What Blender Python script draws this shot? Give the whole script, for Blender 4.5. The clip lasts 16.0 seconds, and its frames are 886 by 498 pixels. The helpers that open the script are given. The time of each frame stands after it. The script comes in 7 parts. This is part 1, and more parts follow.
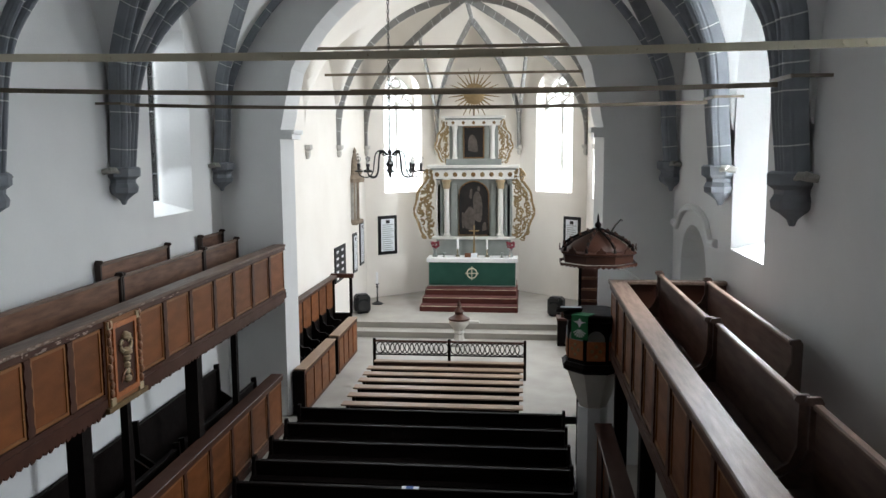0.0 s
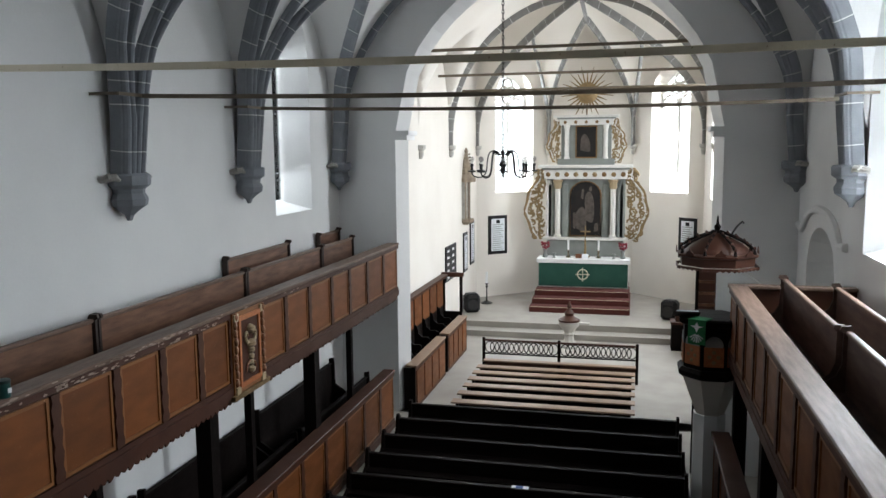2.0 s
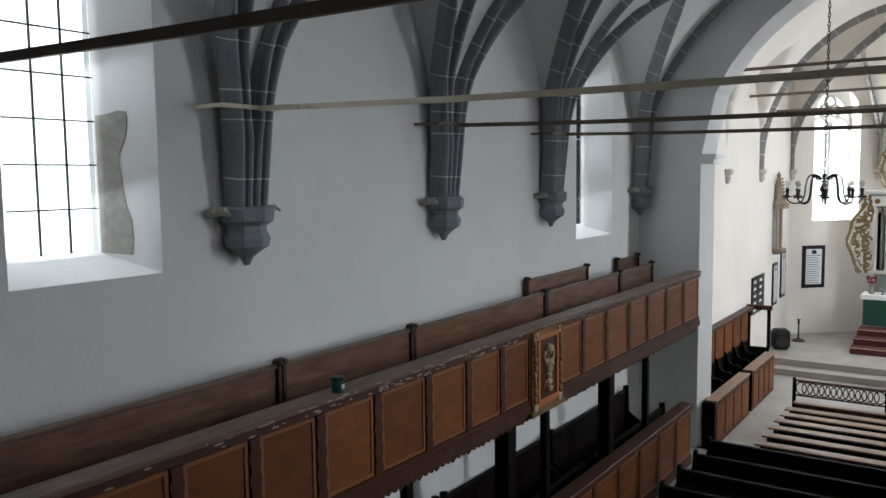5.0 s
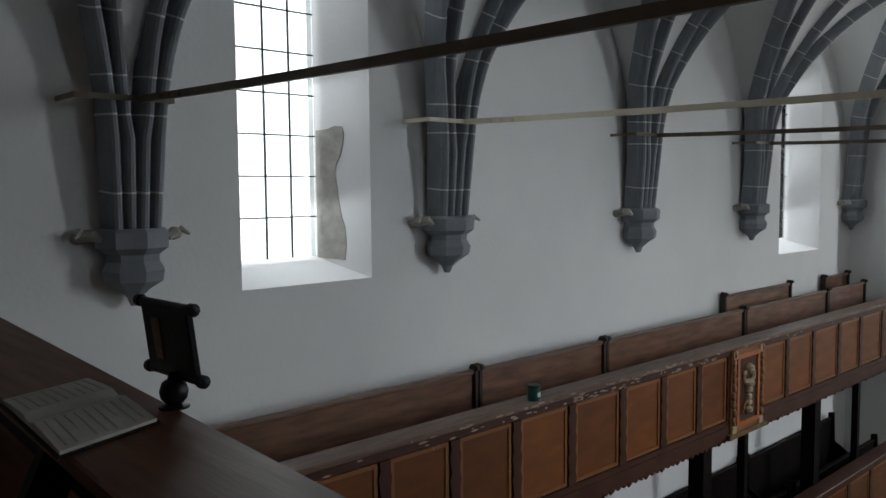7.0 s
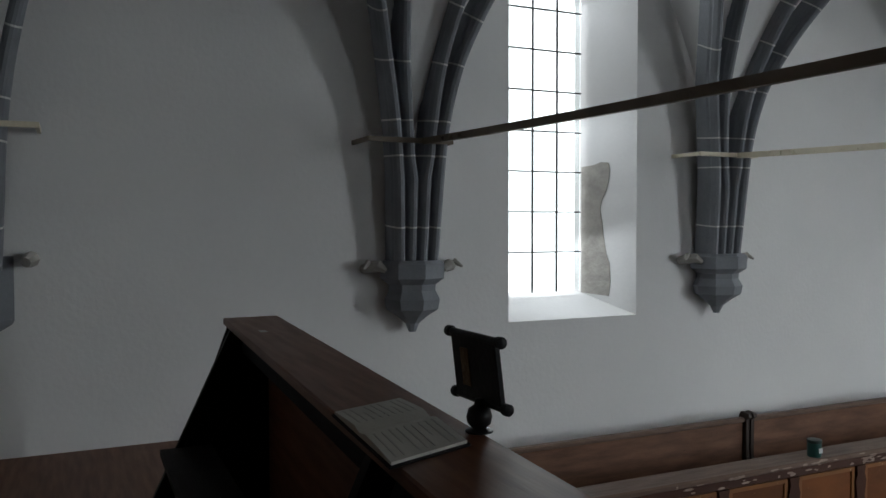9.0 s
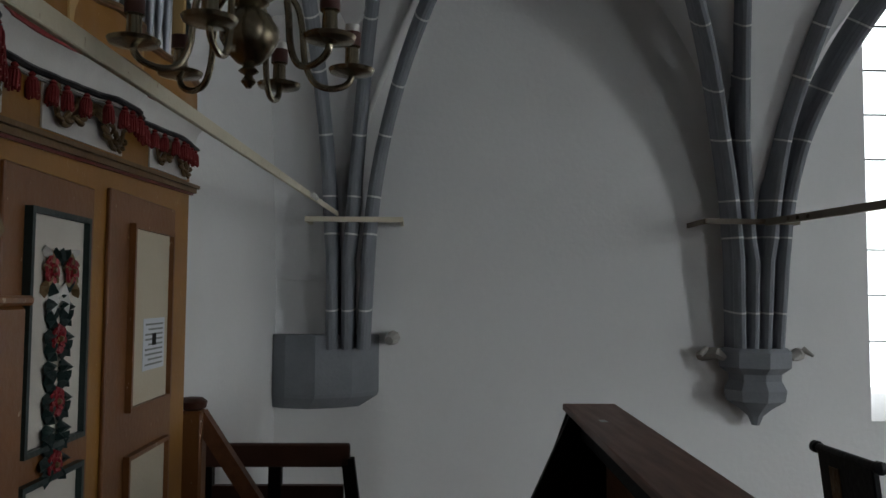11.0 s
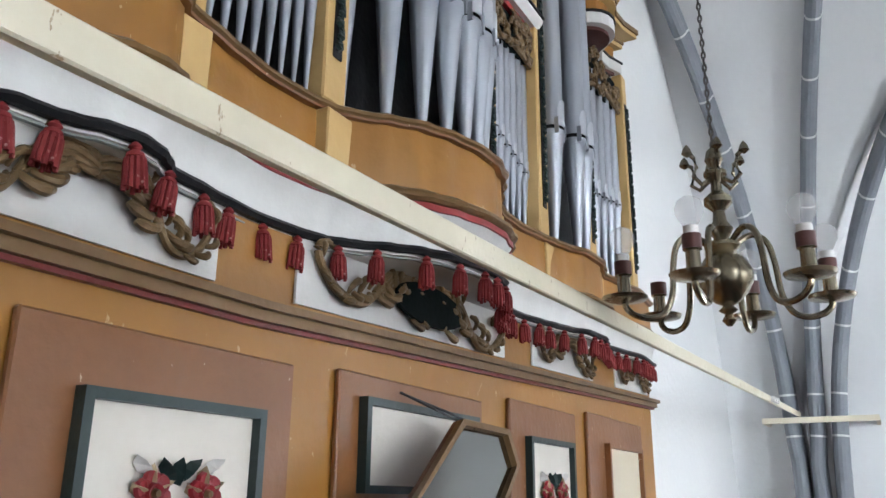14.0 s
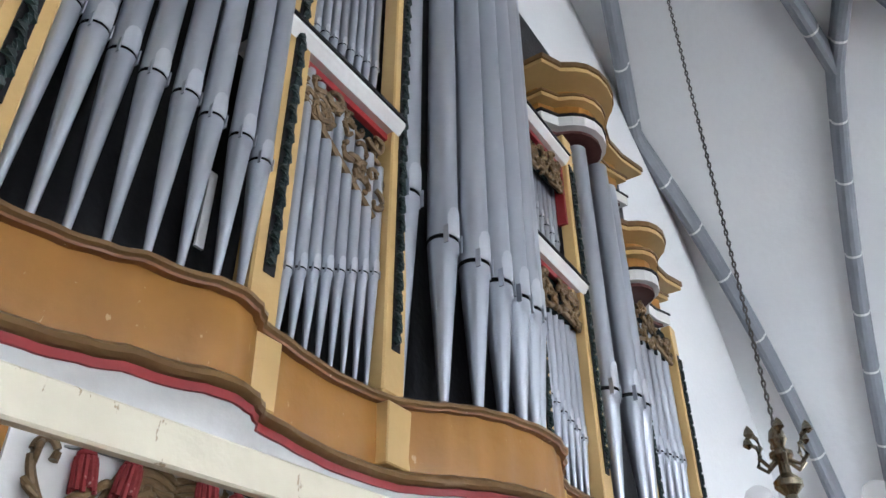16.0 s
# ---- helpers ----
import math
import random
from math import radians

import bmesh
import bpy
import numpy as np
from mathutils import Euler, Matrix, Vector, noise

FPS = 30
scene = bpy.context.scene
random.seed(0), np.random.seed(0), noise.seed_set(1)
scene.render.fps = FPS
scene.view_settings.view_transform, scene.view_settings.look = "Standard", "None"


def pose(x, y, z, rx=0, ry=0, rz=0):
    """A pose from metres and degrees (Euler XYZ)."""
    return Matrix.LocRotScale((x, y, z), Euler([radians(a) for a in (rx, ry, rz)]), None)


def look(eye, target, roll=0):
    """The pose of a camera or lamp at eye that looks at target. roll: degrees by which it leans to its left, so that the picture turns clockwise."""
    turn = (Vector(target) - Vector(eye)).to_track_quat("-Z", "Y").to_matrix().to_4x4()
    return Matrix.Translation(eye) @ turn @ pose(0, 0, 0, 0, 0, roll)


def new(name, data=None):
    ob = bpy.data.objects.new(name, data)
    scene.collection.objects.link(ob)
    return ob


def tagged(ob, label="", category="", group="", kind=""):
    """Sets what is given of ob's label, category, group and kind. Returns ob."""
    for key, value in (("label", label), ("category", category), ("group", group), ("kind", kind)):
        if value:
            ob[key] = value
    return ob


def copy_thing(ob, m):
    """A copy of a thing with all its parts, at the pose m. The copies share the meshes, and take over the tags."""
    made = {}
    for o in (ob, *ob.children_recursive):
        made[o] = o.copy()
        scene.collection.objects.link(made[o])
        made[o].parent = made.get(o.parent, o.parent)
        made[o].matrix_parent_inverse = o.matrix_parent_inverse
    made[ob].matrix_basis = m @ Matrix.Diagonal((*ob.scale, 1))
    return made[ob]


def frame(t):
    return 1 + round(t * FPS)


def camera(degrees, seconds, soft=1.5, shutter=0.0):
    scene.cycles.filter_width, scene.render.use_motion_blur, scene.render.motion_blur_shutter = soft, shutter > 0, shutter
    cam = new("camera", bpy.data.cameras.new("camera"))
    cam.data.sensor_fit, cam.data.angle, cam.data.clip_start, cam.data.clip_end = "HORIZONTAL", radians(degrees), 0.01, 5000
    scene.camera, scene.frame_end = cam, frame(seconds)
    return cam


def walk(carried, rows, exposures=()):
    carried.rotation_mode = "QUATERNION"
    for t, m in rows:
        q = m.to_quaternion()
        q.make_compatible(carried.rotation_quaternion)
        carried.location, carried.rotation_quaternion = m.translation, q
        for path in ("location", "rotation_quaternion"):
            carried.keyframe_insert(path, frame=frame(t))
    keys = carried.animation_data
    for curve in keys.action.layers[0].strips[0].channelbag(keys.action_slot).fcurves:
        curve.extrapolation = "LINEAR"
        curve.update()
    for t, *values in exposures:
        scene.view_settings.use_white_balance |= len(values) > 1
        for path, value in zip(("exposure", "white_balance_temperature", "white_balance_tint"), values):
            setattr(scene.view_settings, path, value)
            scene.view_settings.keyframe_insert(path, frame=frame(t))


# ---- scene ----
# ---- numbers of the plan ----
XL, XR, XC = -6.4, 2.8, -1.8  # nave walls and axis
YW, YE = -0.4, 17.4  # west wall, chancel arch wall
CXL, CXR, CC = -5.7, 2.0, -1.85  # chancel
GAL_X, GAL_TOP, GAL_BOT = -5.1, 3.72, 2.66  # left gallery front
RGAL_X = 1.17
LOFT = 4.12
SKYGLOW = 2.0
NAVE_W, APSE_W = 85, 295  # watts of the windows' daylight
EXPOSURES = [(0.0, -0.12, 6380, 10), (3.0, -0.1, 6330, 10), (3.5, -0.15, 6320, 10), (4.0, -0.42, 6360, 10), (5.0, -0.5, 6370, 10), (6.5, -0.55, 6420, 10), (8.0, -0.5, 6470, 10), (10.5, -0.30, 6500, 10), (11.0, -0.05, 6550, 10), (11.5, 1.14, 6500, 11), (12.0, 2.08, 6380, 11), (12.5, 2.26, 6330, 12), (13.0, 2.32, 6280, 12), (14.0, 2.42, 6160, 12), (15.5, 2.5, 6080, 13), (16.0, 2.56, 6070, 14)]

cam = camera(58.0, 16.0)
PATH = [
    (0, (-0.147, 1.293, 5.663), (-0.347, 3.267, 5.414), -0.3),
    (0.5, (-0.165, 1.285, 5.665), (-0.417, 3.253, 5.412), -0.3),
    (1, (-0.182, 1.274, 5.665), (-0.491, 3.234, 5.412), -0.4),
    (1.5, (-0.198, 1.263, 5.674), (-0.581, 3.21, 5.422), -0.4),
    (2, (-0.203, 1.225, 5.673), (-0.669, 3.154, 5.425), -0.5),
    (2.5, (-0.245, 1.232, 5.673), (-0.805, 3.137, 5.432), -0.5),
    (3, (-0.256, 1.21, 5.673), (-0.932, 3.079, 5.444), -0.5),
    (3.5, (-0.217, 1.172, 5.682), (-1.019, 2.992, 5.466), -0.6),
    (4, (-0.21, 1.152, 5.665), (-1.129, 2.917, 5.465), -0.6),
    (6.3, (-0.304, 0.975, 5.668), (-1.657, 2.438, 5.504), -0.6),
    (6.5, (-0.303, 0.951, 5.676), (-1.687, 2.386, 5.514), -0.5),
    (7, (-0.322, 0.896, 5.683), (-1.787, 2.25, 5.533), -0.5),
    (7.5, (-0.317, 0.839, 5.694), (-1.867, 2.096, 5.562), -0.6),
    (8, (-0.34, 0.795, 5.699), (-1.979, 1.936, 5.592), -0.5),
    (10.3, (-0.268, 0.727, 5.747), (-2.239, 1.069, 5.762), 0.2),
    (10.5, (-0.272, 0.709, 5.763), (-2.254, 0.972, 5.799), 0.2),
    (11, (-0.251, 0.688, 5.777), (-2.246, 0.748, 5.897), 0.4),
    (11.5, (-0.22, 0.674, 5.786), (-2.204, 0.522, 5.986), 0.7),
    (12, (-0.191, 0.662, 5.792), (-2.14, 0.32, 6.087), 0.6),
    (12.5, (-0.168, 0.65, 5.795), (-2.059, 0.116, 6.165), 0.4),
    (13, (-0.153, 0.641, 5.8), (-1.971, -0.072, 6.233), 0.5),
    (13.5, (-0.135, 0.632, 5.809), (-1.875, -0.216, 6.314), 0.5),
    (14, (-0.119, 0.632, 5.827), (-1.791, -0.293, 6.419), 0.5),
    (14.5, (-0.101, 0.633, 5.849), (-1.711, -0.335, 6.536), 0.3),
    (15, (-0.082, 0.641, 5.864), (-1.632, -0.331, 6.672), 0.0),
    (15.5, (-0.067, 0.656, 5.887), (-1.548, -0.287, 6.845), -0.4),
    (16, (-0.047, 0.663, 5.896), (-1.435, -0.239, 7.018), -0.3),
]
walk(cam, [(t, look(eye, target, roll)) for t, eye, target, roll in PATH], EXPOSURES)

# ---- world and light ----
world = bpy.data.worlds.new("world")
scene.world = world
world.use_nodes = True
wn = world.node_tree.nodes
sky = wn.new("ShaderNodeTexSky")
sky.sky_type, sky.sun_disc = "NISHITA", False
sky.sun_elevation, sky.sun_rotation = radians(42), radians(115)
wn["Background"].inputs["Strength"].default_value = 0.12
world.node_tree.links.new(sky.outputs["Color"], wn["Background"].inputs["Color"])
sun = new("sun", bpy.data.lights.new("sun", "SUN"))
sun.data.energy, sun.data.angle, sun.data.color = 0.8, radians(20), (1.0, 0.97, 0.92)
sun.matrix_basis = look((20, -8, 22), (0, 8, 0))


def window_lamp(x, y, z, aim, w, h, watts, spread=180):
    """The sky's light in a window's opening."""
    lamp = new("window_light", bpy.data.lights.new("window_light", "AREA"))
    lamp.data.shape, lamp.data.size, lamp.data.size_y = "RECTANGLE", w, h
    lamp.data.energy, lamp.data.color = watts, (0.89, 0.955, 1.0)
    lamp.data.spread = radians(spread)
    lamp.matrix_basis = look((x, y, z), aim)
    return lamp


# ---- materials ----
def material(name, color, color2=None, scale=3.0, rough=0.6, metal=0.0, bump=0.15, fine=60.0, stain=0.5, stretch=(1, 1, 1), vary=0.0, spec=0.5, chip=None, chips=0.7):
    """A procedural surface: two colours mixed by noise at two scales, with fine relief."""
    m = bpy.data.materials.new(name)
    m.use_nodes = True
    nt = m.node_tree
    n, ln = nt.nodes, nt.links
    bsdf = n["Principled BSDF"]
    tc, mp = n.new("ShaderNodeTexCoord"), n.new("ShaderNodeMapping")
    mp.inputs["Scale"].default_value = stretch
    ln.new(tc.outputs["Object"], mp.inputs["Vector"])
    big, small = n.new("ShaderNodeTexNoise"), n.new("ShaderNodeTexNoise")
    big.inputs["Scale"].default_value, big.inputs["Detail"].default_value = scale, 5
    small.inputs["Scale"].default_value, small.inputs["Detail"].default_value = fine, 4
    ln.new(mp.outputs["Vector"], big.inputs["Vector"])
    ln.new(mp.outputs["Vector"], small.inputs["Vector"])
    ramp = n.new("ShaderNodeMapRange")
    ramp.inputs["From Min"].default_value, ramp.inputs["From Max"].default_value = 0.35, 0.68
    ln.new(big.outputs["Fac"], ramp.inputs["Value"])
    add = n.new("ShaderNodeMath")
    add.operation = "MULTIPLY_ADD"
    add.inputs[1].default_value = stain
    ln.new(ramp.outputs["Result"], add.inputs[0])
    sc = n.new("ShaderNodeMath")
    sc.operation, sc.inputs[1].default_value = "MULTIPLY", 0.35
    ln.new(small.outputs["Fac"], sc.inputs[0])
    ln.new(sc.outputs[0], add.inputs[2])
    mix = n.new("ShaderNodeMix")
    mix.data_type = "RGBA"
    mix.clamp_factor = True
    c2 = color2 or tuple(c * 0.75 for c in color)
    mix.inputs["A"].default_value, mix.inputs["B"].default_value = (*color, 1), (*c2, 1)
    ln.new(add.outputs[0], mix.inputs["Factor"])
    out = mix.outputs["Result"]
    if vary:
        info, hsv, mr = n.new("ShaderNodeObjectInfo"), n.new("ShaderNodeHueSaturation"), n.new("ShaderNodeMapRange")
        mr.inputs["To Min"].default_value, mr.inputs["To Max"].default_value = 1 - vary, 1 + vary
        ln.new(info.outputs["Random"], mr.inputs["Value"])
        ln.new(mr.outputs["Result"], hsv.inputs["Value"])
        ln.new(out, hsv.inputs["Color"])
        out = hsv.outputs["Color"]
    if chip:
        spot, cut, zone, cm = n.new("ShaderNodeTexNoise"), n.new("ShaderNodeMapRange"), n.new("ShaderNodeMapping"), n.new("ShaderNodeMix")
        zone.inputs["Scale"].default_value = (1, 1, 0.45)
        spot.inputs["Scale"].default_value, spot.inputs["Detail"].default_value, spot.inputs["Roughness"].default_value = 58, 5, 0.6
        cut.inputs["From Min"].default_value, cut.inputs["From Max"].default_value = chips, chips + 0.02
        cm.data_type = "RGBA"
        cm.inputs["B"].default_value = (*chip, 1)
        ln.new(tc.outputs["Object"], zone.inputs["Vector"])
        ln.new(zone.outputs["Vector"], spot.inputs["Vector"])
        ln.new(spot.outputs["Fac"], cut.inputs["Value"])
        ln.new(cut.outputs["Result"], cm.inputs["Factor"])
        ln.new(out, cm.inputs["A"])
        out = cm.outputs["Result"]
    ln.new(out, bsdf.inputs["Base Color"])
    bsdf.inputs["Metallic"].default_value = metal
    bsdf.inputs["Specular IOR Level"].default_value = spec
    rr = n.new("ShaderNodeMapRange")
    rr.inputs["To Min"].default_value, rr.inputs["To Max"].default_value = max(0.05, rough - 0.1), min(1, rough + 0.12)
    ln.new(big.outputs["Fac"], rr.inputs["Value"])
    ln.new(rr.outputs["Result"], bsdf.inputs["Roughness"])
    if bump:
        bp = n.new("ShaderNodeBump")
        bp.inputs["Strength"].default_value, bp.inputs["Distance"].default_value = bump, 0.01
        ln.new(small.outputs["Fac"], bp.inputs["Height"])
        ln.new(bp.outputs["Normal"], bsdf.inputs["Normal"])
    return m


PLASTER = material("plaster", (0.80, 0.80, 0.79), (0.70, 0.70, 0.70), 0.7, 0.9, bump=0.25, fine=25, stain=0.55)
WARM_PLASTER = material("chancel_plaster", (0.80, 0.76, 0.705), (0.71, 0.66, 0.60), 0.6, 0.9, bump=0.25, fine=25, stain=0.6)
OLD_PLASTER = material("bare_plaster", (0.46, 0.44, 0.40), (0.22, 0.21, 0.195), 7, 0.95, bump=0.8, fine=30)
RIB = material("painted_rib_stone", (0.235, 0.25, 0.275), (0.17, 0.18, 0.20), 4, 0.75, bump=0.3, fine=40)
PALERIB = material("grey_chancel_rib", (0.25, 0.245, 0.235), (0.18, 0.175, 0.17), 4, 0.75, bump=0.3, fine=40)
TANSTONE = material("brown_carved_stone", (0.34, 0.27, 0.20), (0.20, 0.155, 0.115), 9, 0.85, bump=0.6)
JOINT = material("mortar_joint", (0.72, 0.72, 0.71), None, 6, 0.9)
STONE = material("pale_stone", (0.56, 0.54, 0.50), (0.42, 0.40, 0.37), 3, 0.8, bump=0.4, fine=50)
FLOOR = material("floor_stone", (0.36, 0.335, 0.295), (0.25, 0.228, 0.205), 1.2, 0.55, bump=0.2, fine=30, vary=0.06)
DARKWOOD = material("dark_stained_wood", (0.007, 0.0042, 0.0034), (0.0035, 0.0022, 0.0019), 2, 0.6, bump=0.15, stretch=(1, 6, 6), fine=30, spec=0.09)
BROWN = material("brown_painted_wood", (0.066, 0.023, 0.012), (0.04, 0.014, 0.008), 3, 0.5, bump=0.2, fine=50, spec=0.3)
PANEL = material("ochre_brown_panel", (0.185, 0.058, 0.013), (0.095, 0.030, 0.008), 2.5, 0.5, bump=0.15, fine=60, stretch=(1, 1, 3), vary=0.2, spec=0.3, chip=(0.30, 0.17, 0.08), chips=0.68)
CAPWOOD = material("worn_rail_wood", (0.185, 0.122, 0.092), (0.085, 0.05, 0.036), 3, 0.45, bump=0.2, stretch=(8, 1, 8), fine=20, spec=0.3)
BENCH = material("bare_bench_wood", (0.215, 0.105, 0.060), (0.098, 0.045, 0.027), 2.2, 0.5, bump=0.25, stretch=(6, 1, 6), fine=18, stain=0.85, vary=0.2, spec=0.3, chip=(0.06, 0.03, 0.02), chips=0.68)
# bench wood darkened: the backlit south gallery's shade is in this colour
SHADEDBENCH = material("shaded_bench_wood", (0.105, 0.062, 0.045), (0.055, 0.031, 0.023), 2.2, 0.5, bump=0.25, stretch=(6, 1, 6), fine=18, stain=0.85)
PALEBENCH = material("pale_bench_wood", (0.32, 0.21, 0.14), (0.21, 0.13, 0.08), 3, 0.5, bump=0.15, stretch=(1, 8, 8), fine=20)
DESK = material("desk_wood", (0.185, 0.074, 0.034), (0.085, 0.032, 0.015), 2.5, 0.45, bump=0.05, stretch=(1, 10, 10), fine=14, spec=0.25, chip=(0.22, 0.16, 0.12), chips=0.735)
OCHRE = material("ochre_paint", (0.37, 0.17, 0.028), (0.28, 0.122, 0.020), 3, 0.42, bump=0.12, fine=40, chip=(0.50, 0.33, 0.15), chips=0.675)
PALEOCHRE = material("pale_ochre_paint", (0.60, 0.40, 0.16), (0.50, 0.32, 0.115), 3, 0.45, bump=0.12, fine=40)
REDBROWN = material("red_brown_paint", (0.235, 0.094, 0.027), (0.168, 0.063, 0.020), 4, 0.40, bump=0.15, fine=50, chip=(0.50, 0.36, 0.24), chips=0.675)
WHITE = material("white_paint", (0.73, 0.72, 0.69), (0.60, 0.58, 0.55), 4, 0.5, bump=0.1)
CREAM = material("cream_paint", (0.74, 0.68, 0.53), (0.62, 0.55, 0.40), 5, 0.5, bump=0.15, chip=(0.40, 0.30, 0.18), chips=0.665)
MAROON = material("maroon_socket", (0.10, 0.03, 0.022), (0.07, 0.02, 0.016), 9, 0.45)
FLOWERRED = material("flower_red_paint", (0.30, 0.016, 0.024), (0.17, 0.010, 0.016), 20, 0.4, chip=(0.5, 0.32, 0.12), chips=0.66)
RED = material("red_paint", (0.34, 0.025, 0.025), (0.22, 0.02, 0.02), 6, 0.4)
DARKRED = material("dark_red_paint", (0.17, 0.016, 0.014), (0.11, 0.012, 0.01), 6, 0.4)
PINK = material("faded_red_tassel", (0.29, 0.042, 0.042), (0.17, 0.024, 0.024), 14, 0.8, bump=0.3, spec=0.2, chip=(0.45, 0.22, 0.20), chips=0.69)
GREEN = material("dark_green_paint", (0.014, 0.032, 0.030), (0.008, 0.02, 0.018), 8, 0.42)
DEEPGREEN = material("blackish_green_paint", (0.003, 0.007, 0.006), (0.002, 0.004, 0.004), 8, 0.7, spec=0.08)
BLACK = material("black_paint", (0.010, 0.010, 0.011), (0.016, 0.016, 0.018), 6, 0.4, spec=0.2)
GOLD = material("old_gilding", (0.215, 0.135, 0.055), (0.085, 0.05, 0.023), 14, 0.45, metal=0.25, bump=0.5, fine=60)
GILT = material("gilt_wood", (0.32, 0.22, 0.10), (0.16, 0.108, 0.052), 12, 0.4, metal=0.3, bump=0.3)
PIPE = material("tin_pipe", (0.52, 0.55, 0.60), (0.45, 0.475, 0.52), 2, 0.35, metal=0.8, bump=0.0, stain=0.0, vary=0.08)
BRASS = material("aged_brass", (0.37, 0.325, 0.235), (0.22, 0.185, 0.125), 6, 0.23, metal=0.92, bump=0.06)
IRON = material("black_iron", (0.02, 0.02, 0.022), (0.035, 0.033, 0.03), 9, 0.5, metal=0.3)
BARBROWN = material("brown_tie_bar_paint", (0.16, 0.125, 0.085), (0.10, 0.075, 0.05), 4, 0.5)
GREYPAINT = material("grey_painted_wood", (0.26, 0.28, 0.265), (0.18, 0.195, 0.185), 3, 0.5)
CARPET = material("red_patterned_carpet", (0.085, 0.008, 0.007), (0.08, 0.03, 0.02), 11, 0.95, bump=0.5, fine=90)
GREENCLOTH = material("green_altar_cloth", (0.012, 0.075, 0.05), (0.01, 0.055, 0.04), 3, 0.8, bump=0.2)
LINEN = material("white_linen", (0.82, 0.82, 0.82), (0.74, 0.74, 0.75), 3, 0.85)
PAPER = material("old_paper", (0.53, 0.515, 0.46), (0.43, 0.415, 0.365), 8, 0.85)
CARVEDPALE = material("worn_pale_carving", (0.42, 0.33, 0.20), (0.28, 0.20, 0.11), 9, 0.5, bump=0.3)
CHIPPED = material("flaked_pale_paint", (0.40, 0.31, 0.26), (0.24, 0.17, 0.13), 20, 0.7)
CARVEDRED = material("red_gilt_carving", (0.26, 0.07, 0.035), (0.36, 0.25, 0.13), 30, 0.5, bump=0.3)
CANVAS = material("dark_painting", (0.016, 0.016, 0.017), (0.034, 0.028, 0.025), 3, 0.7, spec=0.1)
PAINTLIGHT = material("painting_pale_forms", (0.13, 0.112, 0.098), (0.045, 0.035, 0.033), 7, 0.7, spec=0.1)
ROSE = material("dark_red_flowers", (0.20, 0.015, 0.03), None, 20, 0.7)
DARKGOLD = material("brown_gold_paint", (0.22, 0.125, 0.045), (0.14, 0.075, 0.03), 9, 0.4, metal=0.2)
LIP = material("bright_tin_lip", (0.70, 0.72, 0.76), (0.58, 0.60, 0.64), 6, 0.35, metal=0.6)
CREAMINSET = material("cream_white_inset", (0.70, 0.65, 0.58), (0.60, 0.55, 0.48), 5, 0.55, bump=0.1)
INSET = material("beige_inset", (0.66, 0.58, 0.44), (0.58, 0.50, 0.37), 4, 0.55)
PRINT = material("faded_print", (0.42, 0.41, 0.37), (0.35, 0.34, 0.30), 9, 0.85)
PAPERWHITE = material("white_paper", (0.74, 0.76, 0.80), (0.70, 0.72, 0.76), 6, 0.8)
OLDBROWN = material("old_brown_wood", (0.046, 0.029, 0.022), (0.027, 0.017, 0.013), 5, 0.55, spec=0.3)
PULPITPANEL = material("orange_pulpit_panel", (0.44, 0.15, 0.045), (0.26, 0.07, 0.025), 24, 0.5)
GREENCLOTH2 = material("bright_green_cloth", (0.02, 0.17, 0.06), (0.015, 0.12, 0.042), 4, 0.85)
BLUE = material("blue_print", (0.04, 0.10, 0.35), None, 5, 0.6)
GLAZE = material("green_tin", (0.015, 0.08, 0.07), None, 10, 0.35)
CHAIN = material("chain_iron", (0.09, 0.08, 0.07), (0.05, 0.045, 0.04), 9, 0.45, metal=0.6)


def glassy(name, tint=(1, 1, 1), gloss=0.08):
    m = bpy.data.materials.new(name)
    m.use_nodes = True
    n, ln = m.node_tree.nodes, m.node_tree.links
    n.remove(n["Principled BSDF"])
    tr, gl, mx = n.new("ShaderNodeBsdfTransparent"), n.new("ShaderNodeBsdfGlossy"), n.new("ShaderNodeMixShader")
    tr.inputs["Color"].default_value = (*tint, 1)
    gl.inputs["Roughness"].default_value = 0.04
    lw = n.new("ShaderNodeLayerWeight")
    lw.inputs["Blend"].default_value = gloss * 3
    ln.new(lw.outputs["Fresnel"], mx.inputs["Fac"])
    ln.new(tr.outputs[0], mx.inputs[1])
    ln.new(gl.outputs[0], mx.inputs[2])
    ln.new(mx.outputs[0], n["Material Output"].inputs["Surface"])
    return m


GLASS = glassy("window_glass", (0.95, 0.97, 0.97))
BULBGLASS = bpy.data.materials.new("bulb_glass")
BULBGLASS.use_nodes = True
BULBGLASS.node_tree.nodes["Principled BSDF"].inputs["Base Color"].default_value = (0.9, 0.9, 0.9, 1)
BULBGLASS.node_tree.nodes["Principled BSDF"].inputs["Roughness"].default_value = 0.05
BULBGLASS.node_tree.nodes["Principled BSDF"].inputs["Alpha"].default_value = 0.26
MIRROR = bpy.data.materials.new("mirror_glass")
MIRROR.use_nodes = True
MIRROR.node_tree.nodes["Principled BSDF"].inputs["Metallic"].default_value = 1
MIRROR.node_tree.nodes["Principled BSDF"].inputs["Roughness"].default_value = 0.06
MIRROR.node_tree.nodes["Principled BSDF"].inputs["Base Color"].default_value = (0.26, 0.26, 0.25, 1)
OUTSIDE = bpy.data.materials.new("bright_overcast")
OUTSIDE.use_nodes = True
OUTSIDE.node_tree.nodes["Principled BSDF"].inputs["Emission Color"].default_value = (0.95, 0.98, 1, 1)
OUTSIDE.node_tree.nodes["Principled BSDF"].inputs["Emission Strength"].default_value = SKYGLOW


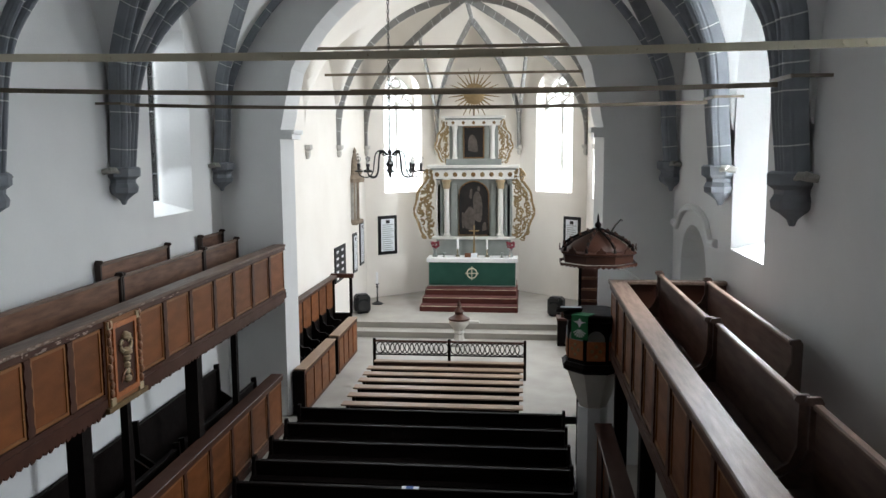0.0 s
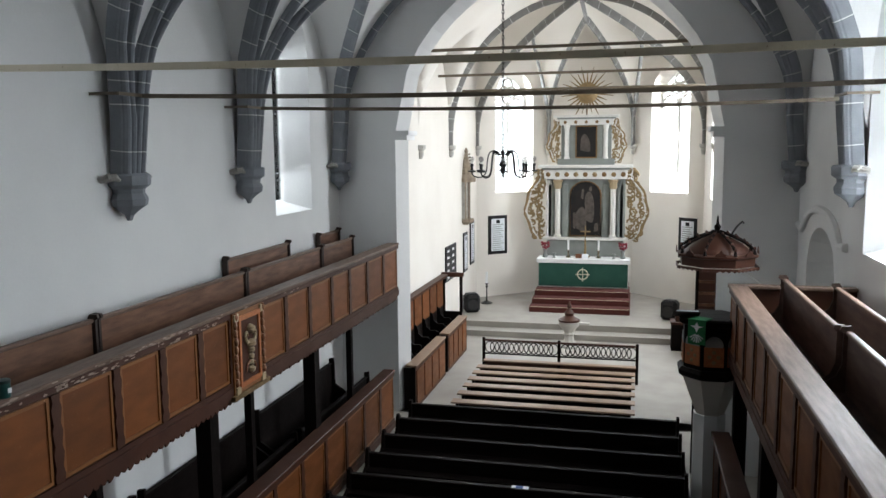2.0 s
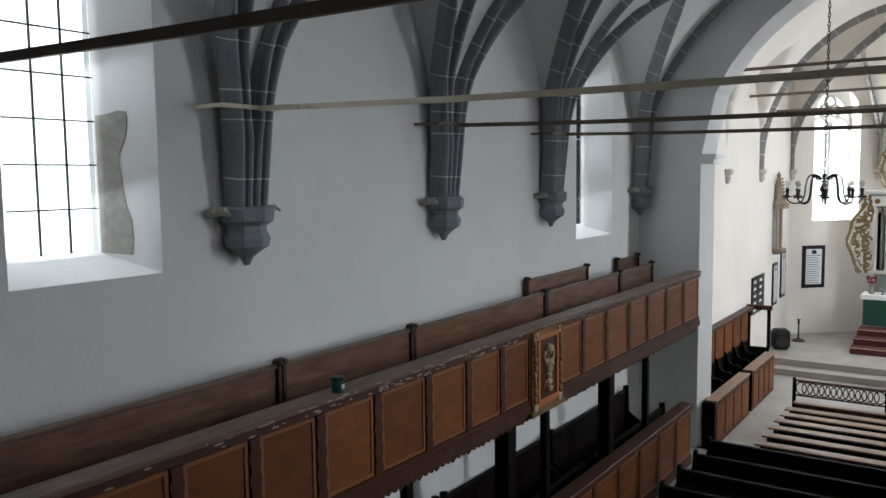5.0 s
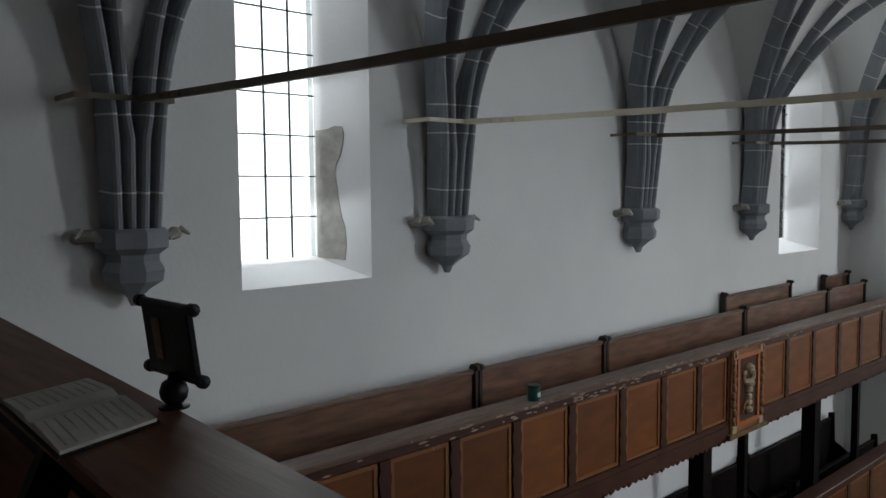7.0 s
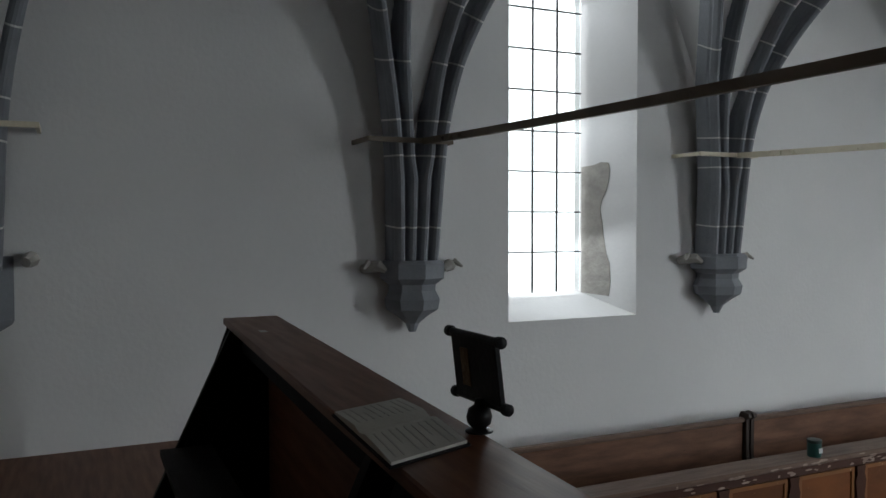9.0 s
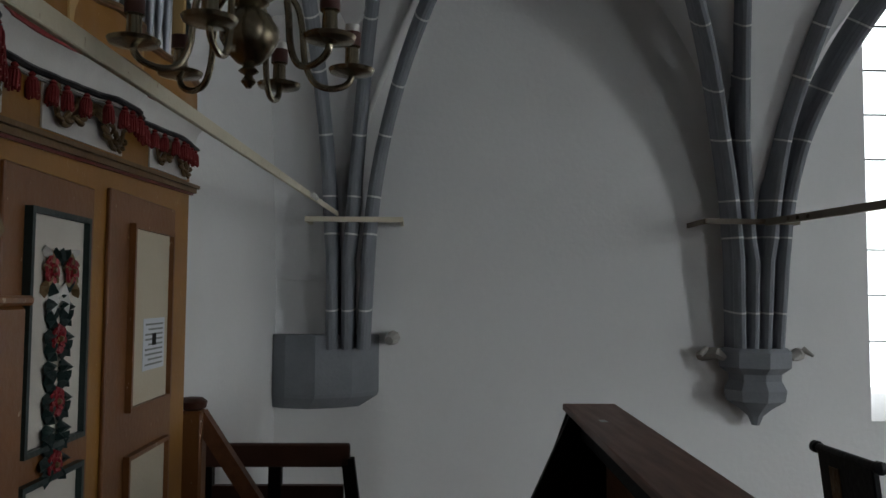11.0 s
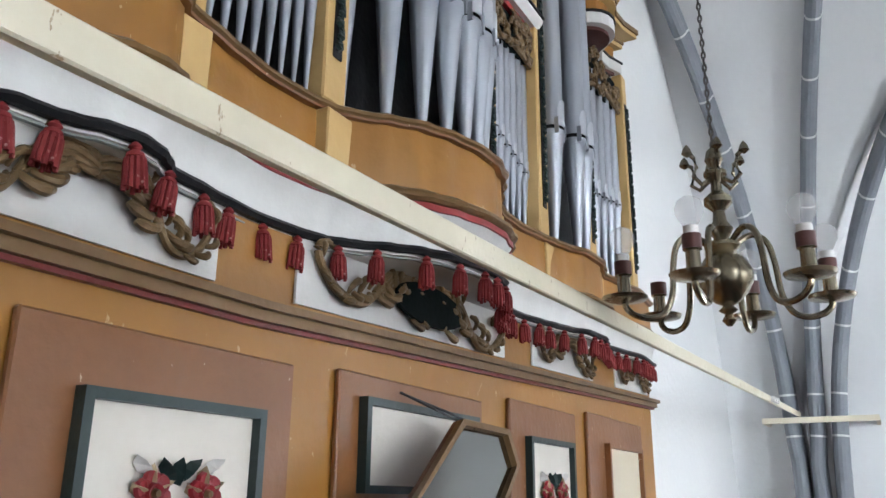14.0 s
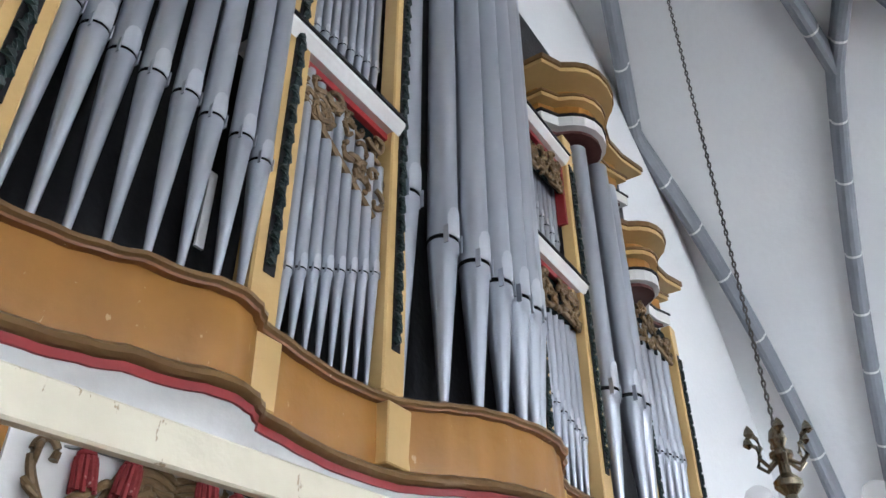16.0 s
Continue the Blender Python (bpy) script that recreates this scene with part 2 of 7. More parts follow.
# ---- mesh helpers ----
def box(bm, x0, x1, y0, y1, z0, z1, m=None):
    v = [bm.verts.new(p) for p in ((x0, y0, z0), (x1, y0, z0), (x1, y1, z0), (x0, y1, z0), (x0, y0, z1), (x1, y0, z1), (x1, y1, z1), (x0, y1, z1))]
    if m is not None:
        for a in v:
            a.co = m @ a.co
    for f in ((3, 2, 1, 0), (4, 5, 6, 7), (0, 1, 5, 4), (1, 2, 6, 5), (2, 3, 7, 6), (3, 0, 4, 7)):
        bm.faces.new([v[i] for i in f])
    return v


def bbox(x0, x1, y0, y1, z0, z1, m=None, bevel=0.0):
    bm = bmesh.new()
    box(bm, x0, x1, y0, y1, z0, z1, m)
    if bevel:
        bmesh.ops.bevel(bm, geom=bm.edges[:], offset=bevel, segments=1, affect="EDGES")
    return bm


def lathe(bm, profile, cx, cy, n=20, m=None, squash=1.0):
    """Turned form: profile of (radius, z)."""
    rings = []
    for r, z in profile:
        ring = []
        for k in range(n):
            a = 2 * math.pi * k / n
            p = Vector((cx + r * math.cos(a), cy + r * math.sin(a) * squash, z))
            ring.append(bm.verts.new(m @ p if m is not None else p))
        rings.append(ring)
    for a, b in zip(rings, rings[1:]):
        for k in range(n):
            bm.faces.new((a[k], a[(k + 1) % n], b[(k + 1) % n], b[k]))
    bm.faces.new(rings[0][::-1])
    bm.faces.new(rings[-1])
    return bm


def tube(bm, pts, r, n=8, taper=None):
    """A round bar along a polyline."""
    pts = [Vector(p) for p in pts]
    rings = []
    up = Vector((0, 0, 1))
    for i, p in enumerate(pts):
        d = (pts[min(i + 1, len(pts) - 1)] - pts[max(i - 1, 0)]).normalized()
        s = d.cross(up)
        if s.length < 1e-3:
            s = d.cross(Vector((1, 0, 0)))
        s.normalize()
        w = s.cross(d)
        rad = r * (taper[i] if taper else 1)
        rings.append([bm.verts.new(p + rad * (math.cos(a) * s + math.sin(a) * w)) for a in (2 * math.pi * k / n for k in range(n))])
    for a, b in zip(rings, rings[1:]):
        for k in range(n):
            bm.faces.new((a[k], a[(k + 1) % n], b[(k + 1) % n], b[k]))
    bm.faces.new(rings[0][::-1])
    bm.faces.new(rings[-1])
    return bm


def smoothed(pts, n=4):
    """A finer polyline through the same points (any number of coordinates)."""
    out = []
    for i in range(len(pts) - 1):
        a, b, c, d = pts[max(i - 1, 0)], pts[i], pts[i + 1], pts[min(i + 2, len(pts) - 1)]
        for k in range(n):
            t = k / n
            out.append(tuple(0.5 * (2 * q + (r - p) * t + (2 * p - 5 * q + 4 * r - w) * t * t + (3 * q - p - 3 * r + w) * t ** 3) for p, q, r, w in zip(a, b, c, d)))
    out.append(tuple(pts[-1]))
    return out


def soft_tube(bm, pts, r, n, taper):
    """A tapering bar along a smoothed polyline."""
    fine = smoothed([(*p, w) for p, w in zip(pts, taper)])
    return tube(bm, [p[:3] for p in fine], r, n, [p[3] for p in fine])


def prism(bm, outline, d0, d1, place):
    """An outline of (u, v) pushed from depth d0 to d1; place(u, v, d) gives the point."""
    a = [bm.verts.new(place(u, v, d0)) for u, v in outline]
    b = [bm.verts.new(place(u, v, d1)) for u, v in outline]
    bm.faces.new(a[::-1])
    bm.faces.new(b)
    for i in range(len(a)):
        j = (i + 1) % len(a)
        bm.faces.new((a[i], a[j], b[j], b[i]))
    return bm


def front_x(u, v, d):
    return Vector((d, u, v))


def front_y(u, v, d):
    return Vector((u, d, v))


def flat_z(u, v, d):
    return Vector((u, v, d))


def thing(name, at, label, category, group="", kind=""):
    ob = new(name)
    ob.empty_display_size = 0.1
    ob.location = at
    ob["base"] = at
    return tagged(ob, label, category, group, kind)


def finish(bm, name, mat, smooth=False):
    bmesh.ops.recalc_face_normals(bm, faces=bm.faces[:])
    me = bpy.data.meshes.new(name)
    bm.to_mesh(me)
    bm.free()
    for one in mat if isinstance(mat, (list, tuple)) else (mat,):
        me.materials.append(one)
    if smooth:
        me.shade_smooth()
        me.set_sharp_from_angle(angle=radians(40))
    return me


def part(name, bm, mat, parent, label="", smooth=False):
    ob = new(name, finish(bm, name, mat, smooth))
    ob.parent = parent
    if parent.type == "EMPTY":
        ob.matrix_parent_inverse = Matrix.Translation(-parent.location)
    return tagged(ob, label)


def piece(name, mesh, m, parent):
    """A repeat on shared mesh data, at m in the world, under a parent."""
    ob = new(name, mesh)
    ob.parent = parent
    if parent.type == "EMPTY":
        ob.matrix_parent_inverse = Matrix.Translation(-parent.location)
    ob.matrix_basis = m
    return ob


def single(name, bm, mat, label, category, group="", kind="", smooth=False):
    return tagged(new(name, finish(bm, name, mat, smooth)), label, category, group, kind)


def structure(name, bm, mat, label="", category="", smooth=False):
    return tagged(new(name, finish(bm, name, mat, smooth)), label, category, "", "structure")


# ---- walls with openings ----
def arch_top(v, rise, pointed=True):
    """Height of an arch of half width 1 over its springing, at v in -1..1."""
    v = min(1.0, abs(v))
    if pointed:
        r = 1.35
        return rise * math.sqrt(max(0, r * r - (v + r - 1) ** 2)) / math.sqrt(r * r - (r - 1) ** 2)
    return rise * math.sqrt(max(0, 1 - v * v))


def loop_points(o, outer, n=12):
    """The edge of an opening from its lower left, over the arch, to its lower right."""
    a, b, sill, spring, rise = o["outer"] if outer else o["inner"]
    pts = [(a, sill), (a, spring)]
    for k in range(1, n):
        v = -1 + 2 * k / n
        pts.append(((a + b) / 2 + v * (b - a) / 2, spring + arch_top(v, rise, o.get("pointed", True))))
    return pts + [(b, spring), (b, sill)]


def pierced_wall(name, place, u0, u1, z0, z1, thick, openings, mat, label, n=12):
    """A wall u0..u1 by z0..z1 of that thickness, with splayed openings. place(u, d, z): d is the depth behind the inner face."""
    bm = bmesh.new()
    for outer, d in ((False, 0.0), (True, thick)):
        cuts = sorted({u0, u1, *(u for o in openings for u, _ in loop_points(o, outer, n))})
        for a, b in zip(cuts, cuts[1:]):
            mid = (a + b) / 2
            hole = [o for o in openings if (q := o["outer"] if outer else o["inner"])[0] < mid < q[1]]
            if not hole:
                bm.faces.new([bm.verts.new(place(*p)) for p in ((a, d, z0), (b, d, z0), (b, d, z1), (a, d, z1))])
                continue
            pts = loop_points(hole[0], outer, n)
            top = {round(u, 6): z for u, z in pts[1:-1]}
            sill = pts[0][1]
            ta, tb = top[round(a, 6)], top[round(b, 6)]
            bm.faces.new([bm.verts.new(place(*p)) for p in ((a, d, ta), (b, d, tb), (b, d, z1), (a, d, z1))])
            if sill > z0 + 0.01:
                bm.faces.new([bm.verts.new(place(*p)) for p in ((a, d, z0), (b, d, z0), (b, d, sill), (a, d, sill))])
    for o in openings:
        pin, pout = loop_points(o, False, n), loop_points(o, True, n)
        closed = o["inner"][2] > z0 + 0.01
        for i in range(len(pin) if closed else len(pin) - 1):
            j = (i + 1) % len(pin)
            bm.faces.new([bm.verts.new(place(*p)) for p in ((pin[i][0], 0, pin[i][1]), (pin[j][0], 0, pin[j][1]), (pout[j][0], thick, pout[j][1]), (pout[i][0], thick, pout[i][1]))])
    for a, b, c, e in (((u0, z0), (u1, z0), 0, 0), ((u0, z1), (u1, z1), 0, 0), ((u0, z0), (u0, z1), 0, 0), ((u1, z0), (u1, z1), 0, 0)):
        bm.faces.new([bm.verts.new(place(*p)) for p in ((a[0], 0, a[1]), (b[0], 0, b[1]), (b[0], thick, b[1]), (a[0], thick, a[1]))])
    bmesh.ops.remove_doubles(bm, verts=bm.verts[:], dist=0.0005)
    return structure(name, bm, mat, label, "wall")


def opening(a, b, sill, spring, rise, inset=0.28, up=0.2, pointed=True):
    return {"inner": (a, b, sill, spring, rise), "outer": (a + inset, b - inset, sill + up, spring, rise * 0.75), "pointed": pointed}


BAYS = [(0.10, 3.24), (3.24, 6.46), (6.46, 9.90), (9.90, 13.06), (13.06, 17.12)]
WIN_L = [opening(4.20, 5.58, 4.84, 7.85, 0.9), opening(14.29, 15.93, 4.52, 7.3, 1.1)]
# the first south opening is unseen, added and placed to light the north wall
WIN_R = [opening(5.9, 7.3, 4.7, 7.4, 1.0), opening(11.40, 12.98, 4.22, 7.4, 1.0)]
NICHE = opening(14.45, 16.55, 2.9, 3.62, 0.70, 0.32, 0.05, False)
T = 0.62
WALL_H = 10.6
pierced_wall("wall_north", lambda u, d, z: (XL - d, u, z), YW - T, YE + 0.5, 0, WALL_H, T, WIN_L, PLASTER, "white plastered nave wall with two tall splayed windows")
pierced_wall("wall_south", lambda u, d, z: (XR + d, u, z), YW - T, YE + 0.5, 0, WALL_H, T, WIN_R + [NICHE], PLASTER, "white plastered nave wall with tall splayed windows")
structure("wall_west", bbox(XL, XR, YW - T, YW, 0, WALL_H), PLASTER, "white plastered wall behind the organ", "wall")
ARCH = {"inner": (-5.12, 1.42, 0.0, 6.0, 3.55), "outer": (-4.98, 1.28, 0.0, 6.0, 3.40), "pointed": True}
pierced_wall("wall_chancel_arch", lambda u, d, z: (u, YE + d, z), XL, XR, 0, WALL_H, 0.5, [ARCH], PLASTER, "white wall with the tall pointed chancel arch", 24)
pierced_wall("wall_chancel_north", lambda u, d, z: (CXL - d, u, z), YE + 0.5, 29.1, 0, 10.2, T, [], WARM_PLASTER, "bright plastered chancel wall")
CW = [opening(20.3, 21.6, 4.0, 7.0, 0.9), opening(25.3, 26.7, 4.1, 7.2, 0.9)]
pierced_wall("wall_chancel_south", lambda u, d, z: (CXR + d, u, z), YE + 0.5, 29.1, 0, 10.2, T, CW, WARM_PLASTER, "plastered chancel wall with tall windows")
APSE = [(CXL, 29.1), (-3.4, 31.15), (-0.3, 31.15), (CXR, 29.1)]


def along(p, q):
    """place() for a wall whose inner face runs from p to q, with the room to its right."""
    p, q = Vector((*p, 0)), Vector((*q, 0))
    e = (q - p).normalized()
    nrm = Vector((-e.y, e.x, 0))
    return lambda u, d, z: tuple(p + e * u + nrm * d + Vector((0, 0, z)))


DIAG = (Vector(APSE[1]) - Vector(APSE[0])).length
AW = [opening(0.80, 2.42, 4.10, 7.5, 1.0, 0.07, 0.06)]
AWR = [opening(0.78, 2.44, 4.10, 7.5, 1.0, 0.07, 0.06)]
pierced_wall("wall_apse_north_east", along(APSE[0], APSE[1]), 0, DIAG, 0, 10.2, T, AW, WARM_PLASTER, "apse wall with a tall traceried window")
pierced_wall("wall_apse_east", along(APSE[1], APSE[2]), 0, 3.1, 0, 10.2, T, [], WARM_PLASTER, "plastered apse wall behind the altar")
pierced_wall("wall_apse_south_east", along(APSE[2], APSE[3]), 0, DIAG, 0, 10.2, T, AWR, WARM_PLASTER, "apse wall with a tall traceried window")

# floors
structure("floor", bbox(XL, XR, YW, 24.7, -0.2, 0.0), FLOOR, "worn pale stone floor of nave and chancel", "floor")
bm = bmesh.new()
box(bm, CXL, CXR, 24.7, 31.3, -0.2, 0.175)
box(bm, CXL, CXR, 25.25, 31.3, 0.175, 0.35)
structure("floor_chancel", bm, FLOOR, "raised pale stone chancel floor with two steps", "floor")


# ---- vaults and ribs ----
LUN = 3.0  # rise of the side cells


def barrel(x):
    u = min(1.0, abs(x - XC) / 4.6)
    return 5.4 + 4.6 * math.sqrt(1 - u * u)


def lunette(y, bay):
    ym, hw = (bay[0] + bay[1]) / 2, (bay[1] - bay[0]) / 2
    v = abs(y - ym) / hw
    r = 1.6
    return 5.9 + LUN * math.sqrt(max(0, r * r - (v + r - 1) ** 2)) / 1.4832


def nave_vault():
    bm = bmesh.new()
    for bay in BAYS:
        y0, y1 = (YW if bay[0] < 0.5 else bay[0]), (YE if bay[1] > 17 else bay[1])
        ny, nx = 36, 76
        grid = []
        for i in range(ny + 1):
            y = y0 + (y1 - y0) * i / ny
            row = []
            for j in range(nx + 1):
                x = XC - 4.6 * math.cos(math.pi * j / nx)
                row.append(bm.verts.new((x, y, max(barrel(x), lunette(y, bay)))))
            grid.append(row)
        for i in range(ny):
            for j in range(nx):
                bm.faces.new((grid[i][j], grid[i + 1][j], grid[i + 1][j + 1], grid[i][j + 1]))
    bmesh.ops.remove_doubles(bm, verts=bm.verts[:], dist=0.001)
    ob = structure("ceiling_nave_vault", bm, PLASTER, "white plastered vault with side cells", "ceiling", True)
    return ob


nave_vault()


def rib(path, w=0.05, d=0.15, step=0.43, name="vault_rib", mat=None, back=0.10):
    """A chamfered rib swept along a path of (point, out), with pale joints; out points into the room."""
    bm = bmesh.new()
    prof = [(-w, -back), (-w, d * 0.30), (-w * 0.80, d * 0.46), (-w * 0.86, d * 0.62), (-w * 0.60, d * 0.88), (-w * 0.22, d), (w * 0.22, d), (w * 0.60, d * 0.88), (w * 0.86, d * 0.62), (w * 0.80, d * 0.46), (w, d * 0.30), (w, -back)]
    dist, marks = 0.0, []
    for i, (p, _) in enumerate(path):
        if i:
            dist += (Vector(p) - Vector(path[i - 1][0])).length
        marks.append(dist)

    def ring(i, grow=1.0, shift=0.0):
        p, out = Vector(path[i][0]), Vector(path[i][1]).normalized()
        t = (Vector(path[min(i + 1, len(path) - 1)][0]) - Vector(path[max(i - 1, 0)][0])).normalized()
        out = (out - t * out.dot(t)).normalized()
        s = t.cross(out)
        return [bm.verts.new(p + t * shift + s * (a * grow) + out * (b * grow)) for a, b in prof]

    rings = [ring(i) for i in range(len(path))]
    for a, b in zip(rings, rings[1:]):
        for k in range(len(prof) - 1):
            bm.faces.new((a[k], a[k + 1], b[k + 1], b[k]))
    nxt = step * 0.6
    for i in range(1, len(path) - 1):
        if marks[i] >= nxt:
            nxt += step
            a, b = ring(i, 1.03, -0.007), ring(i, 1.03, 0.007)
            for k in range(len(prof) - 1):
                f = bm.faces.new((a[k], a[k + 1], b[k + 1], b[k]))
                f.material_index = 1
    return structure(name, bm, [mat or RIB, JOINT], "grey painted stone vault rib with white joints", "rib")


def groin_v(z):
    """Where along a bay's half width the lunette has height z."""
    r = 1.6
    h = (z - 5.9) / (LUN / 1.4832)
    return max(0.0, math.sqrt(max(0, r * r - h * h)) - (r - 1)) if h > 0 else 1.0


def spring_rib(side, yc, lean, slope=None, bay=None, upto=90, knee=None):
    """A rib from a corbel at yc: upright at first, then on the vault, along the groin of a bay or slanting straight across."""
    path = []
    xw = XL if side < 0 else XR
    for k in range(8):
        path.append(((xw - side * (0.12 + 0.009 * k), yc + lean * (0.84 + 0.022 * k), 5.40 + k * 0.095), (-side, 0.001, 0)))
    apex = 5.9 + LUN
    for k in range(1, 70):
        th = radians(8 + (upto - 8) * k / 69)
        x, z = XC + side * 4.6 * math.cos(th), 5.4 + 4.6 * math.sin(th)
        if z < 6.14:
            continue
        inward = 4.6 * (1 - math.cos(th))
        if bay is None:
            y = yc + lean + (slope or 0.0) * inward
            if knee and inward > knee[0]:
                y = yc + lean + slope * knee[0] + knee[1] * (inward - knee[0])
        else:
            ym, hw = (bay[0] + bay[1]) / 2, (bay[1] - bay[0]) / 2
            sgn = 1 if yc < ym else -1
            c0 = math.sqrt(1 - ((apex - 5.4) / 4.6) ** 2)
            if z < apex:
                f = groin_v(z)
                y = ym - sgn * hw * f + lean * f
            else:
                y = ym + sgn * hw * (1 - math.cos(th) / c0)
        near = max(0.0, 1 - (z - 6.1) / 0.9)
        path.append(((x - side * 0.135 * near, y, z + 0.01), (-side * math.cos(th), 0, -math.sin(th))))
    return rib(path)


CORBEL_Y = [3.24, 6.46, 9.90, 13.06]
for side in (-1, 1):
    off = 0.15 if side > 0 else 0.0
    for i, yc in enumerate(CORBEL_Y):
        spring_rib(side, yc + off, -0.17, None, (BAYS[i][0] + off, BAYS[i][1] + off))
        spring_rib(side, yc + off, -0.057, -0.35)
        spring_rib(side, yc + off, 0.057, 0.35)
        spring_rib(side, yc + off, 0.17, None, (BAYS[i + 1][0] + off, BAYS[i + 1][1] + off))
    spring_rib(side, 0.05, 0.0, -0.195, knee=(2.38, 0.27))
    spring_rib(side, 0.165, 0.0, 0.272, knee=(2.33, 0.45))
    fork = []
    for k in range(34):
        th = radians(60.5 + 29.5 * k / 33)
        y = 0.80 - 0.20 * (4.6 * (1 - math.cos(th)) - 2.33)
        fork.append(((XC + side * 4.6 * math.cos(th), y, 5.41 + 4.6 * math.sin(th)), (-side * math.cos(th), 0, -math.sin(th))))
    rib(fork)
    spring_rib(side, 0.10, 0.21, None, BAYS[0])
    spring_rib(side, 17.08, -0.10, None, BAYS[4])
    spring_rib(side, 17.12, 0.05, 0.0)


APSE_RING = [(CXL, 24.9), (CXL, 29.1), (-3.4, 31.15), (-0.3, 31.15), (CXR, 29.1), (CXR, 24.9)]
BOSS = (CC, 27.6, 9.75)


def mirrored(p):
    return (2 * CC - p[0], p[1], p[2])


def arch_line(f):
    """Half of the transverse arch before the apse, from its corbel to the crown."""
    return (CXL + (CC - CXL) * f, 24.9, 5.95 + 4.03 * math.sqrt(max(0.0, 1 - (1 - f) ** 2)))


def diagonal_line(f):
    """From the apse corner to the crown of the transverse arch."""
    return (CXL + (CC - CXL) * f, 29.1 + (24.9 - 29.1) * f, 5.95 + 4.03 * f ** 0.42)


def apse_line(f):
    """From the corner beside the altar to the boss, then along the ridge to the crown."""
    p = APSE_RING[2]
    if f < 0.7:
        t = f / 0.7
        return (p[0] + (BOSS[0] - p[0]) * t, p[1] + (BOSS[1] - p[1]) * t, 5.95 + (BOSS[2] - 5.95) * t ** 0.44)
    t = (f - 0.7) / 0.3
    return (CC, BOSS[1] + (24.9 - BOSS[1]) * t, BOSS[2] + (9.98 - BOSS[2]) * t)


def on_cell(a, b, f, s, bulge):
    """A point of the vault cell between two ribs a and b, at f along them and s across."""
    p, q = a(f), b(f)
    return tuple(u + (w - u) * s for u, w in zip(p, q))[:2] + (p[2] + (q[2] - p[2]) * s + bulge * (1 - f) ** 1.3 * math.sqrt(max(0.0, 1 - (2 * s - 1) ** 2)) + 0.04,)


def chancel_vault():
    """A barrel with side cells before the apse, and cells sprung between the ribs over it."""
    bm = bmesh.new()
    nx = 60
    for y0, y1 in ((17.9, 21.4), (21.4, 24.9)):
        rows = []
        for i in range(25):
            y = y0 + (y1 - y0) * i / 24
            v = abs(2 * i / 24 - 1)
            cell = 6.0 + 2.9 * math.sqrt(max(0, 2.56 - (v + 0.6) ** 2)) / 1.4832
            row = []
            for j in range(nx + 1):
                u = -math.cos(math.pi * j / nx)
                row.append(bm.verts.new((CC + 3.85 * u, y, max(6.0 + 4.05 * math.sqrt(max(0, 1 - u * u)), cell))))
            rows.append(row)
        for a, b in zip(rows, rows[1:]):
            for j in range(nx):
                bm.faces.new((a[j], b[j], b[j + 1], a[j + 1]))
    other = lambda line: lambda f: mirrored(line(f))
    for a, b, bulge in ((arch_line, diagonal_line, 2.5), (diagonal_line, apse_line, 2.4), (apse_line, other(apse_line), 2.2), (other(apse_line), other(diagonal_line), 2.4), (other(diagonal_line), other(arch_line), 2.5)):
        rows = [[bm.verts.new(on_cell(a, b, (k / 28) ** 1.7, j / 20, bulge)) for j in range(21)] for k in range(29)]
        for p, q in zip(rows, rows[1:]):
            for j in range(20):
                bm.faces.new((p[j], q[j], q[j + 1], p[j + 1]))
    bmesh.ops.remove_doubles(bm, verts=bm.verts[:], dist=0.002)
    bmesh.ops.dissolve_degenerate(bm, edges=bm.edges[:], dist=0.001)
    return structure("ceiling_chancel_vault", bm, WARM_PLASTER, "cream plastered chancel vault", "ceiling", True)


def chancel_ribs():
    def rib_on(line, f0=0.0, f1=1.0):
        pts = [line(f0 + (f1 - f0) * (k / 40) ** 1.7) for k in range(41)]
        path = [((pts[0][0], pts[0][1], 5.72), (CC - pts[0][0], BOSS[1] - pts[0][1] - 0.3, 0))]
        for k, p in enumerate(pts):
            f = k / 40
            path.append((p, ((CC - p[0]) * (1 - f), (BOSS[1] - 0.3 - p[1]) * (1 - f), -4 * f - 0.2)))
        rib(path if f0 == 0 else path[1:], 0.048, 0.12, 0.5, mat=PALERIB)

    for flip in (False, True):
        side = (lambda line: lambda f: mirrored(line(f))) if flip else (lambda line: line)
        rib_on(side(arch_line))
        rib_on(side(diagonal_line))
        rib_on(side(apse_line), 0.0, 0.7)
        rib_on(side(lambda f: on_cell(diagonal_line, apse_line, 0.02 + 0.55 * f, 1 - 0.92 * f, 2.3 * (1 - f) * f)))
    rib([(apse_line(0.7 + 0.03 * k), (0, 0, -1)) for k in range(11)], 0.045, 0.11, 0.5, mat=PALERIB)
    for x, y in APSE_RING + [(CXL, 21.4), (CXR, 21.4)]:
        d = Vector((BOSS[0] - x, BOSS[1] - y, 0)).normalized() * 0.06
        bm = bmesh.new()
        lathe(bm, [(0.04, 5.42), (0.08, 5.5), (0.09, 5.58), (0.07, 5.62), (0.14, 5.68), (0.14, 5.78)], x + d.x, y + d.y, 8)
        structure("chancel_corbel", bm, STONE, "small carved stone corbel under a chancel rib", "corbel")


chancel_ribs()


# out of sight; added only to stop sky light leaking in from above
structure("roof", bbox(XL - 0.8, XR + 0.8, YW - 0.8, 32.2, 10.62, 10.9), STONE, "unseen slab added above the vaults to keep skylight out", "roof")
chancel_vault()


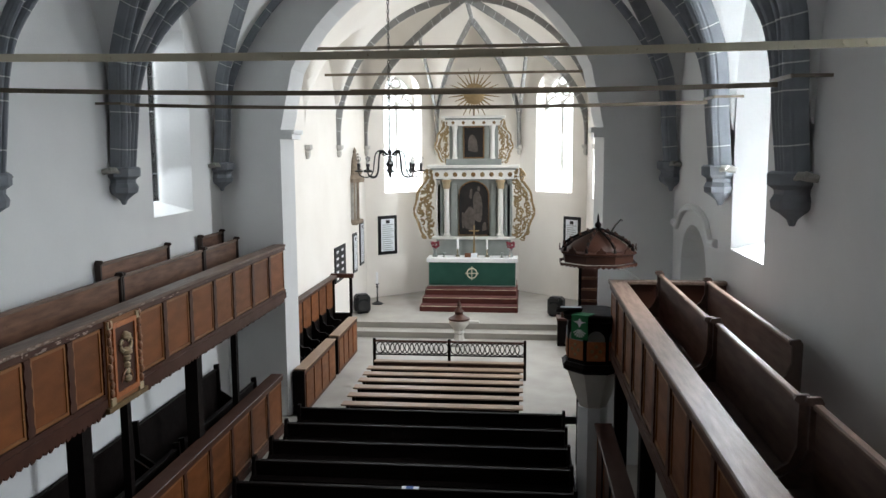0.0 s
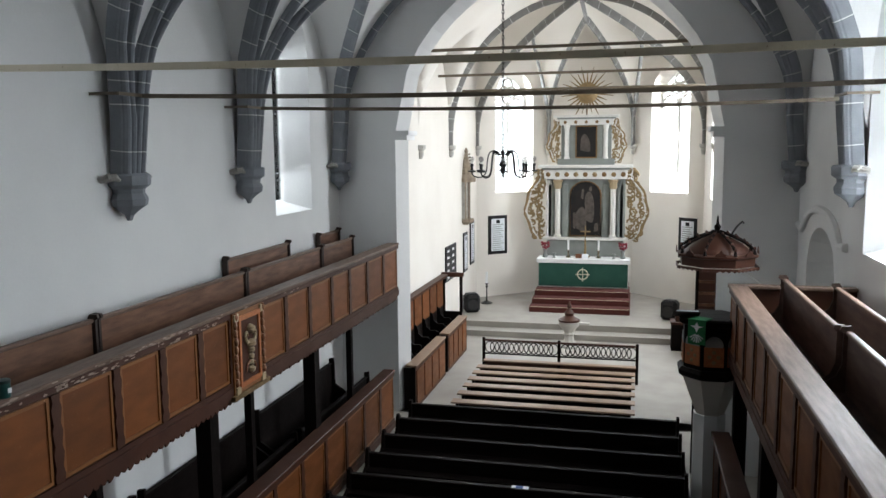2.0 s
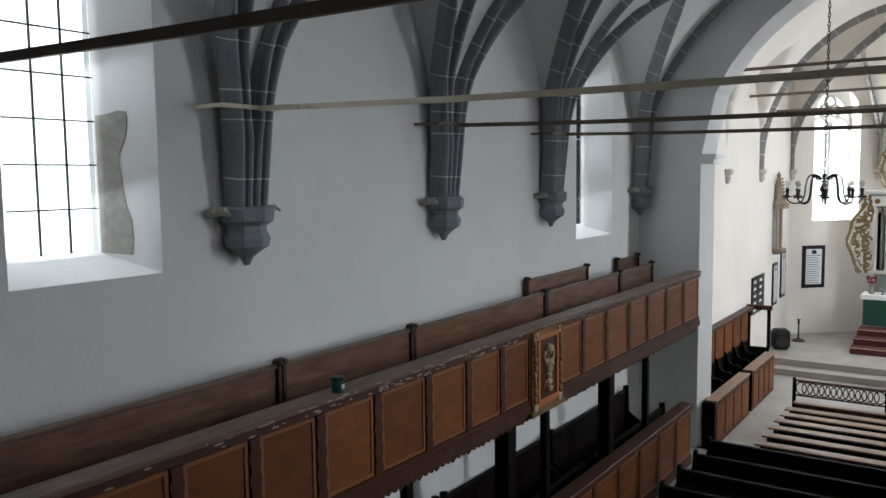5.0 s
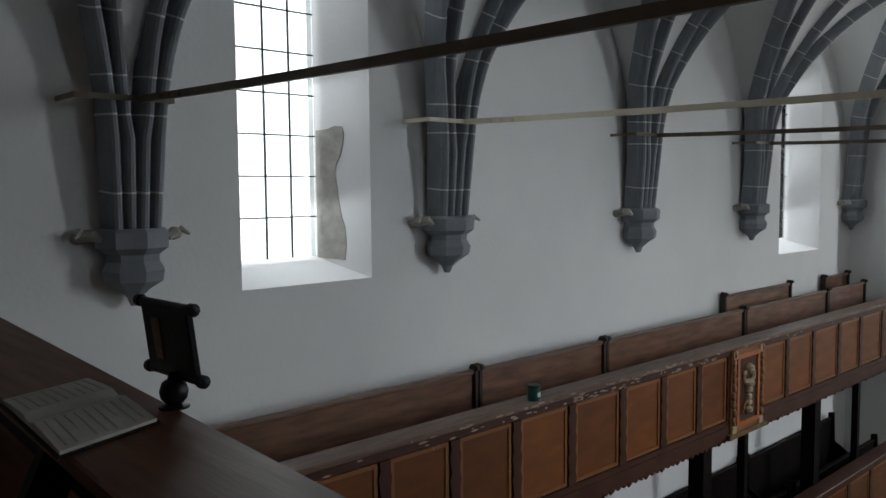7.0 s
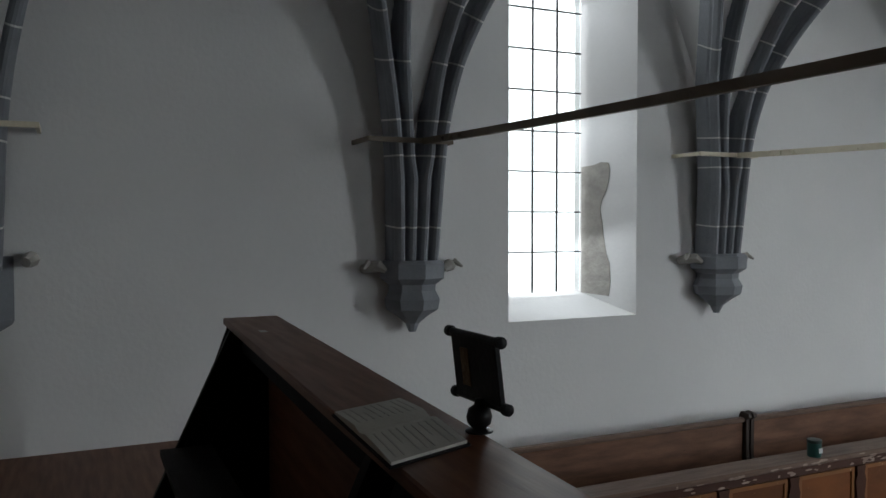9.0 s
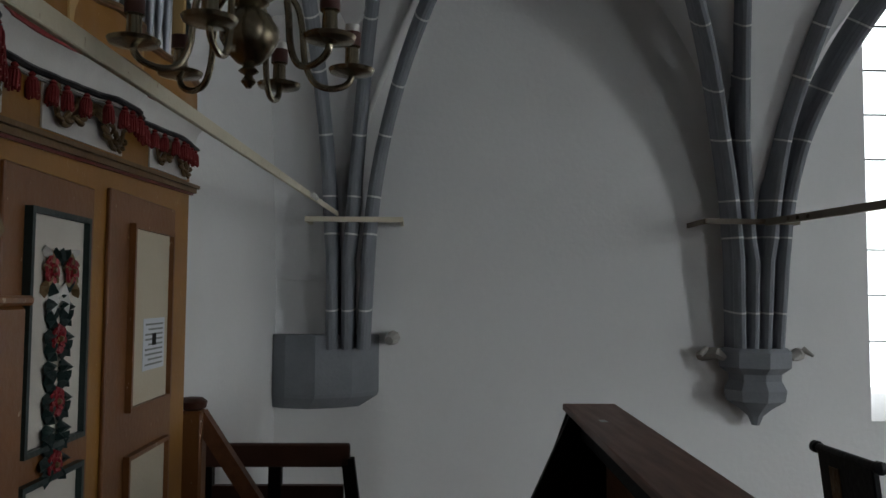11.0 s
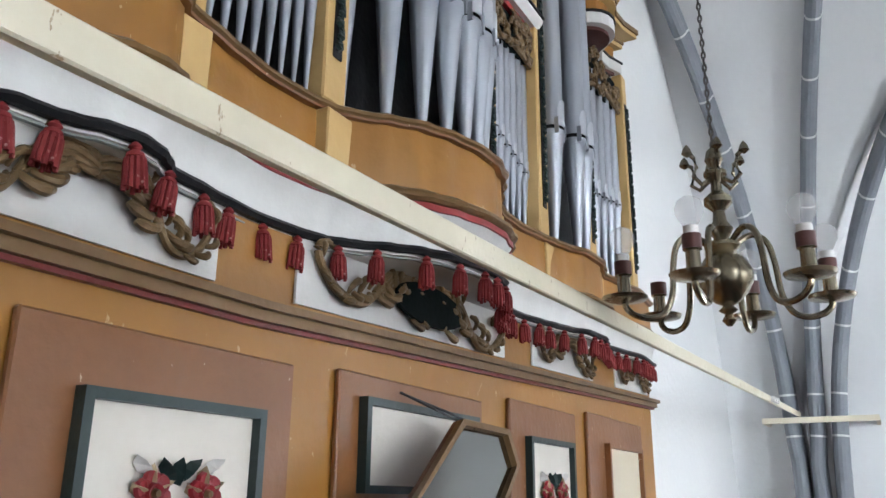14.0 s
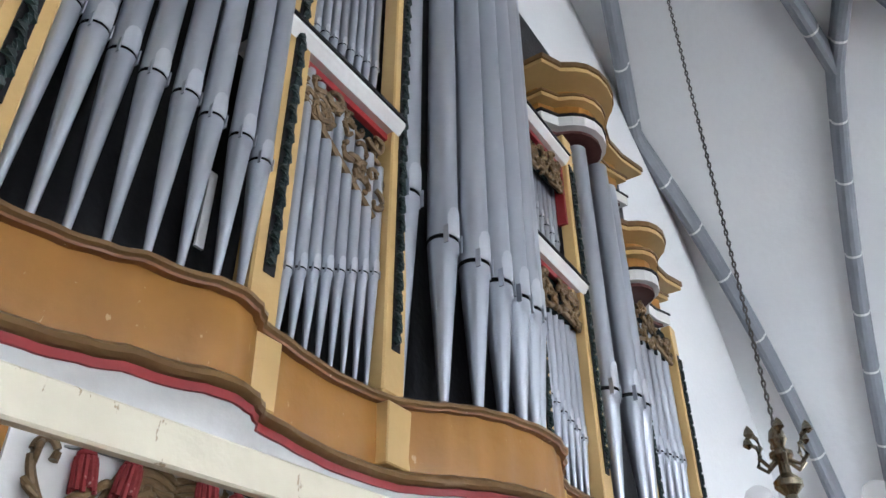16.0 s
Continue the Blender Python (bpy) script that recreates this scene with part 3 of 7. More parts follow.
# ---- corbels and tie bars ----
def corbel(side, yc):
    xw = XL if side < 0 else XR
    ob = thing("corbel", (xw, yc, 4.83), "blue-grey painted stone corbel carrying vault ribs", "corbel", "corbels along the nave walls", "structure")
    prof = [(0.03, 4.83), (0.06, 4.90), (0.13, 4.96), (0.225, 5.02), (0.24, 5.10), (0.20, 5.17), (0.205, 5.22), (0.275, 5.27), (0.28, 5.385), (0.25, 5.41)]
    bm = bmesh.new()
    lathe(bm, prof, xw, yc, 8, Matrix.Translation((xw - side * 0.12, yc, 0)) @ Matrix.Rotation(radians(0), 4, "Z") @ Matrix.Translation((-xw, -yc, 0)))
    part("bracket", bm, RIB, ob)
    for s in (-1, 1):
        bm = bmesh.new()
        y0 = yc + s * 0.27
        tube(bm, [(xw, y0 + s * 0.10, 5.34), (xw - side * 0.10, y0 + s * 0.08, 5.36), (xw - side * 0.17, y0 + s * 0.03, 5.37), (xw - side * 0.19, y0 - s * 0.02, 5.33)], 0.045, 8, [0.9, 1.1, 1.0, 0.5])
        tube(bm, [(xw - side * 0.12, y0 + s * 0.1, 5.40), (xw - side * 0.17, y0 + s * 0.16, 5.35)], 0.028, 6, [1, 0.4])
        part("carved_leaf", bm, OLD_PLASTER, ob, "small carved stone leaf", True)
    return ob


for side in (-1, 1):
    for yc in CORBEL_Y + [17.12]:
        corbel(side, yc + (0.15 if side > 0 and yc < 17 else 0.0))


def corner_block(side):
    xw = XL if side < 0 else XR
    bm = bmesh.new()
    q = -side
    prism(bm, [(xw, YW), (xw + q * 0.10, YW), (xw + q * 0.20, YW + 0.11), (xw + q * 0.27, -0.06), (xw + q * 0.17, 0.2), (xw, 0.39)], 5.06, 5.49, flat_z)
    plan = [(0.0, YW), (0.10, YW), (0.20, YW + 0.11), (0.27, -0.06), (0.17, 0.2), (0.0, 0.39)]
    rims = [[bm.verts.new((xw + q * u * k, YW + (y - YW) * (0.5 + 0.5 * k), z)) for u, y in plan] for k, z in ((1.0, 5.0595), (0.97, 5.03), (0.62, 4.945))]
    for a, b in zip(rims, rims[1:]):
        for n in range(len(plan)):
            bm.faces.new((a[n], a[(n + 1) % len(plan)], b[(n + 1) % len(plan)], b[n]))
    bm.faces.new(rims[-1])
    structure("corner_springer", bm, RIB, "grey painted stone block under the corner ribs", "corbel")
    bm = bmesh.new()
    tube(bm, [(xw, 0.5, 5.46), (xw + q * 0.1, 0.5, 5.47), (xw + q * 0.16, 0.47, 5.45)], 0.05, 8, [0.8, 1.1, 0.7])
    structure("carved_boss", bm, OLD_PLASTER, "small carved stone boss", "boss", True)


corner_block(-1)
corner_block(1)


def tie_bar(yc, z, mat, label, strap, h=0.05):
    ob = thing("tie_bar", (XC, yc, z), label, "tie bar", "tie bars across the nave", "structure")
    sag = lambda x: z - 0.085 * max(0.0, 1 - ((x + 0.9) / 5.2) ** 2)
    xs = [XL + 0.38 + (XR - XL - 0.76) * k / 16 for k in range(17)]
    bm = bmesh.new()
    prism(bm, [(x, sag(x) - h / 2) for x in xs] + [(x, sag(x) + h / 2) for x in xs[::-1]], yc - 0.015, yc + 0.015, front_y)
    part("bar", bm, mat, ob)
    for side in (-1, 1):
        xw = XL if side < 0 else XR
        xs = xw - side * 0.38
        bm = bmesh.new()
        box(bm, xs - 0.010, xs + 0.010, yc - strap - 0.10, yc + strap - 0.12, z - 0.02, z + 0.02)
        for ys in (yc - strap - 0.10, yc + strap - 0.12):
            box(bm, min(xw, xs), max(xw, xs), ys - 0.008, ys + 0.008, z - 0.018, z + 0.018)
        part("wall_strap", bm, mat, ob)
        for k in range(3):
            xb = xw - side * (0.75 + 0.14 * k)
            bm = bmesh.new()
            tube(bm, [(xb, yc - 0.035, sag(xb)), (xb, yc + 0.035, sag(xb))], 0.017, 8)
            part("bolt", bm, mat, ob)
    return ob




def sloping_bar(p, q, h):
    """The crooked tie bar before the organ, from the left wall to the right one."""
    ob = thing("tie_bar", p, "cream painted flat iron tie bar in front of the organ", "tie bar", "tie bars across the nave", "structure")
    a, b = Vector(p), Vector(q)
    e = (b - a).normalized()
    side = Vector((-e.y, e.x, 0)).normalized() * 0.006
    up = Vector((0, 0, h / 2))
    bm = bmesh.new()
    v = [bm.verts.new(c + i * side + j * up) for c in (a, b) for i, j in ((-1, -1), (1, -1), (1, 1), (-1, 1))]
    for f in ((3, 2, 1, 0), (4, 5, 6, 7), (0, 1, 5, 4), (1, 2, 6, 5), (2, 3, 7, 6), (3, 0, 4, 7)):
        bm.faces.new([v[i] for i in f])
    bmesh.ops.bevel(bm, geom=bm.edges[:], offset=0.002, segments=1, affect="EDGES")
    part("bar", bm, CREAM, ob)
    bm = bmesh.new()
    box(bm, a.x - 0.012, a.x + 0.012, -0.14, 0.57, a.z - 0.055, a.z - 0.018)
    for y in (-0.128, 0.558):
        box(bm, XL, a.x - 0.012, y - 0.012, y + 0.012, a.z - 0.054, a.z - 0.020)
    part("wall_strap", bm, CREAM, ob)
    for k in range(3):
        c = a + e * (1.62 + 0.10 * k)
        bm = bmesh.new()
        tube(bm, [c - side * 4, c + side * 4], 0.014, 8)
        part("bolt", bm, WHITE, ob)


sloping_bar((-6.04, 0.10, 6.372), (2.79, 0.295, 5.930), 0.032)
tie_bar(3.24, 6.345, BARBROWN, "brown painted iron tie bar between the walls", 0.36)
tie_bar(6.46, 6.345, CREAM, "cream painted iron tie bar between the walls", 0.36)
tie_bar(9.90, 6.345, BARBROWN, "brown painted iron tie bar between the walls", 0.36)
tie_bar(13.06, 6.345, BARBROWN, "brown painted iron tie bar between the walls", 0.36)
for yb, zb in ((19.6, 7.94), (23.6, 7.72), (26.8, 7.52)):
    single("chancel_tie_bar", bbox(CXL, CXR, yb - 0.02, yb + 0.02, zb - 0.035, zb + 0.035), BARBROWN, "brown iron tie bar across the chancel", "tie bar", "tie bars across the chancel", "structure")


# ---- windows ----
def glazing(name, place, o, d, cols, row, label, down, watts, spread=180, side=0.0):
    """Panes, glazing bars and outer light of one opening. d: depth of the glass; down, side: how steeply and how far sideways the sky's light falls in."""
    a, b, sill, spring, rise = o["outer"]
    top = spring + rise
    c = place((a + b) / 2, d, sill)
    ob = thing(name, c, label, "window", "", "structure")
    n = max(1, round((top - sill) / row))
    w = (b - a) / cols
    hgt = (top - sill) / n

    def slab(u0, u1, z0, z1, d0, d1):
        q = bmesh.new()
        v = [q.verts.new(place(u, dd, z)) for dd in (d0, d1) for u, z in ((u0, z0), (u1, z0), (u1, z1), (u0, z1))]
        for f in ((0, 1, 2, 3), (7, 6, 5, 4), (0, 4, 5, 1), (1, 5, 6, 2), (2, 6, 7, 3), (3, 7, 4, 0)):
            q.faces.new([v[i] for i in f])
        return q

    for i in range(cols):
        for j in range(n):
            pane = part("pane", slab(a + i * w + 0.006, a + (i + 1) * w - 0.006, sill + j * hgt + 0.006, sill + (j + 1) * hgt - 0.006, d - 0.004, d + 0.004), GLASS, ob)
            pane.visible_shadow = False
    for i in range(1, cols):
        part("glazing_bar", slab(a + i * w - 0.006, a + i * w + 0.006, sill, top, d - 0.012, d + 0.012), IRON, ob)
    for j in range(1, n):
        part("glazing_bar", slab(a, b, sill + j * hgt - 0.006, sill + j * hgt + 0.006, d - 0.012, d + 0.012), IRON, ob)
    back = bmesh.new()
    back.faces.new([back.verts.new(place(u, d + 0.5, z)) for u, z in ((a - 1.2, sill - 1.5), (b + 1.2, sill - 1.5), (b + 1.2, top + 1.5), (a - 1.2, top + 1.5))])
    structure("backdrop", back, OUTSIDE, "bright overcast daylight outside a window", "sky")
    step = (top - sill) / 3
    for k in range(3):
        z = sill + step * (k + 0.5)
        p, q = Vector(place((a + b) / 2, d - 0.10, z)), Vector(place((a + b) / 2 + side, d - 1.10, z - down))
        window_lamp(*p, q, (b - a) * 0.9, step * 0.9, watts / 3, spread)
    return ob


north = lambda u, d, z: (XL - d, u, z)
south = lambda u, d, z: (XR + d, u, z)
chs = lambda u, d, z: (CXR + d, u, z)
glazing("window_1", north, WIN_L[0], T - 0.1, 3, 0.37, "tall leaded window with bare stone in its jamb", 2.4, NAVE_W * 0.25)
glazing("window_2", north, WIN_L[1], T - 0.1, 3, 0.37, "tall leaded window beside the chancel arch", 1.8, NAVE_W * 0.32)
# window_3 is out of view and added for its light
glazing("window_3", south, WIN_R[0], T - 0.1, 3, 0.37, "unseen leaded window added to light the north wall", 1.7, NAVE_W * 3.0)
glazing("window_4", south, WIN_R[1], T - 0.1, 3, 0.37, "tall leaded window above the gallery benches", 1.3, NAVE_W * 3.8, 130, -1.2)
glazing("window_5", along(APSE[0], APSE[1]), AW[0], T - 0.1, 2, 0.5, "tall bright apse window with stone tracery", 0.4, APSE_W * 1.0)
glazing("window_6", along(APSE[2], APSE[3]), AWR[0], T - 0.1, 2, 0.5, "tall bright apse window with stone tracery", 0.6, APSE_W * 0.8)
glazing("window_7", chs, CW[0], T - 0.1, 3, 0.4, "tall chancel window", 0.7, APSE_W * 1.7)
glazing("window_8", chs, CW[1], T - 0.1, 3, 0.4, "tall chancel window", 0.5, APSE_W * 1.0)


# ---- galleries ----
def panel_front(parent, x, face, ys, z0, z1, cap_mat, post_mat, panel_mat):
    """A panelled parapet at x, facing +x or -x, with posts at ys."""
    q = face
    y0, y1 = ys[0], ys[-1]
    part("parapet_board", bbox(min(x, x - q * 0.03), max(x, x - q * 0.03), y0, y1, z0, z1 - 0.05), post_mat, parent)
    part("cap_rail", bbox(min(x + q * 0.06, x - q * 0.20), max(x + q * 0.06, x - q * 0.20), y0, y1, z1 - 0.05, z1, None, 0.012), cap_mat, parent, "worn wooden cap rail")
    bm = bmesh.new()
    for k, (za, zb, dd) in enumerate(((z0 - 0.06, z0 + 0.06, 0.045), (z0 + 0.06, z0 + 0.12, 0.03), (z1 - 0.12, z1 - 0.05, 0.04))):
        box(bm, min(x + 0.002 * q, x + q * dd), max(x + 0.002 * q, x + q * dd), y0, y1, za, zb)
    part("moulding", bm, post_mat, parent)
    for a, b in zip(ys, ys[1:]):
        bm = bmesh.new()
        for s in (-1, 1):
            pts = []
            for k in range(13):
                z = z0 + 0.13 + (z1 - z0 - 0.26) * k / 12
                pts.append((a + 0.055 + 0.012 * math.sin(k * 2.1) if s < 0 else a - 0.055 - 0.012 * math.sin(k * 2.1), z))
            if s < 0:
                right = pts
            else:
                left = pts
        prism(bm, left + right[::-1], x + q * 0.003, x + q * 0.04, front_x)
        part("pilaster", bm, post_mat, parent)
        bm = bmesh.new()
        ya, yb, za, zb = a + 0.10, b - 0.10, z0 + 0.17, z1 - 0.17
        prism(bm, [(ya, za), (yb, za), (yb, zb), (ya, zb)], x + q * 0.004, x + q * 0.012, front_x)
        part("panel", bm, panel_mat, parent)
        bm = bmesh.new()
        for u0, u1, w0, w1 in ((ya - 0.035, yb + 0.035, za - 0.035, za), (ya - 0.035, yb + 0.035, zb, zb + 0.035), (ya - 0.035, ya, za, zb), (yb, yb + 0.035, za, zb)):
            box(bm, min(x + q * 0.004, x + q * 0.024), max(x + q * 0.004, x + q * 0.024), u0, u1, w0, w1)
        part("panel_frame", bm, REDBROWN, parent)


lgal = thing("gallery_north", (GAL_X, 9, 0), "long brown panelled wooden gallery on posts along the wall", "gallery")
part("deck", bbox(XL, GAL_X - 0.03, -0.3, YE, GAL_BOT + 0.02, GAL_BOT + 0.12), BROWN, lgal)
LYS = [-0.3, 0.6, 1.45, 2.3, 3.12, 3.9, 4.65, 5.4, 6.17, 6.97, 7.82, 8.6, 9.36, 10.08, 10.92, 11.7, 12.57, 13.5, 14.36, 15.32, 16.3, 17.3]
panel_front(lgal, GAL_X, 1, LYS, GAL_BOT, GAL_TOP, CAPWOOD, BROWN, PANEL)
bm = bmesh.new()
for k in range(150):
    y = 1.2 + k * 0.107
    if y < YE - 0.1:
        prism(bm, [(y, GAL_BOT - 0.05), (y, GAL_BOT - 0.11), (y + 0.025, GAL_BOT - 0.145 - 0.02 * (k % 3 == 0)), (y + 0.053, GAL_BOT - 0.155), (y + 0.08, GAL_BOT - 0.14), (y + 0.107, GAL_BOT - 0.11), (y + 0.107, GAL_BOT - 0.05)], GAL_X - 0.005, GAL_X + 0.015, front_x)
part("scalloped_valance", bm, BROWN, lgal, "carved scalloped board under the parapet")
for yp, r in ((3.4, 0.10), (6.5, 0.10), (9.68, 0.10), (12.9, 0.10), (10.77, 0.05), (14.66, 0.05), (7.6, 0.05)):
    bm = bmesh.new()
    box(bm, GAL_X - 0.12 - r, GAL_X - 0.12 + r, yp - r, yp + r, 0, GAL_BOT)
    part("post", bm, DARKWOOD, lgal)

bm = bmesh.new()
rnd = random.Random(31)
for k in range(130):
    y = rnd.choice((rnd.uniform(4.9, 7.9), rnd.uniform(7.0, 9.9), rnd.uniform(2.5, 16.5)))
    z = rnd.choice((GAL_TOP - 0.045 + 0.03 * rnd.random(), GAL_TOP - 0.115 + 0.05 * rnd.random()))
    x = GAL_X + (0.0602 if z > GAL_TOP - 0.05 else 0.0402)
    w, h = rnd.uniform(0.012, 0.075), rnd.uniform(0.006, 0.018)
    prism(bm, [(y + w * math.cos(a) * rnd.uniform(0.6, 1), z + h * math.sin(a) * rnd.uniform(0.5, 1)) for a in (0.2, 1.2, 2.1, 3.2, 4.1, 5.3)], x, x + 0.0012, front_x)
chips = part("chipped_paint", bm, CHIPPED, lgal, "pale chips where the brown paint flaked")
tagged(chips, kind="stuff")

# the painted carved panel at the middle of the parapet
cart = thing("carved_panel", (GAL_X, 10.5, 2.8), "carved and painted gilt panel on the gallery front", "panel")
part("backboard", bbox(GAL_X + 0.042, GAL_X + 0.06, 10.07, 10.91, 2.62, 3.66), REDBROWN, cart)
for s, yy in ((-1, 10.12), (1, 10.86)):
    bm = bmesh.new()
    for k in range(9):
        z = 2.72 + k * 0.105
        lathe(bm, [(0.012, 0), (0.030, 0.02), (0.034, 0.06), (0.016, 0.1)], 0, 0, 8, Matrix.Translation((GAL_X + 0.075, yy + 0.012 * math.sin(k * 1.7), z)))
    part("carved_border", bm, CARVEDRED, cart, "red and gilt carved scroll border", True)
bm = bmesh.new()
for u0, u1, w0, w1 in ((10.2, 10.78, 2.68, 2.74), (10.2, 10.78, 3.54, 3.60), (10.2, 10.25, 2.74, 3.54), (10.73, 10.78, 2.74, 3.54)):
    box(bm, GAL_X + 0.06, GAL_X + 0.085, u0, u1, w0, w1)
part("inner_frame", bm, PULPITPANEL, cart)
part("painted_field", bbox(GAL_X + 0.06, GAL_X + 0.066, 10.25, 10.73, 2.74, 3.54), BROWN, cart)
for yy in (10.14, 10.84):
    for zz in (2.66, 3.60):
        part("corner_block", bbox(GAL_X + 0.0605, GAL_X + 0.088, yy - 0.055, yy + 0.055, zz - 0.05, zz + 0.05, None, 0.008), CARVEDPALE, cart, "pale carved flower block")
for z, r in ((2.86, 0.055), (2.95, 0.04), (3.03, 0.045), (3.12, 0.055), (3.20, 0.075), (3.40, 0.07)):
    bm = bmesh.new()
    lathe(bm, [(r * 0.3, -0.05), (r, -0.02), (r, 0.02), (r * 0.3, 0.055)], 0, 0, 10, Matrix.Translation((GAL_X + 0.08, 10.49, z)))
    part("carved_ornament", bm, CARVEDPALE, cart, "pale carved ornament", True)
for s in (-1, 1):
    bm = bmesh.new()
    soft_tube(bm, [(GAL_X + 0.08, 10.49 + s * 0.03, 3.22), (GAL_X + 0.085, 10.49 + s * 0.11, 3.24), (GAL_X + 0.085, 10.49 + s * 0.14, 3.32), (GAL_X + 0.08, 10.49 + s * 0.09, 3.36), (GAL_X + 0.08, 10.49 + s * 0.06, 3.31)], 0.024, 7, [1, 1, 0.9, 0.8, 0.5])
    part("carved_scroll", bm, CARVEDPALE, cart, "pale carved scroll", True)
    bm = bmesh.new()
    soft_tube(bm, [(GAL_X + 0.08, 10.49 + s * 0.02, 2.98), (GAL_X + 0.08, 10.49 + s * 0.10, 2.93), (GAL_X + 0.08, 10.49 + s * 0.14, 2.84)], 0.016, 6, [1, 0.9, 0.4])
    part("carved_leaf", bm, CARVEDRED, cart, "", True)
part("lower_ledge", bbox(GAL_X + 0.042, GAL_X + 0.10, 10.0, 10.98, 2.56, 2.62), GOLD, cart)


def gallery_bench(x, q, y0, y1, z, back, group, label, wood=BENCH, end=OLDBROWN):
    """A bench whose back stands at x; q: the side on which one sits."""
    ob = thing("gallery_bench", (x, (y0 + y1) / 2, z), label, "bench", group)
    part("seat", bbox(min(x, x + q * 0.36), max(x, x + q * 0.36), y0 + 0.03, y1 - 0.03, z + 0.42, z + 0.455), wood, ob)
    part("back_board", bbox(x - 0.014, x + 0.014, y0 + 0.03, y1 - 0.03, z + 0.40, back - 0.04), wood, ob)
    part("top_rail", bbox(x - 0.035, x + 0.035, y0 + 0.01, y1 - 0.01, back - 0.045, back, None, 0.012), CAPWOOD, ob)
    for ye in (y0, y1):
        bm = bmesh.new()
        out = [(0.0, 0.0), (0.36, 0.0), (0.38, 0.42), (0.34, 0.50), (0.22, 0.54), (0.10, 0.62), (0.05, 0.74), (0.05, back - z - 0.02), (0.085, back - z + 0.01), (0.07, back - z + 0.045), (-0.02, back - z + 0.05), (-0.045, back - z + 0.01), (-0.04, 0.3)]
        prism(bm, out, ye - 0.019, ye + 0.019, lambda u, v, d: Vector((x + q * u, d, z + v)))
        part("bench_end", bm, end, ob, "curved bench end")
    return ob


for a, b in ((0.8, 3.3), (3.35, 6.47), (6.53, 8.62), (8.68, 12.08), (12.14, 15.08), (15.14, 16.8)):
    gallery_bench(-5.92, 1, a, b, GAL_BOT + 0.12, 3.88, "benches on the north gallery", "bare brown wooden gallery bench with curved ends")
gallery_bench(-6.33, 1, 12.28, 14.56, GAL_BOT + 0.12, 4.02, "wall benches on the north gallery", "short dark brown bench against the wall")
gallery_bench(-6.33, 1, 16.0, 17.1, GAL_BOT + 0.12, 4.0, "wall benches on the north gallery", "short brown bench in the gallery corner")

rgal = thing("gallery_south", (RGAL_X, 8, 0), "brown panelled wooden gallery with a wide worn cap rail", "gallery")
part("deck", bbox(RGAL_X + 0.03, XR, 1.7, 13.15, GAL_BOT + 0.02, GAL_BOT + 0.12), OLDBROWN, rgal)
panel_front(rgal, RGAL_X, -1, [1.7 + 0.818 * k for k in range(15)], GAL_BOT, GAL_TOP, CAPWOOD, BROWN, PANEL)
part("end_board", bbox(RGAL_X + 0.03, XR, 13.12, 13.15, GAL_BOT, GAL_TOP - 0.05), BROWN, rgal)
part("end_cap", bbox(RGAL_X - 0.06, XR, 13.06, 13.22, GAL_TOP - 0.05, GAL_TOP + 0.004, None, 0.01), CAPWOOD, rgal)
for yp in (4.0, 7.2, 10.4, 12.9):
    part("post", bbox(RGAL_X + 0.04, RGAL_X + 0.22, yp - 0.09, yp + 0.09, 0, GAL_BOT), DARKWOOD, rgal)
for k in range(9):
    part("foot_slat", bbox(RGAL_X + 0.24 + 0.002 * k, RGAL_X + 0.50, 9.6 + k * 0.28, 9.68 + k * 0.28, GAL_BOT + 0.19, GAL_BOT + 0.21), BENCH, rgal)
part("raised_step", bbox(2.02, XR - 0.002, 1.72, 13.10, GAL_BOT + 0.1205, 2.88), OLDBROWN, rgal, "dark raised step along the wall")
# these benches carry the shade of their side in the wood colour
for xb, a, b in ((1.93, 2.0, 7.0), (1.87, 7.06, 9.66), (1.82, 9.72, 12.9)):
    gallery_bench(xb, -1, a, b, GAL_BOT + 0.12, 3.86, "benches on the south gallery", "bare wooden gallery bench with curved ends", SHADEDBENCH, SHADEDBENCH)
gallery_bench(2.45, -1, 9.0, 12.7, 2.88, 3.80, "wall benches on the south gallery", "bare wooden bench near the wall", SHADEDBENCH, OLDBROWN)
gallery_bench(2.45, -1, 2.0, 6.3, 2.88, 3.80, "wall benches on the south gallery", "bare wooden bench near the wall", SHADEDBENCH, OLDBROWN)


# ---- nave pews and benches ----
def pew(x0, x1, y, group, label):
    ob = thing("pew", ((x0 + x1) / 2, y, 0), label, "pew", group)
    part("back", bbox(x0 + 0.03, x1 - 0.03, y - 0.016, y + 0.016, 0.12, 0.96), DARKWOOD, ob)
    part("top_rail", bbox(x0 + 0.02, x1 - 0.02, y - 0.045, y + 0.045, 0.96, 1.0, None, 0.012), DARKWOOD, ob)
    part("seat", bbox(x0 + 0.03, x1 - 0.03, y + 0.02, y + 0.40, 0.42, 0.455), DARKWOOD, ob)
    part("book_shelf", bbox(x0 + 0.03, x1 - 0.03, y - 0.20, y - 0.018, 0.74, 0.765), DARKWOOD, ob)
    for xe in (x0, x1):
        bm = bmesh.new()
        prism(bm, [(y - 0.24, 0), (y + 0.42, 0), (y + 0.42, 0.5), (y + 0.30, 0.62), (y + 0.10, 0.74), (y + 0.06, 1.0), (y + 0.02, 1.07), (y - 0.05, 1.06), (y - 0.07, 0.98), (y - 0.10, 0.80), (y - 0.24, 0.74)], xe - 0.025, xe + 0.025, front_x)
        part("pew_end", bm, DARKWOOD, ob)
    return ob


first = pew(-4.18, 0.58, 15.05, "rows of dark pews in the nave", "long dark-stained wooden pew on the nave floor")
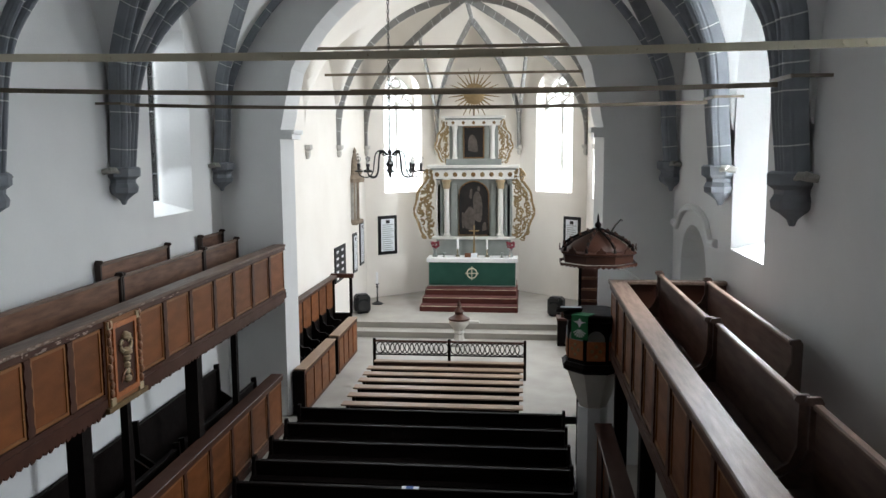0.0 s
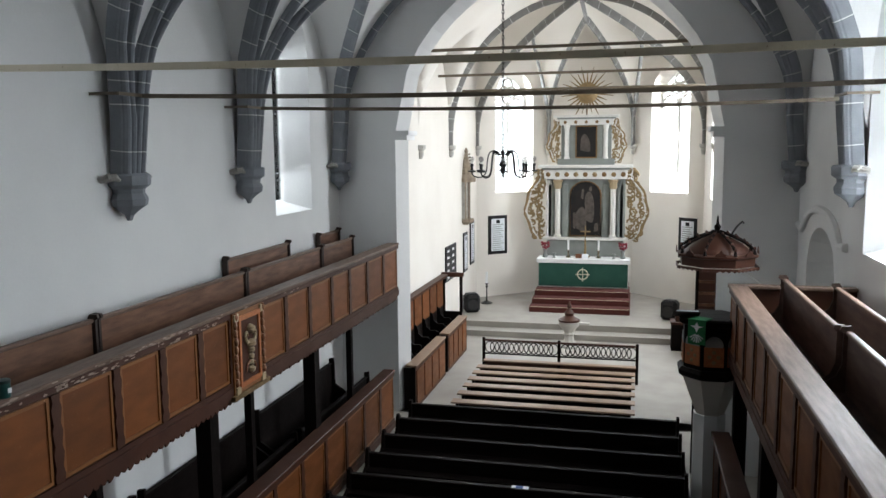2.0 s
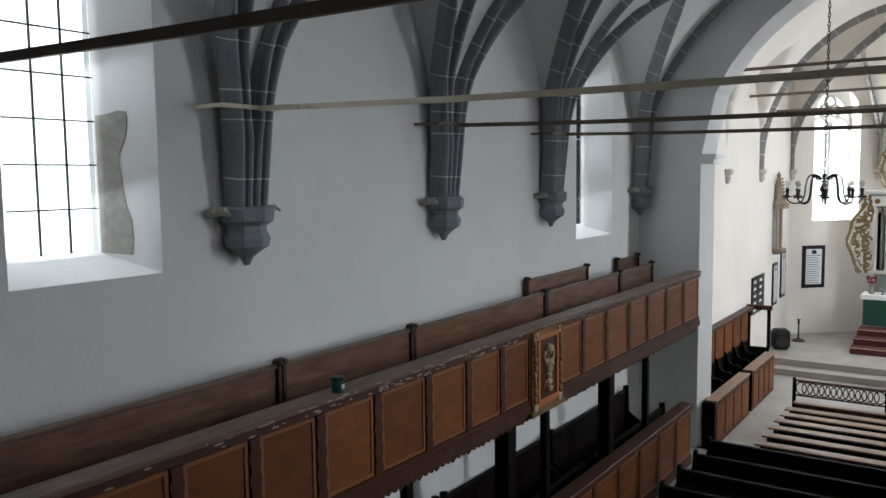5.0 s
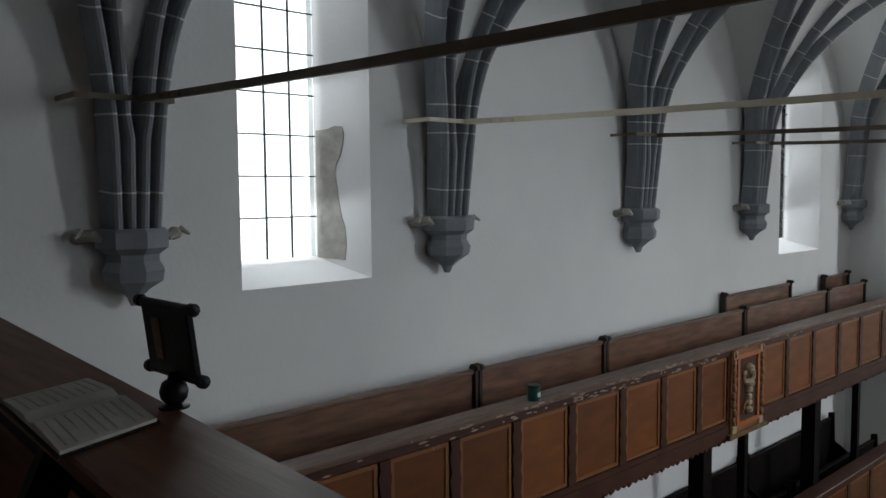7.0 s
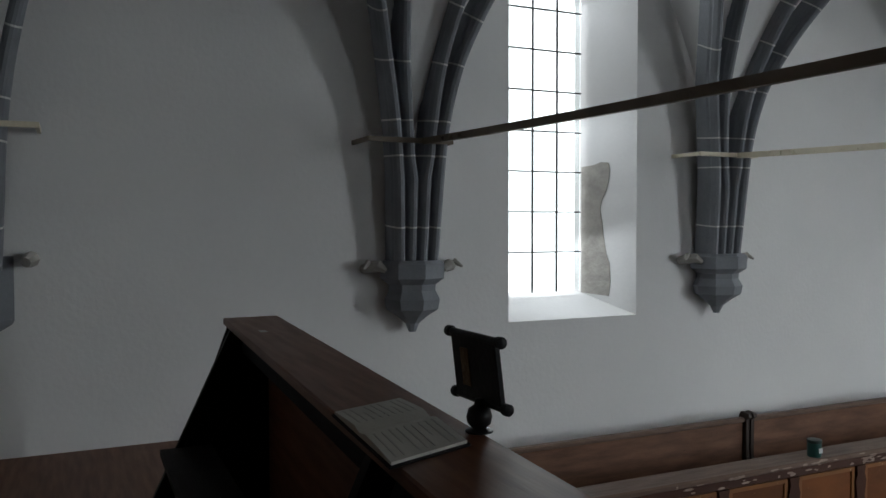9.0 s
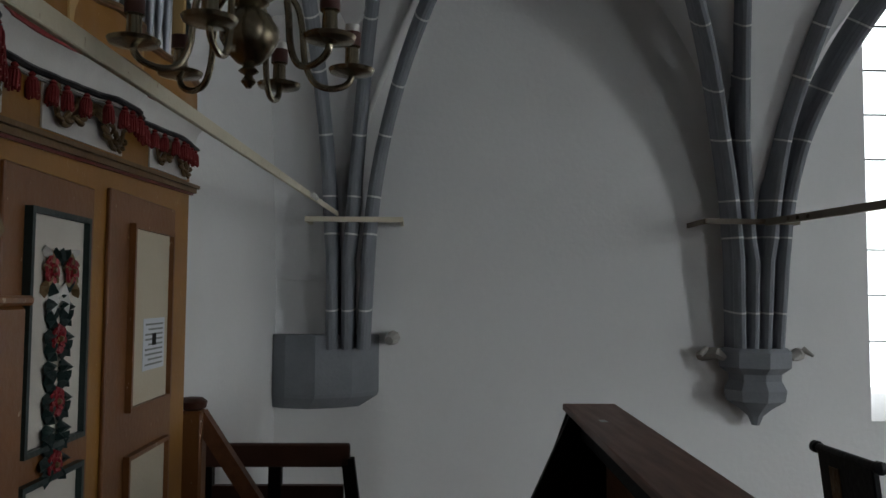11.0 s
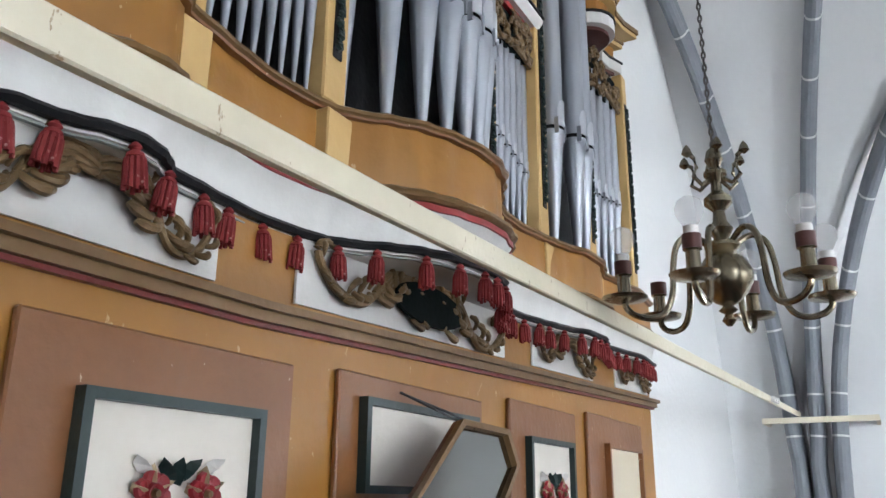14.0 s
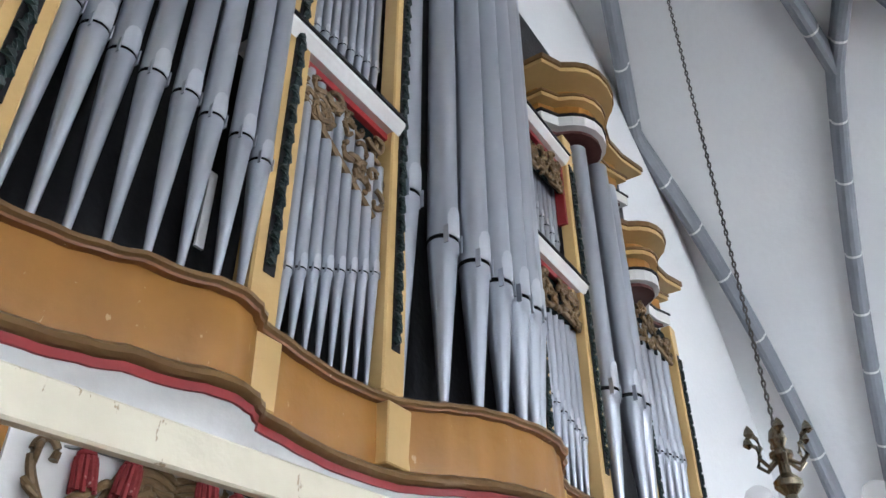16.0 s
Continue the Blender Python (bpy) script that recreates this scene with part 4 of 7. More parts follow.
for k in range(1, 14):
    copy_thing(first, Matrix.Translation((-1.8, 15.05 - 0.82 * k, 0)))


def plain_bench(x0, x1, y, group):
    ob = thing("plain_bench", ((x0 + x1) / 2, y, 0), "long pale backless wooden bench in front of the pews", "bench", group)
    part("seat", bbox(x0, x1, y - 0.13, y + 0.13, 0.42, 0.455, None, 0.008), PALEBENCH, ob)
    part("apron", bbox(x0 + 0.08, x1 - 0.08, y - 0.012, y + 0.012, 0.30, 0.42), DARKWOOD, ob)
    for x in (x0 + 0.14, (x0 + x1) / 2 + 0.05, x1 - 0.14):
        bm = bmesh.new()
        prism(bm, [(y - 0.12, 0), (y - 0.05, 0), (y, 0.09), (y + 0.05, 0), (y + 0.12, 0), (y + 0.10, 0.42), (y - 0.10, 0.42)], x - 0.02, x + 0.02, front_x)
        part("leg", bm, DARKWOOD, ob)
    return ob


one = plain_bench(-3.86, -0.13, 17.04, "backless benches before the chancel")
for yb in (17.64, 18.22, 18.76, 19.28, 19.78):
    copy_thing(one, Matrix.Translation((-1.995, yb, 0)))


# ---- organ loft ----
structure("floor_loft", bbox(XL, XR, YW, 1.75, LOFT - 0.25, LOFT), DESK, "dark plank floor of the organ loft", "floor")
bm = bmesh.new()
for xp in (-4.6, -1.8, 1.0):
    box(bm, xp - 0.12, xp + 0.12, 1.45, 1.69, 0, LOFT - 0.25)
structure("loft_posts", bm, DARKWOOD, "dark wooden posts under the organ loft", "post")


def skew(x, y):
    return y + 0.04 * (-x - 1.8)


desk = thing("loft_desk", (-1.5, 1.5, LOFT), "long dark wooden desk along the loft edge", "desk")
bm = bmesh.new()
prism(bm, [(-4.42, skew(-4.42, 1.335)), (2.7, skew(2.7, 1.335)), (2.7, skew(2.7, 1.575)), (-4.42, skew(-4.42, 1.61))], 5.195, 5.23, flat_z)
bmesh.ops.bevel(bm, geom=bm.edges[:], offset=0.005, segments=1, affect="EDGES")
part("desk_top", bm, DESK, desk)
bm = bmesh.new()
prism(bm, [(-4.38, skew(-4.38, 1.55)), (2.7, skew(2.7, 1.55)), (2.7, skew(2.7, 1.575)), (-4.38, skew(-4.38, 1.575))], LOFT, 5.194, flat_z)
part("front_board", bm, DESK, desk)
bm = bmesh.new()
prism(bm, [(-4.36, skew(-4.36, 1.42)), (2.7, skew(2.7, 1.42)), (2.7, skew(2.7, 1.44)), (-4.36, skew(-4.36, 1.44))], 5.06, 5.194, flat_z)
part("apron", bm, DARKWOOD, desk)
for xe in (-4.32, -2.0, 0.4, 2.6):
    bm = bmesh.new()
    y0 = skew(xe, 1.36)
    prism(bm, [(y0, 5.194), (y0 + 0.08, 5.194), (y0 - 0.36, LOFT), (y0 - 0.50, LOFT)], xe - 0.02, xe + 0.02, front_x)
    part("slanting_leg", bm, DARKWOOD, desk)
bm = bmesh.new()
prism(bm, [(1.45, 5.19), (1.70, 5.19), (1.70, LOFT), (1.36, LOFT), (1.25, 4.64)], -4.375, -4.355, front_x)
part("side_board", bm, DARKWOOD, desk)
bm = bmesh.new()
prism(bm, [(-4.30, 1.12), (2.6, 1.12), (2.6, 1.36), (-4.30, 1.36)], 4.60, 4.63, flat_z)
part("foot_shelf", bm, DARKWOOD, desk)
single("paper_scrap", bbox(-3.86, -3.80, 1.50, 1.53, 5.2305, 5.2315), PAPER, "small torn paper scrap on the desk", "paper")

book = thing("open_book", (-2.15, 1.47, 5.23), "open old hymn book with yellowed pages on the desk", "book")
R = Matrix.Translation((-2.01, 1.432, 5.231)) @ Matrix.Rotation(radians(-3), 4, "Z") @ Matrix(((1, -0.45, 0, 0), (0, 1, 0, 0), (0, 0, 1, 0), (0, 0, 0, 1))) @ Matrix.Diagonal((0.88, 0.92, 0.7, 1))
part("cover", bbox(-0.265, 0.265, -0.115, 0.115, 0.0, 0.006, R), DARKWOOD, book, "dark worn cover")
for s in (-1, 1):
    bm = bmesh.new()
    prof = [(0.0, 0.007), (0.0, 0.018), (0.05, 0.030), (0.13, 0.026), (0.255, 0.016), (0.255, 0.007)]
    prism(bm, [(s * u, v) for u, v in prof], -0.108, 0.108, lambda u, v, d: R @ Vector((u, d, v)))
    part("page_block", bm, PAPER, book)
    for k in range(9):
        y = -0.09 + k * 0.022
        end = 0.235 - 0.03 * (k % 4 == 2)
        bm = bmesh.new()
        prism(bm, [(s * 0.06, 0.0306), (s * 0.13, 0.0272), (s * end, 0.0190), (s * end, 0.0170), (s * 0.13, 0.0252), (s * 0.06, 0.0286)], y, y + 0.0042, lambda u, v, d: R @ Vector((u, d, v)))
        part("text_line", bm, PRINT, book, "grey line of unreadable print")

stand = thing("reading_stand", (-1.92, 1.60, 5.23), "small black reading stand on a ball foot", "stand")
bm = bmesh.new()
lathe(bm, [(0.032, 5.23), (0.032, 5.234), (0.018, 5.237), (0.008, 5.239)], -1.92, 1.60, 16)
part("foot", bm, BLACK, stand, "", True)
bm = bmesh.new()
lathe(bm, [(0.006, 5.236), (0.017, 5.239), (0.027, 5.25), (0.030, 5.265), (0.025, 5.283), (0.012, 5.292), (0.010, 5.306)], -1.92, 1.60, 16)
part("ball", bm, BLACK, stand, "", True)
S = Matrix.Translation((-1.945, 1.616, 5.296)) @ Matrix.Rotation(radians(3), 4, "Z") @ Matrix.Rotation(radians(7), 4, "X")
part("plate", bbox(-0.10, 0.10, -0.008, 0.008, 0.0, 0.15, S, 0.003), BLACK, stand)
for z in (0.0, 0.15):
    bm = bmesh.new()
    lathe(bm, [(0.004, -0.125), (0.014, -0.122), (0.014, -0.108), (0.010, -0.104), (0.010, 0.104), (0.014, 0.108), (0.014, 0.122), (0.004, 0.125)], 0, 0, 10, S @ Matrix.Translation((0, 0, z)) @ Matrix.Rotation(radians(90), 4, "Y"))
    part("roller", bm, BLACK, stand, "", True)
part("card", bbox(-0.055, -0.02, -0.011, -0.0085, 0.03, 0.12, S), GOLD, stand, "pale gilt strip on the plate")

# stair rail and bench beside the organ
rail = thing("stair_rail", (-3.6, -0.1, LOFT), "dark wooden stair handrail beside the organ", "handrail")
part("newel", bbox(-3.62, -3.53, -0.28, -0.18, LOFT, 5.31, None, 0.01), REDBROWN, rail)
bm = bmesh.new()
prism(bm, [(-0.179, 5.20), (-0.179, 5.31), (0.62, 4.12), (0.62, 4.01)], -3.61, -3.55, front_x)
part("handrail", bm, DESK, rail)
part("knob", lathe(bmesh.new(), [(0.03, 5.31), (0.055, 5.32), (0.06, 5.345), (0.04, 5.36)], -3.575, -0.23, 12), BROWN, rail, "", True)
lb = thing("loft_bench", (-4.3, 0.0, LOFT), "dark red-brown wooden bench on the loft", "bench")
part("top_rail", bbox(-4.24, -4.19, -0.36, 0.36, 4.95, 5.06, None, 0.008), BROWN, lb)
part("middle_rail", bbox(-4.24, -4.20, -0.36, 0.33, 4.76, 4.86), BROWN, lb)
part("seat", bbox(-4.62, -4.24, -0.36, 0.36, LOFT + 0.42, LOFT + 0.46), BROWN, lb)
for y in (-0.33, 0.0):
    part("upright", bbox(-4.25, -4.19, y - 0.03, y + 0.03, LOFT, 4.95), DARKWOOD, lb)
bm = bmesh.new()
prism(bm, [(0.32, 4.99), (0.38, 4.99), (0.50, LOFT), (0.42, LOFT)], -4.25, -4.19, front_x)
part("upright", bm, DARKWOOD, lb)


# ---- organ ----
OY = -0.22
OC, OL, OR_ = -1.63, 0.15, -3.41
organ = thing("organ", (OC, OY - 0.05, LOFT), "ochre painted pipe organ with gilt carving and red tassels", "organ")
def lift(x):
    """The old case leans: its mouldings climb a little to one end."""
    return 0.04 * max(0.0, -1.0 - x)


BOWS = [(0.2, 0.0), (-0.30, -0.03), (-0.36, -0.055), (-0.42, -0.06), (-0.50, -0.045), (-0.56, -0.022), (-0.60, 0.004), (-0.64, 0.008), (-0.665, 0.018), (-0.70, 0.038), (-0.74, 0.045), (-0.78, 0.036), (-0.81, 0.018), (-0.835, -0.004), (-0.88, -0.008), (-0.95, -0.018), (-1.05, -0.027), (-1.13, -0.025), (-1.20, -0.016), (-1.235, 0.004), (-1.26, 0.02), (-1.30, 0.058), (-1.36, 0.095), (-1.43, 0.12), (-1.52, 0.135), (-1.60, 0.134), (-1.68, 0.115), (-1.75, 0.08), (-1.82, 0.04), (-1.90, 0.003), (-1.96, -0.01), (-2.08, -0.015), (-2.20, -0.004), (-2.28, 0.008), (-2.36, 0.02), (-2.45, 0.05), (-2.60, 0.05), (-2.70, 0.025), (-2.78, 0.0), (-2.90, 0.01), (-3.10, 0.03), (-3.45, 0.0)]


def bow(x):
    """How far the front swings out at x: bowed towers, hollow fields between them."""
    for (a, p), (b, q) in zip(BOWS, BOWS[1:]):
        if b <= x <= a:
            t = (a - x) / (a - b)
            return 0.02 + p + (q - p) * (0.5 - 0.5 * math.cos(math.pi * t))
    return 0.02


def ribbon(rows, name, mat, label="", x0=None, x1=None, n=240):
    """A surface along the organ's front; rows of (bow share, extra depth, z)."""
    bm = bmesh.new()
    a, b = x0 if x0 is not None else OR_, x1 if x1 is not None else OL
    cols = []
    for i in range(n + 1):
        x = a + (b - a) * i / n
        cols.append([bm.verts.new((x, OY + s * bow(x) + e, z + lift(x))) for s, e, z in rows])
    for p, q in zip(cols, cols[1:]):
        for k in range(len(rows) - 1):
            bm.faces.new((p[k], q[k], q[k + 1], p[k + 1]))
    return part(name, bm, mat, organ, label, True)


def lifted(x0, x1, y0, y1, z0, z1):
    """A board along the front whose ends follow the lean of the case."""
    bm = bmesh.new()
    n = 12
    cols = []
    for i in range(n + 1):
        x = x0 + (x1 - x0) * i / n
        cols.append([bm.verts.new((x, y, z + lift(x))) for y, z in ((y0, z0), (y1, z0), (y1, z1), (y0, z1))])
    for p, q in zip(cols, cols[1:]):
        for k in range(4):
            bm.faces.new((p[k], q[k], q[(k + 1) % 4], p[(k + 1) % 4]))
    bm.faces.new(cols[0])
    bm.faces.new(cols[-1][::-1])
    bmesh.ops.recalc_face_normals(bm, faces=bm.faces[:])
    return bm


part("lower_case", lifted(OR_, OL, YW + 0.003, OY, LOFT, 6.243), OCHRE, organ)
# a flat black board gives the case's inner shade as colour
part("shade_board", bbox(OR_ + 0.02, OL - 0.02, YW + 0.003, YW + 0.02, 6.4, 8.9), BLACK, organ, "black board painted as the shade behind the pipes")
part("cornice", lifted(OR_ - 0.03, OL, OY + 0.0, OY + 0.022, 6.083, 6.100), DARKGOLD, organ, "brown-gold moulding")
part("cornice_nose", lifted(OR_ - 0.035, OL, OY + 0.0, OY + 0.034, 6.1005, 6.113), DARKGOLD, organ, "brown-gold moulding")
part("cornice_strip", lifted(OR_ - 0.02, OL, OY + 0.0, OY + 0.012, 6.075, 6.0825), DARKRED, organ, "thin dark red moulding")
ribbon([(0.0, 0.0, 6.240), (0.96, 0.0, 6.243), (0.93, 0.002, 6.270), (0.92, 0.004, 6.292), (0.95, 0.012, 6.315), (1.0, 0.026, 6.332)], "cove", WHITE, "white concave cove")
ribbon([(0.99, 0.004, 6.246), (1.0, 0.014, 6.247), (1.0, 0.019, 6.254), (1.0, 0.014, 6.261), (0.99, 0.004, 6.262)], "cord", BLACK, "thick black cord line", n=300)
ribbon([(0.95, -0.002, 6.235), (0.97, 0.004, 6.2355), (0.97, 0.004, 6.2385), (0.95, -0.002, 6.239)], "thin_cord", GREYPAINT, "thin grey strip under the cord", n=300)
ribbon([(0.97, 0.016, 6.330), (1.0, 0.030, 6.332), (1.0, 0.030, 6.345), (0.98, 0.014, 6.347)], "red_fillet", RED, "dark red fillet")
ribbon([(1.0, 0.016, 6.345), (1.0, 0.036, 6.347), (1.0, 0.042, 6.353), (1.0, 0.040, 6.362), (1.0, 0.024, 6.372), (1.0, 0.004, 6.376)], "gilt_moulding", DARKGOLD, "brown-gold moulding")
ribbon([(1.0, 0.0, 6.37), (1.0, 0.004, 6.40), (1.0, 0.002, 6.47), (1.0, 0.0, 6.503)], "pedestal", OCHRE)
ribbon([(1.0, -0.002, 6.500), (1.0, 0.014, 6.501), (1.0, 0.016, 6.505)], "cap_underside", REDBROWN, "red-brown edge under the pedestal cap")
ribbon([(1.0, 0.016, 6.505), (1.0, 0.022, 6.509), (1.0, 0.022, 6.516), (1.0, 0.008, 6.523), (0.8, -0.13, 6.524)], "pedestal_cap", DARKGOLD, "brown moulded pedestal cap")

# white strip in place of the light showing through a gap
part("light_slit", bbox(-0.797, -0.778, -0.336, -0.330, 6.69, 6.86), LINEN, organ, "white strip painted as the bright gap between the pipes")

# case posts with green garlands
POSTS = [OL - 0.04, -0.345, -0.843, -1.208, -1.90, -2.275, -2.74, OR_ + 0.13]
for xp in POSTS:
    w = 0.036 if abs(xp - OC) < 1.5 else 0.03
    top = {0: 7.62}.get(0 if xp in (POSTS[0], POSTS[-1]) else 1, 8.75)
    if xp < -2.2 and top > 8.0:
        top = 8.0
    f = lift(xp)
    part("post", bbox(xp - w, xp + w, OY - 0.035, OY + 0.012, 6.525 + f, top, None, 0.004), PALEOCHRE, organ)
    part("post_foot", bbox(xp - w - 0.002, xp + w + 0.002, OY - 0.01, OY + 0.030, 6.378 + f, 6.50 + f, None, 0.003), PALEOCHRE, organ)
    # a dark twisted strip of leaves in a groove
    bm = bmesh.new()
    n = int((min(top - 0.15, 8.4) - 6.635 - f) / 0.0085)
    pts = [(xp + 0.0045 * math.sin(k * 1.05), OY + 0.018 + 0.003 * math.cos(k * 1.05), 6.635 + f + 0.0085 * k) for k in range(n)]
    tube(bm, pts, 0.0085, 6, [0.75 + 0.45 * (k % 3 == 1) for k in range(n)])
    part("garland", bm, GREEN, organ, "dark green carved garland")
    part("garland_groove", bbox(xp - 0.013, xp + 0.013, OY + 0.0125, OY + 0.0155, 6.62 + f, min(top - 0.14, 8.42)), BLACK, organ)


def pipe(x, y, z0, zm, zt, r):
    """An organ pipe: conical foot, mouth with its lips and ears, round body."""
    bm = bmesh.new()
    lathe(bm, [(r * 0.24, z0), (r * 0.97, zm - r * 0.5), (r * 0.99, zm), (r * 0.72, zm + 0.002), (r * 0.72, zm + r * 0.30), (r, zm + r * 0.31), (r, zt)], x, y, 18)
    # the mouth is solid: its opening's darkness is black on the recessed band
    for f in bm.faces:
        c = f.calc_center_median()
        if zm + 0.001 < c.z < zm + r * 0.32 and len(f.verts) == 4:
            f.material_index = 1
    n = 9

    def plate(bottom, height, span, out, mat):
        """A rounded plate wrapped on the pipe's front."""
        low, top = [], []
        for k in range(n):
            u = 2 * k / (n - 1) - 1
            an = radians(90 + span * u)
            rr = r * out
            low.append(bm.verts.new((x + rr * math.cos(an), y + rr * math.sin(an), bottom(u))))
            top.append(bm.verts.new((x + rr * math.cos(an), y + rr * math.sin(an), height(u))))
        for k in range(n - 1):
            f = bm.faces.new((low[k], low[k + 1], top[k + 1], top[k]))
            f.material_index = mat

    dome = lambda u: math.sqrt(max(0.0, 1 - u * u))
    plate(lambda u: zm + r * 0.30, lambda u: zm + r * (1.7 + 0.85 * dome(u)), 40, 1.09, 2)
    plate(lambda u: zm - r * (0.25 + 0.75 * dome(u)), lambda u: zm + 0.001, 44, 1.04, 0)
    for q in (-1, 1):
        an = radians(90 + 50 * q)
        cx, cy = x + r * 1.02 * math.cos(an), y + r * 1.02 * math.sin(an)
        box(bm, cx - r * 0.05, cx + r * 0.05, cy - r * 0.05, cy + r * 0.30, zm - r * 0.4, zm + r * 0.9)
    return part("pipe", bm, [PIPE, BLACK, LIP], organ, "", True)


def row_of_pipes(xa, xb, n, r, z0, mouth, top, deep=0.0, follow=1.0):
    for k in range(n):
        t = k / (n - 1) if n > 1 else 0.5
        x = xa + (xb - xa) * t
        rr = r(t) if callable(r) else r
        pipe(x, OY - 0.095 + follow * bow(x) + deep, z0, mouth(t), top(t), rr)


arch = lambda t: 1 - (2 * t - 1) ** 2
row_of_pipes(-0.415, -0.765, 8, lambda t: 0.0235 - 0.004 * t * t, 6.524, lambda t: 6.915 - 0.125 * t, lambda t: 8.5, 0.075)
row_of_pipes(-1.252, -1.86, 9, 0.037, 6.53, lambda t: 7.05 - 0.175 * arch(t) ** 0.55, lambda t: 8.75, 0.05)
row_of_pipes(-2.385, -2.68, 3, 0.042, 6.57, lambda t: 6.97 + 0.05 * t, lambda t: 8.02, 0.05)
row_of_pipes(-0.905, -1.155, 8, 0.0142, 6.524, lambda t: 6.67 + 0.12 * t, lambda t: 7.18 - 0.10 * t, 0.08, 0)
row_of_pipes(-1.965, -2.225, 7, 0.0165, 6.56, lambda t: 6.85 - 0.08 * t, lambda t: 7.14, 0.06, 0)
row_of_pipes(-0.905, -1.155, 9, 0.0115, 7.245, lambda t: 7.36 + 0.06 * t, lambda t: 8.3, 0.05, 0)
row_of_pipes(-1.965, -2.225, 8, 0.013, 7.335, lambda t: 7.60 - 0.1 * t, lambda t: 7.82, 0.04, 0)
row_of_pipes(-2.83, -3.19, 5, 0.026, 6.60, lambda t: 6.92 + 0.06 * t, lambda t: 7.48, 0.06, 0)
row_of_pipes(-0.28, 0.07, 5, 0.027, 6.524, lambda t: 6.90, lambda t: 7.46, 0.02, 0)


def scroll(bm, x, z, y, size, turn, r, curl=1.5, flip=1):
    """A tapering spiral scroll lying in the front plane."""
    pts, tp = [], []
    for k in range(16):
        a = turn + flip * curl * math.pi * k / 15
        rad = size * (1 - 0.78 * k / 15)
        pts.append((x + rad * math.cos(a), y + 0.25 * r * math.sin(k), z + rad * math.sin(a)))
        tp.append(1.0 - 0.55 * abs(k / 15 - 0.35))
    tube(bm, pts, r, 6, tp)


def pierced_carving(x0, x1, z0, z1, y, slope, seed):
    """Gilt leaf carving in a corner over the pipes, denser at one side."""
    rnd = random.Random(seed)
    bm = bmesh.new()
    left, right = (z0 + (z1 - z0) * slope, z0) if slope > 0 else (z0, z0 - (z1 - z0) * slope)
    prism(bm, [(x0, left), ((x0 + x1) / 2, (left + right) / 2 + 0.008), (x1, right), (x1, z1), (x0, z1)], y - 0.016, y - 0.010, front_y)
    part("carving_ground", bm, DEEPGREEN, organ, "blackish green board behind the carving")
    bm = bmesh.new()
    soft_tube(bm, [(x0, y, z0 + (z1 - z0) * (slope if slope > 0 else 0)), ((x0 + x1) / 2, y, z0 + (z1 - z0) * 0.35), (x1, y, z0 + (z1 - z0) * (0 if slope > 0 else -slope))], 0.009, 6, [1, 1.2, 1])
    main = part("pierced_carving", bm, GOLD, organ, "gilt pierced leaf carving", True)
    for k in range(34):
        t = rnd.random()
        x = x0 + (x1 - x0) * t
        lo = z0 + (z1 - z0) * (slope * (1 - t) if slope > 0 else -slope * t)
        z = lo + (z1 - lo) * rnd.uniform(0.08, 0.9)
        size = 0.018 + 0.02 * rnd.random()
        bm = bmesh.new()
        scroll(bm, x, z, y + rnd.uniform(0, 0.01), size, rnd.uniform(0, 6.28), 0.0085, rnd.uniform(1.1, 1.7), rnd.choice((-1, 1)))
        part("carved_scroll", bm, GOLD, main, "", True)
    return main


def shelf(x0, x1, z, red=True):
    """A white moulded shelf with a red frame that carries the upper pipes."""
    bm = bmesh.new()
    prism(bm, [(OY - 0.12, z - 0.012), (OY + 0.012, z - 0.012), (OY + 0.03, z + 0.012), (OY + 0.03, z + 0.022), (OY - 0.12, z + 0.022)], x0, x1, front_x)
    part("shelf", bm, WHITE, organ, "white painted shelf moulding")
    part("shelf_edge", bbox(x0, x1, OY + 0.0, OY + 0.036, z + 0.0225, z + 0.030), BLACK, organ)
    if red:
        bm = bmesh.new()
        box(bm, x0, x0 + 0.014, OY - 0.04, OY - 0.005, z - 0.28, z - 0.013)
        box(bm, x1 - 0.014, x1, OY - 0.04, OY - 0.005, z - 0.28, z - 0.013)
        box(bm, x0 + 0.014, x1 - 0.014, OY - 0.04, OY - 0.005, z - 0.032, z - 0.013)
        part("red_frame", bm, RED, organ, "red painted inner frame")


shelf(-1.196, -0.795, 7.208)
pierced_carving(-1.14, -0.86, 6.93, 7.178, OY - 0.01, -0.72, 3)
shelf(-2.268, -1.86, 7.297)
pierced_carving(-2.23, -1.93, 7.10, 7.268, OY - 0.01, 0.3, 4)
shelf(-2.238, -1.83, 7.853)
pierced_carving(-2.22, -1.93, 7.66, 7.823, OY - 0.01, 0.3, 5)
pierced_carving(-2.70, -2.32, 7.86, 8.03, OY - 0.01, 0.4, 6)
pierced_carving(-3.23, -2.79, 7.36, 7.57, OY - 0.005, 0.3, 7)
shelf(-0.305, 0.11, 7.60)
pierced_carving(-0.29, 0.1, 7.38, 7.57, OY - 0.005, 0.3, 8)


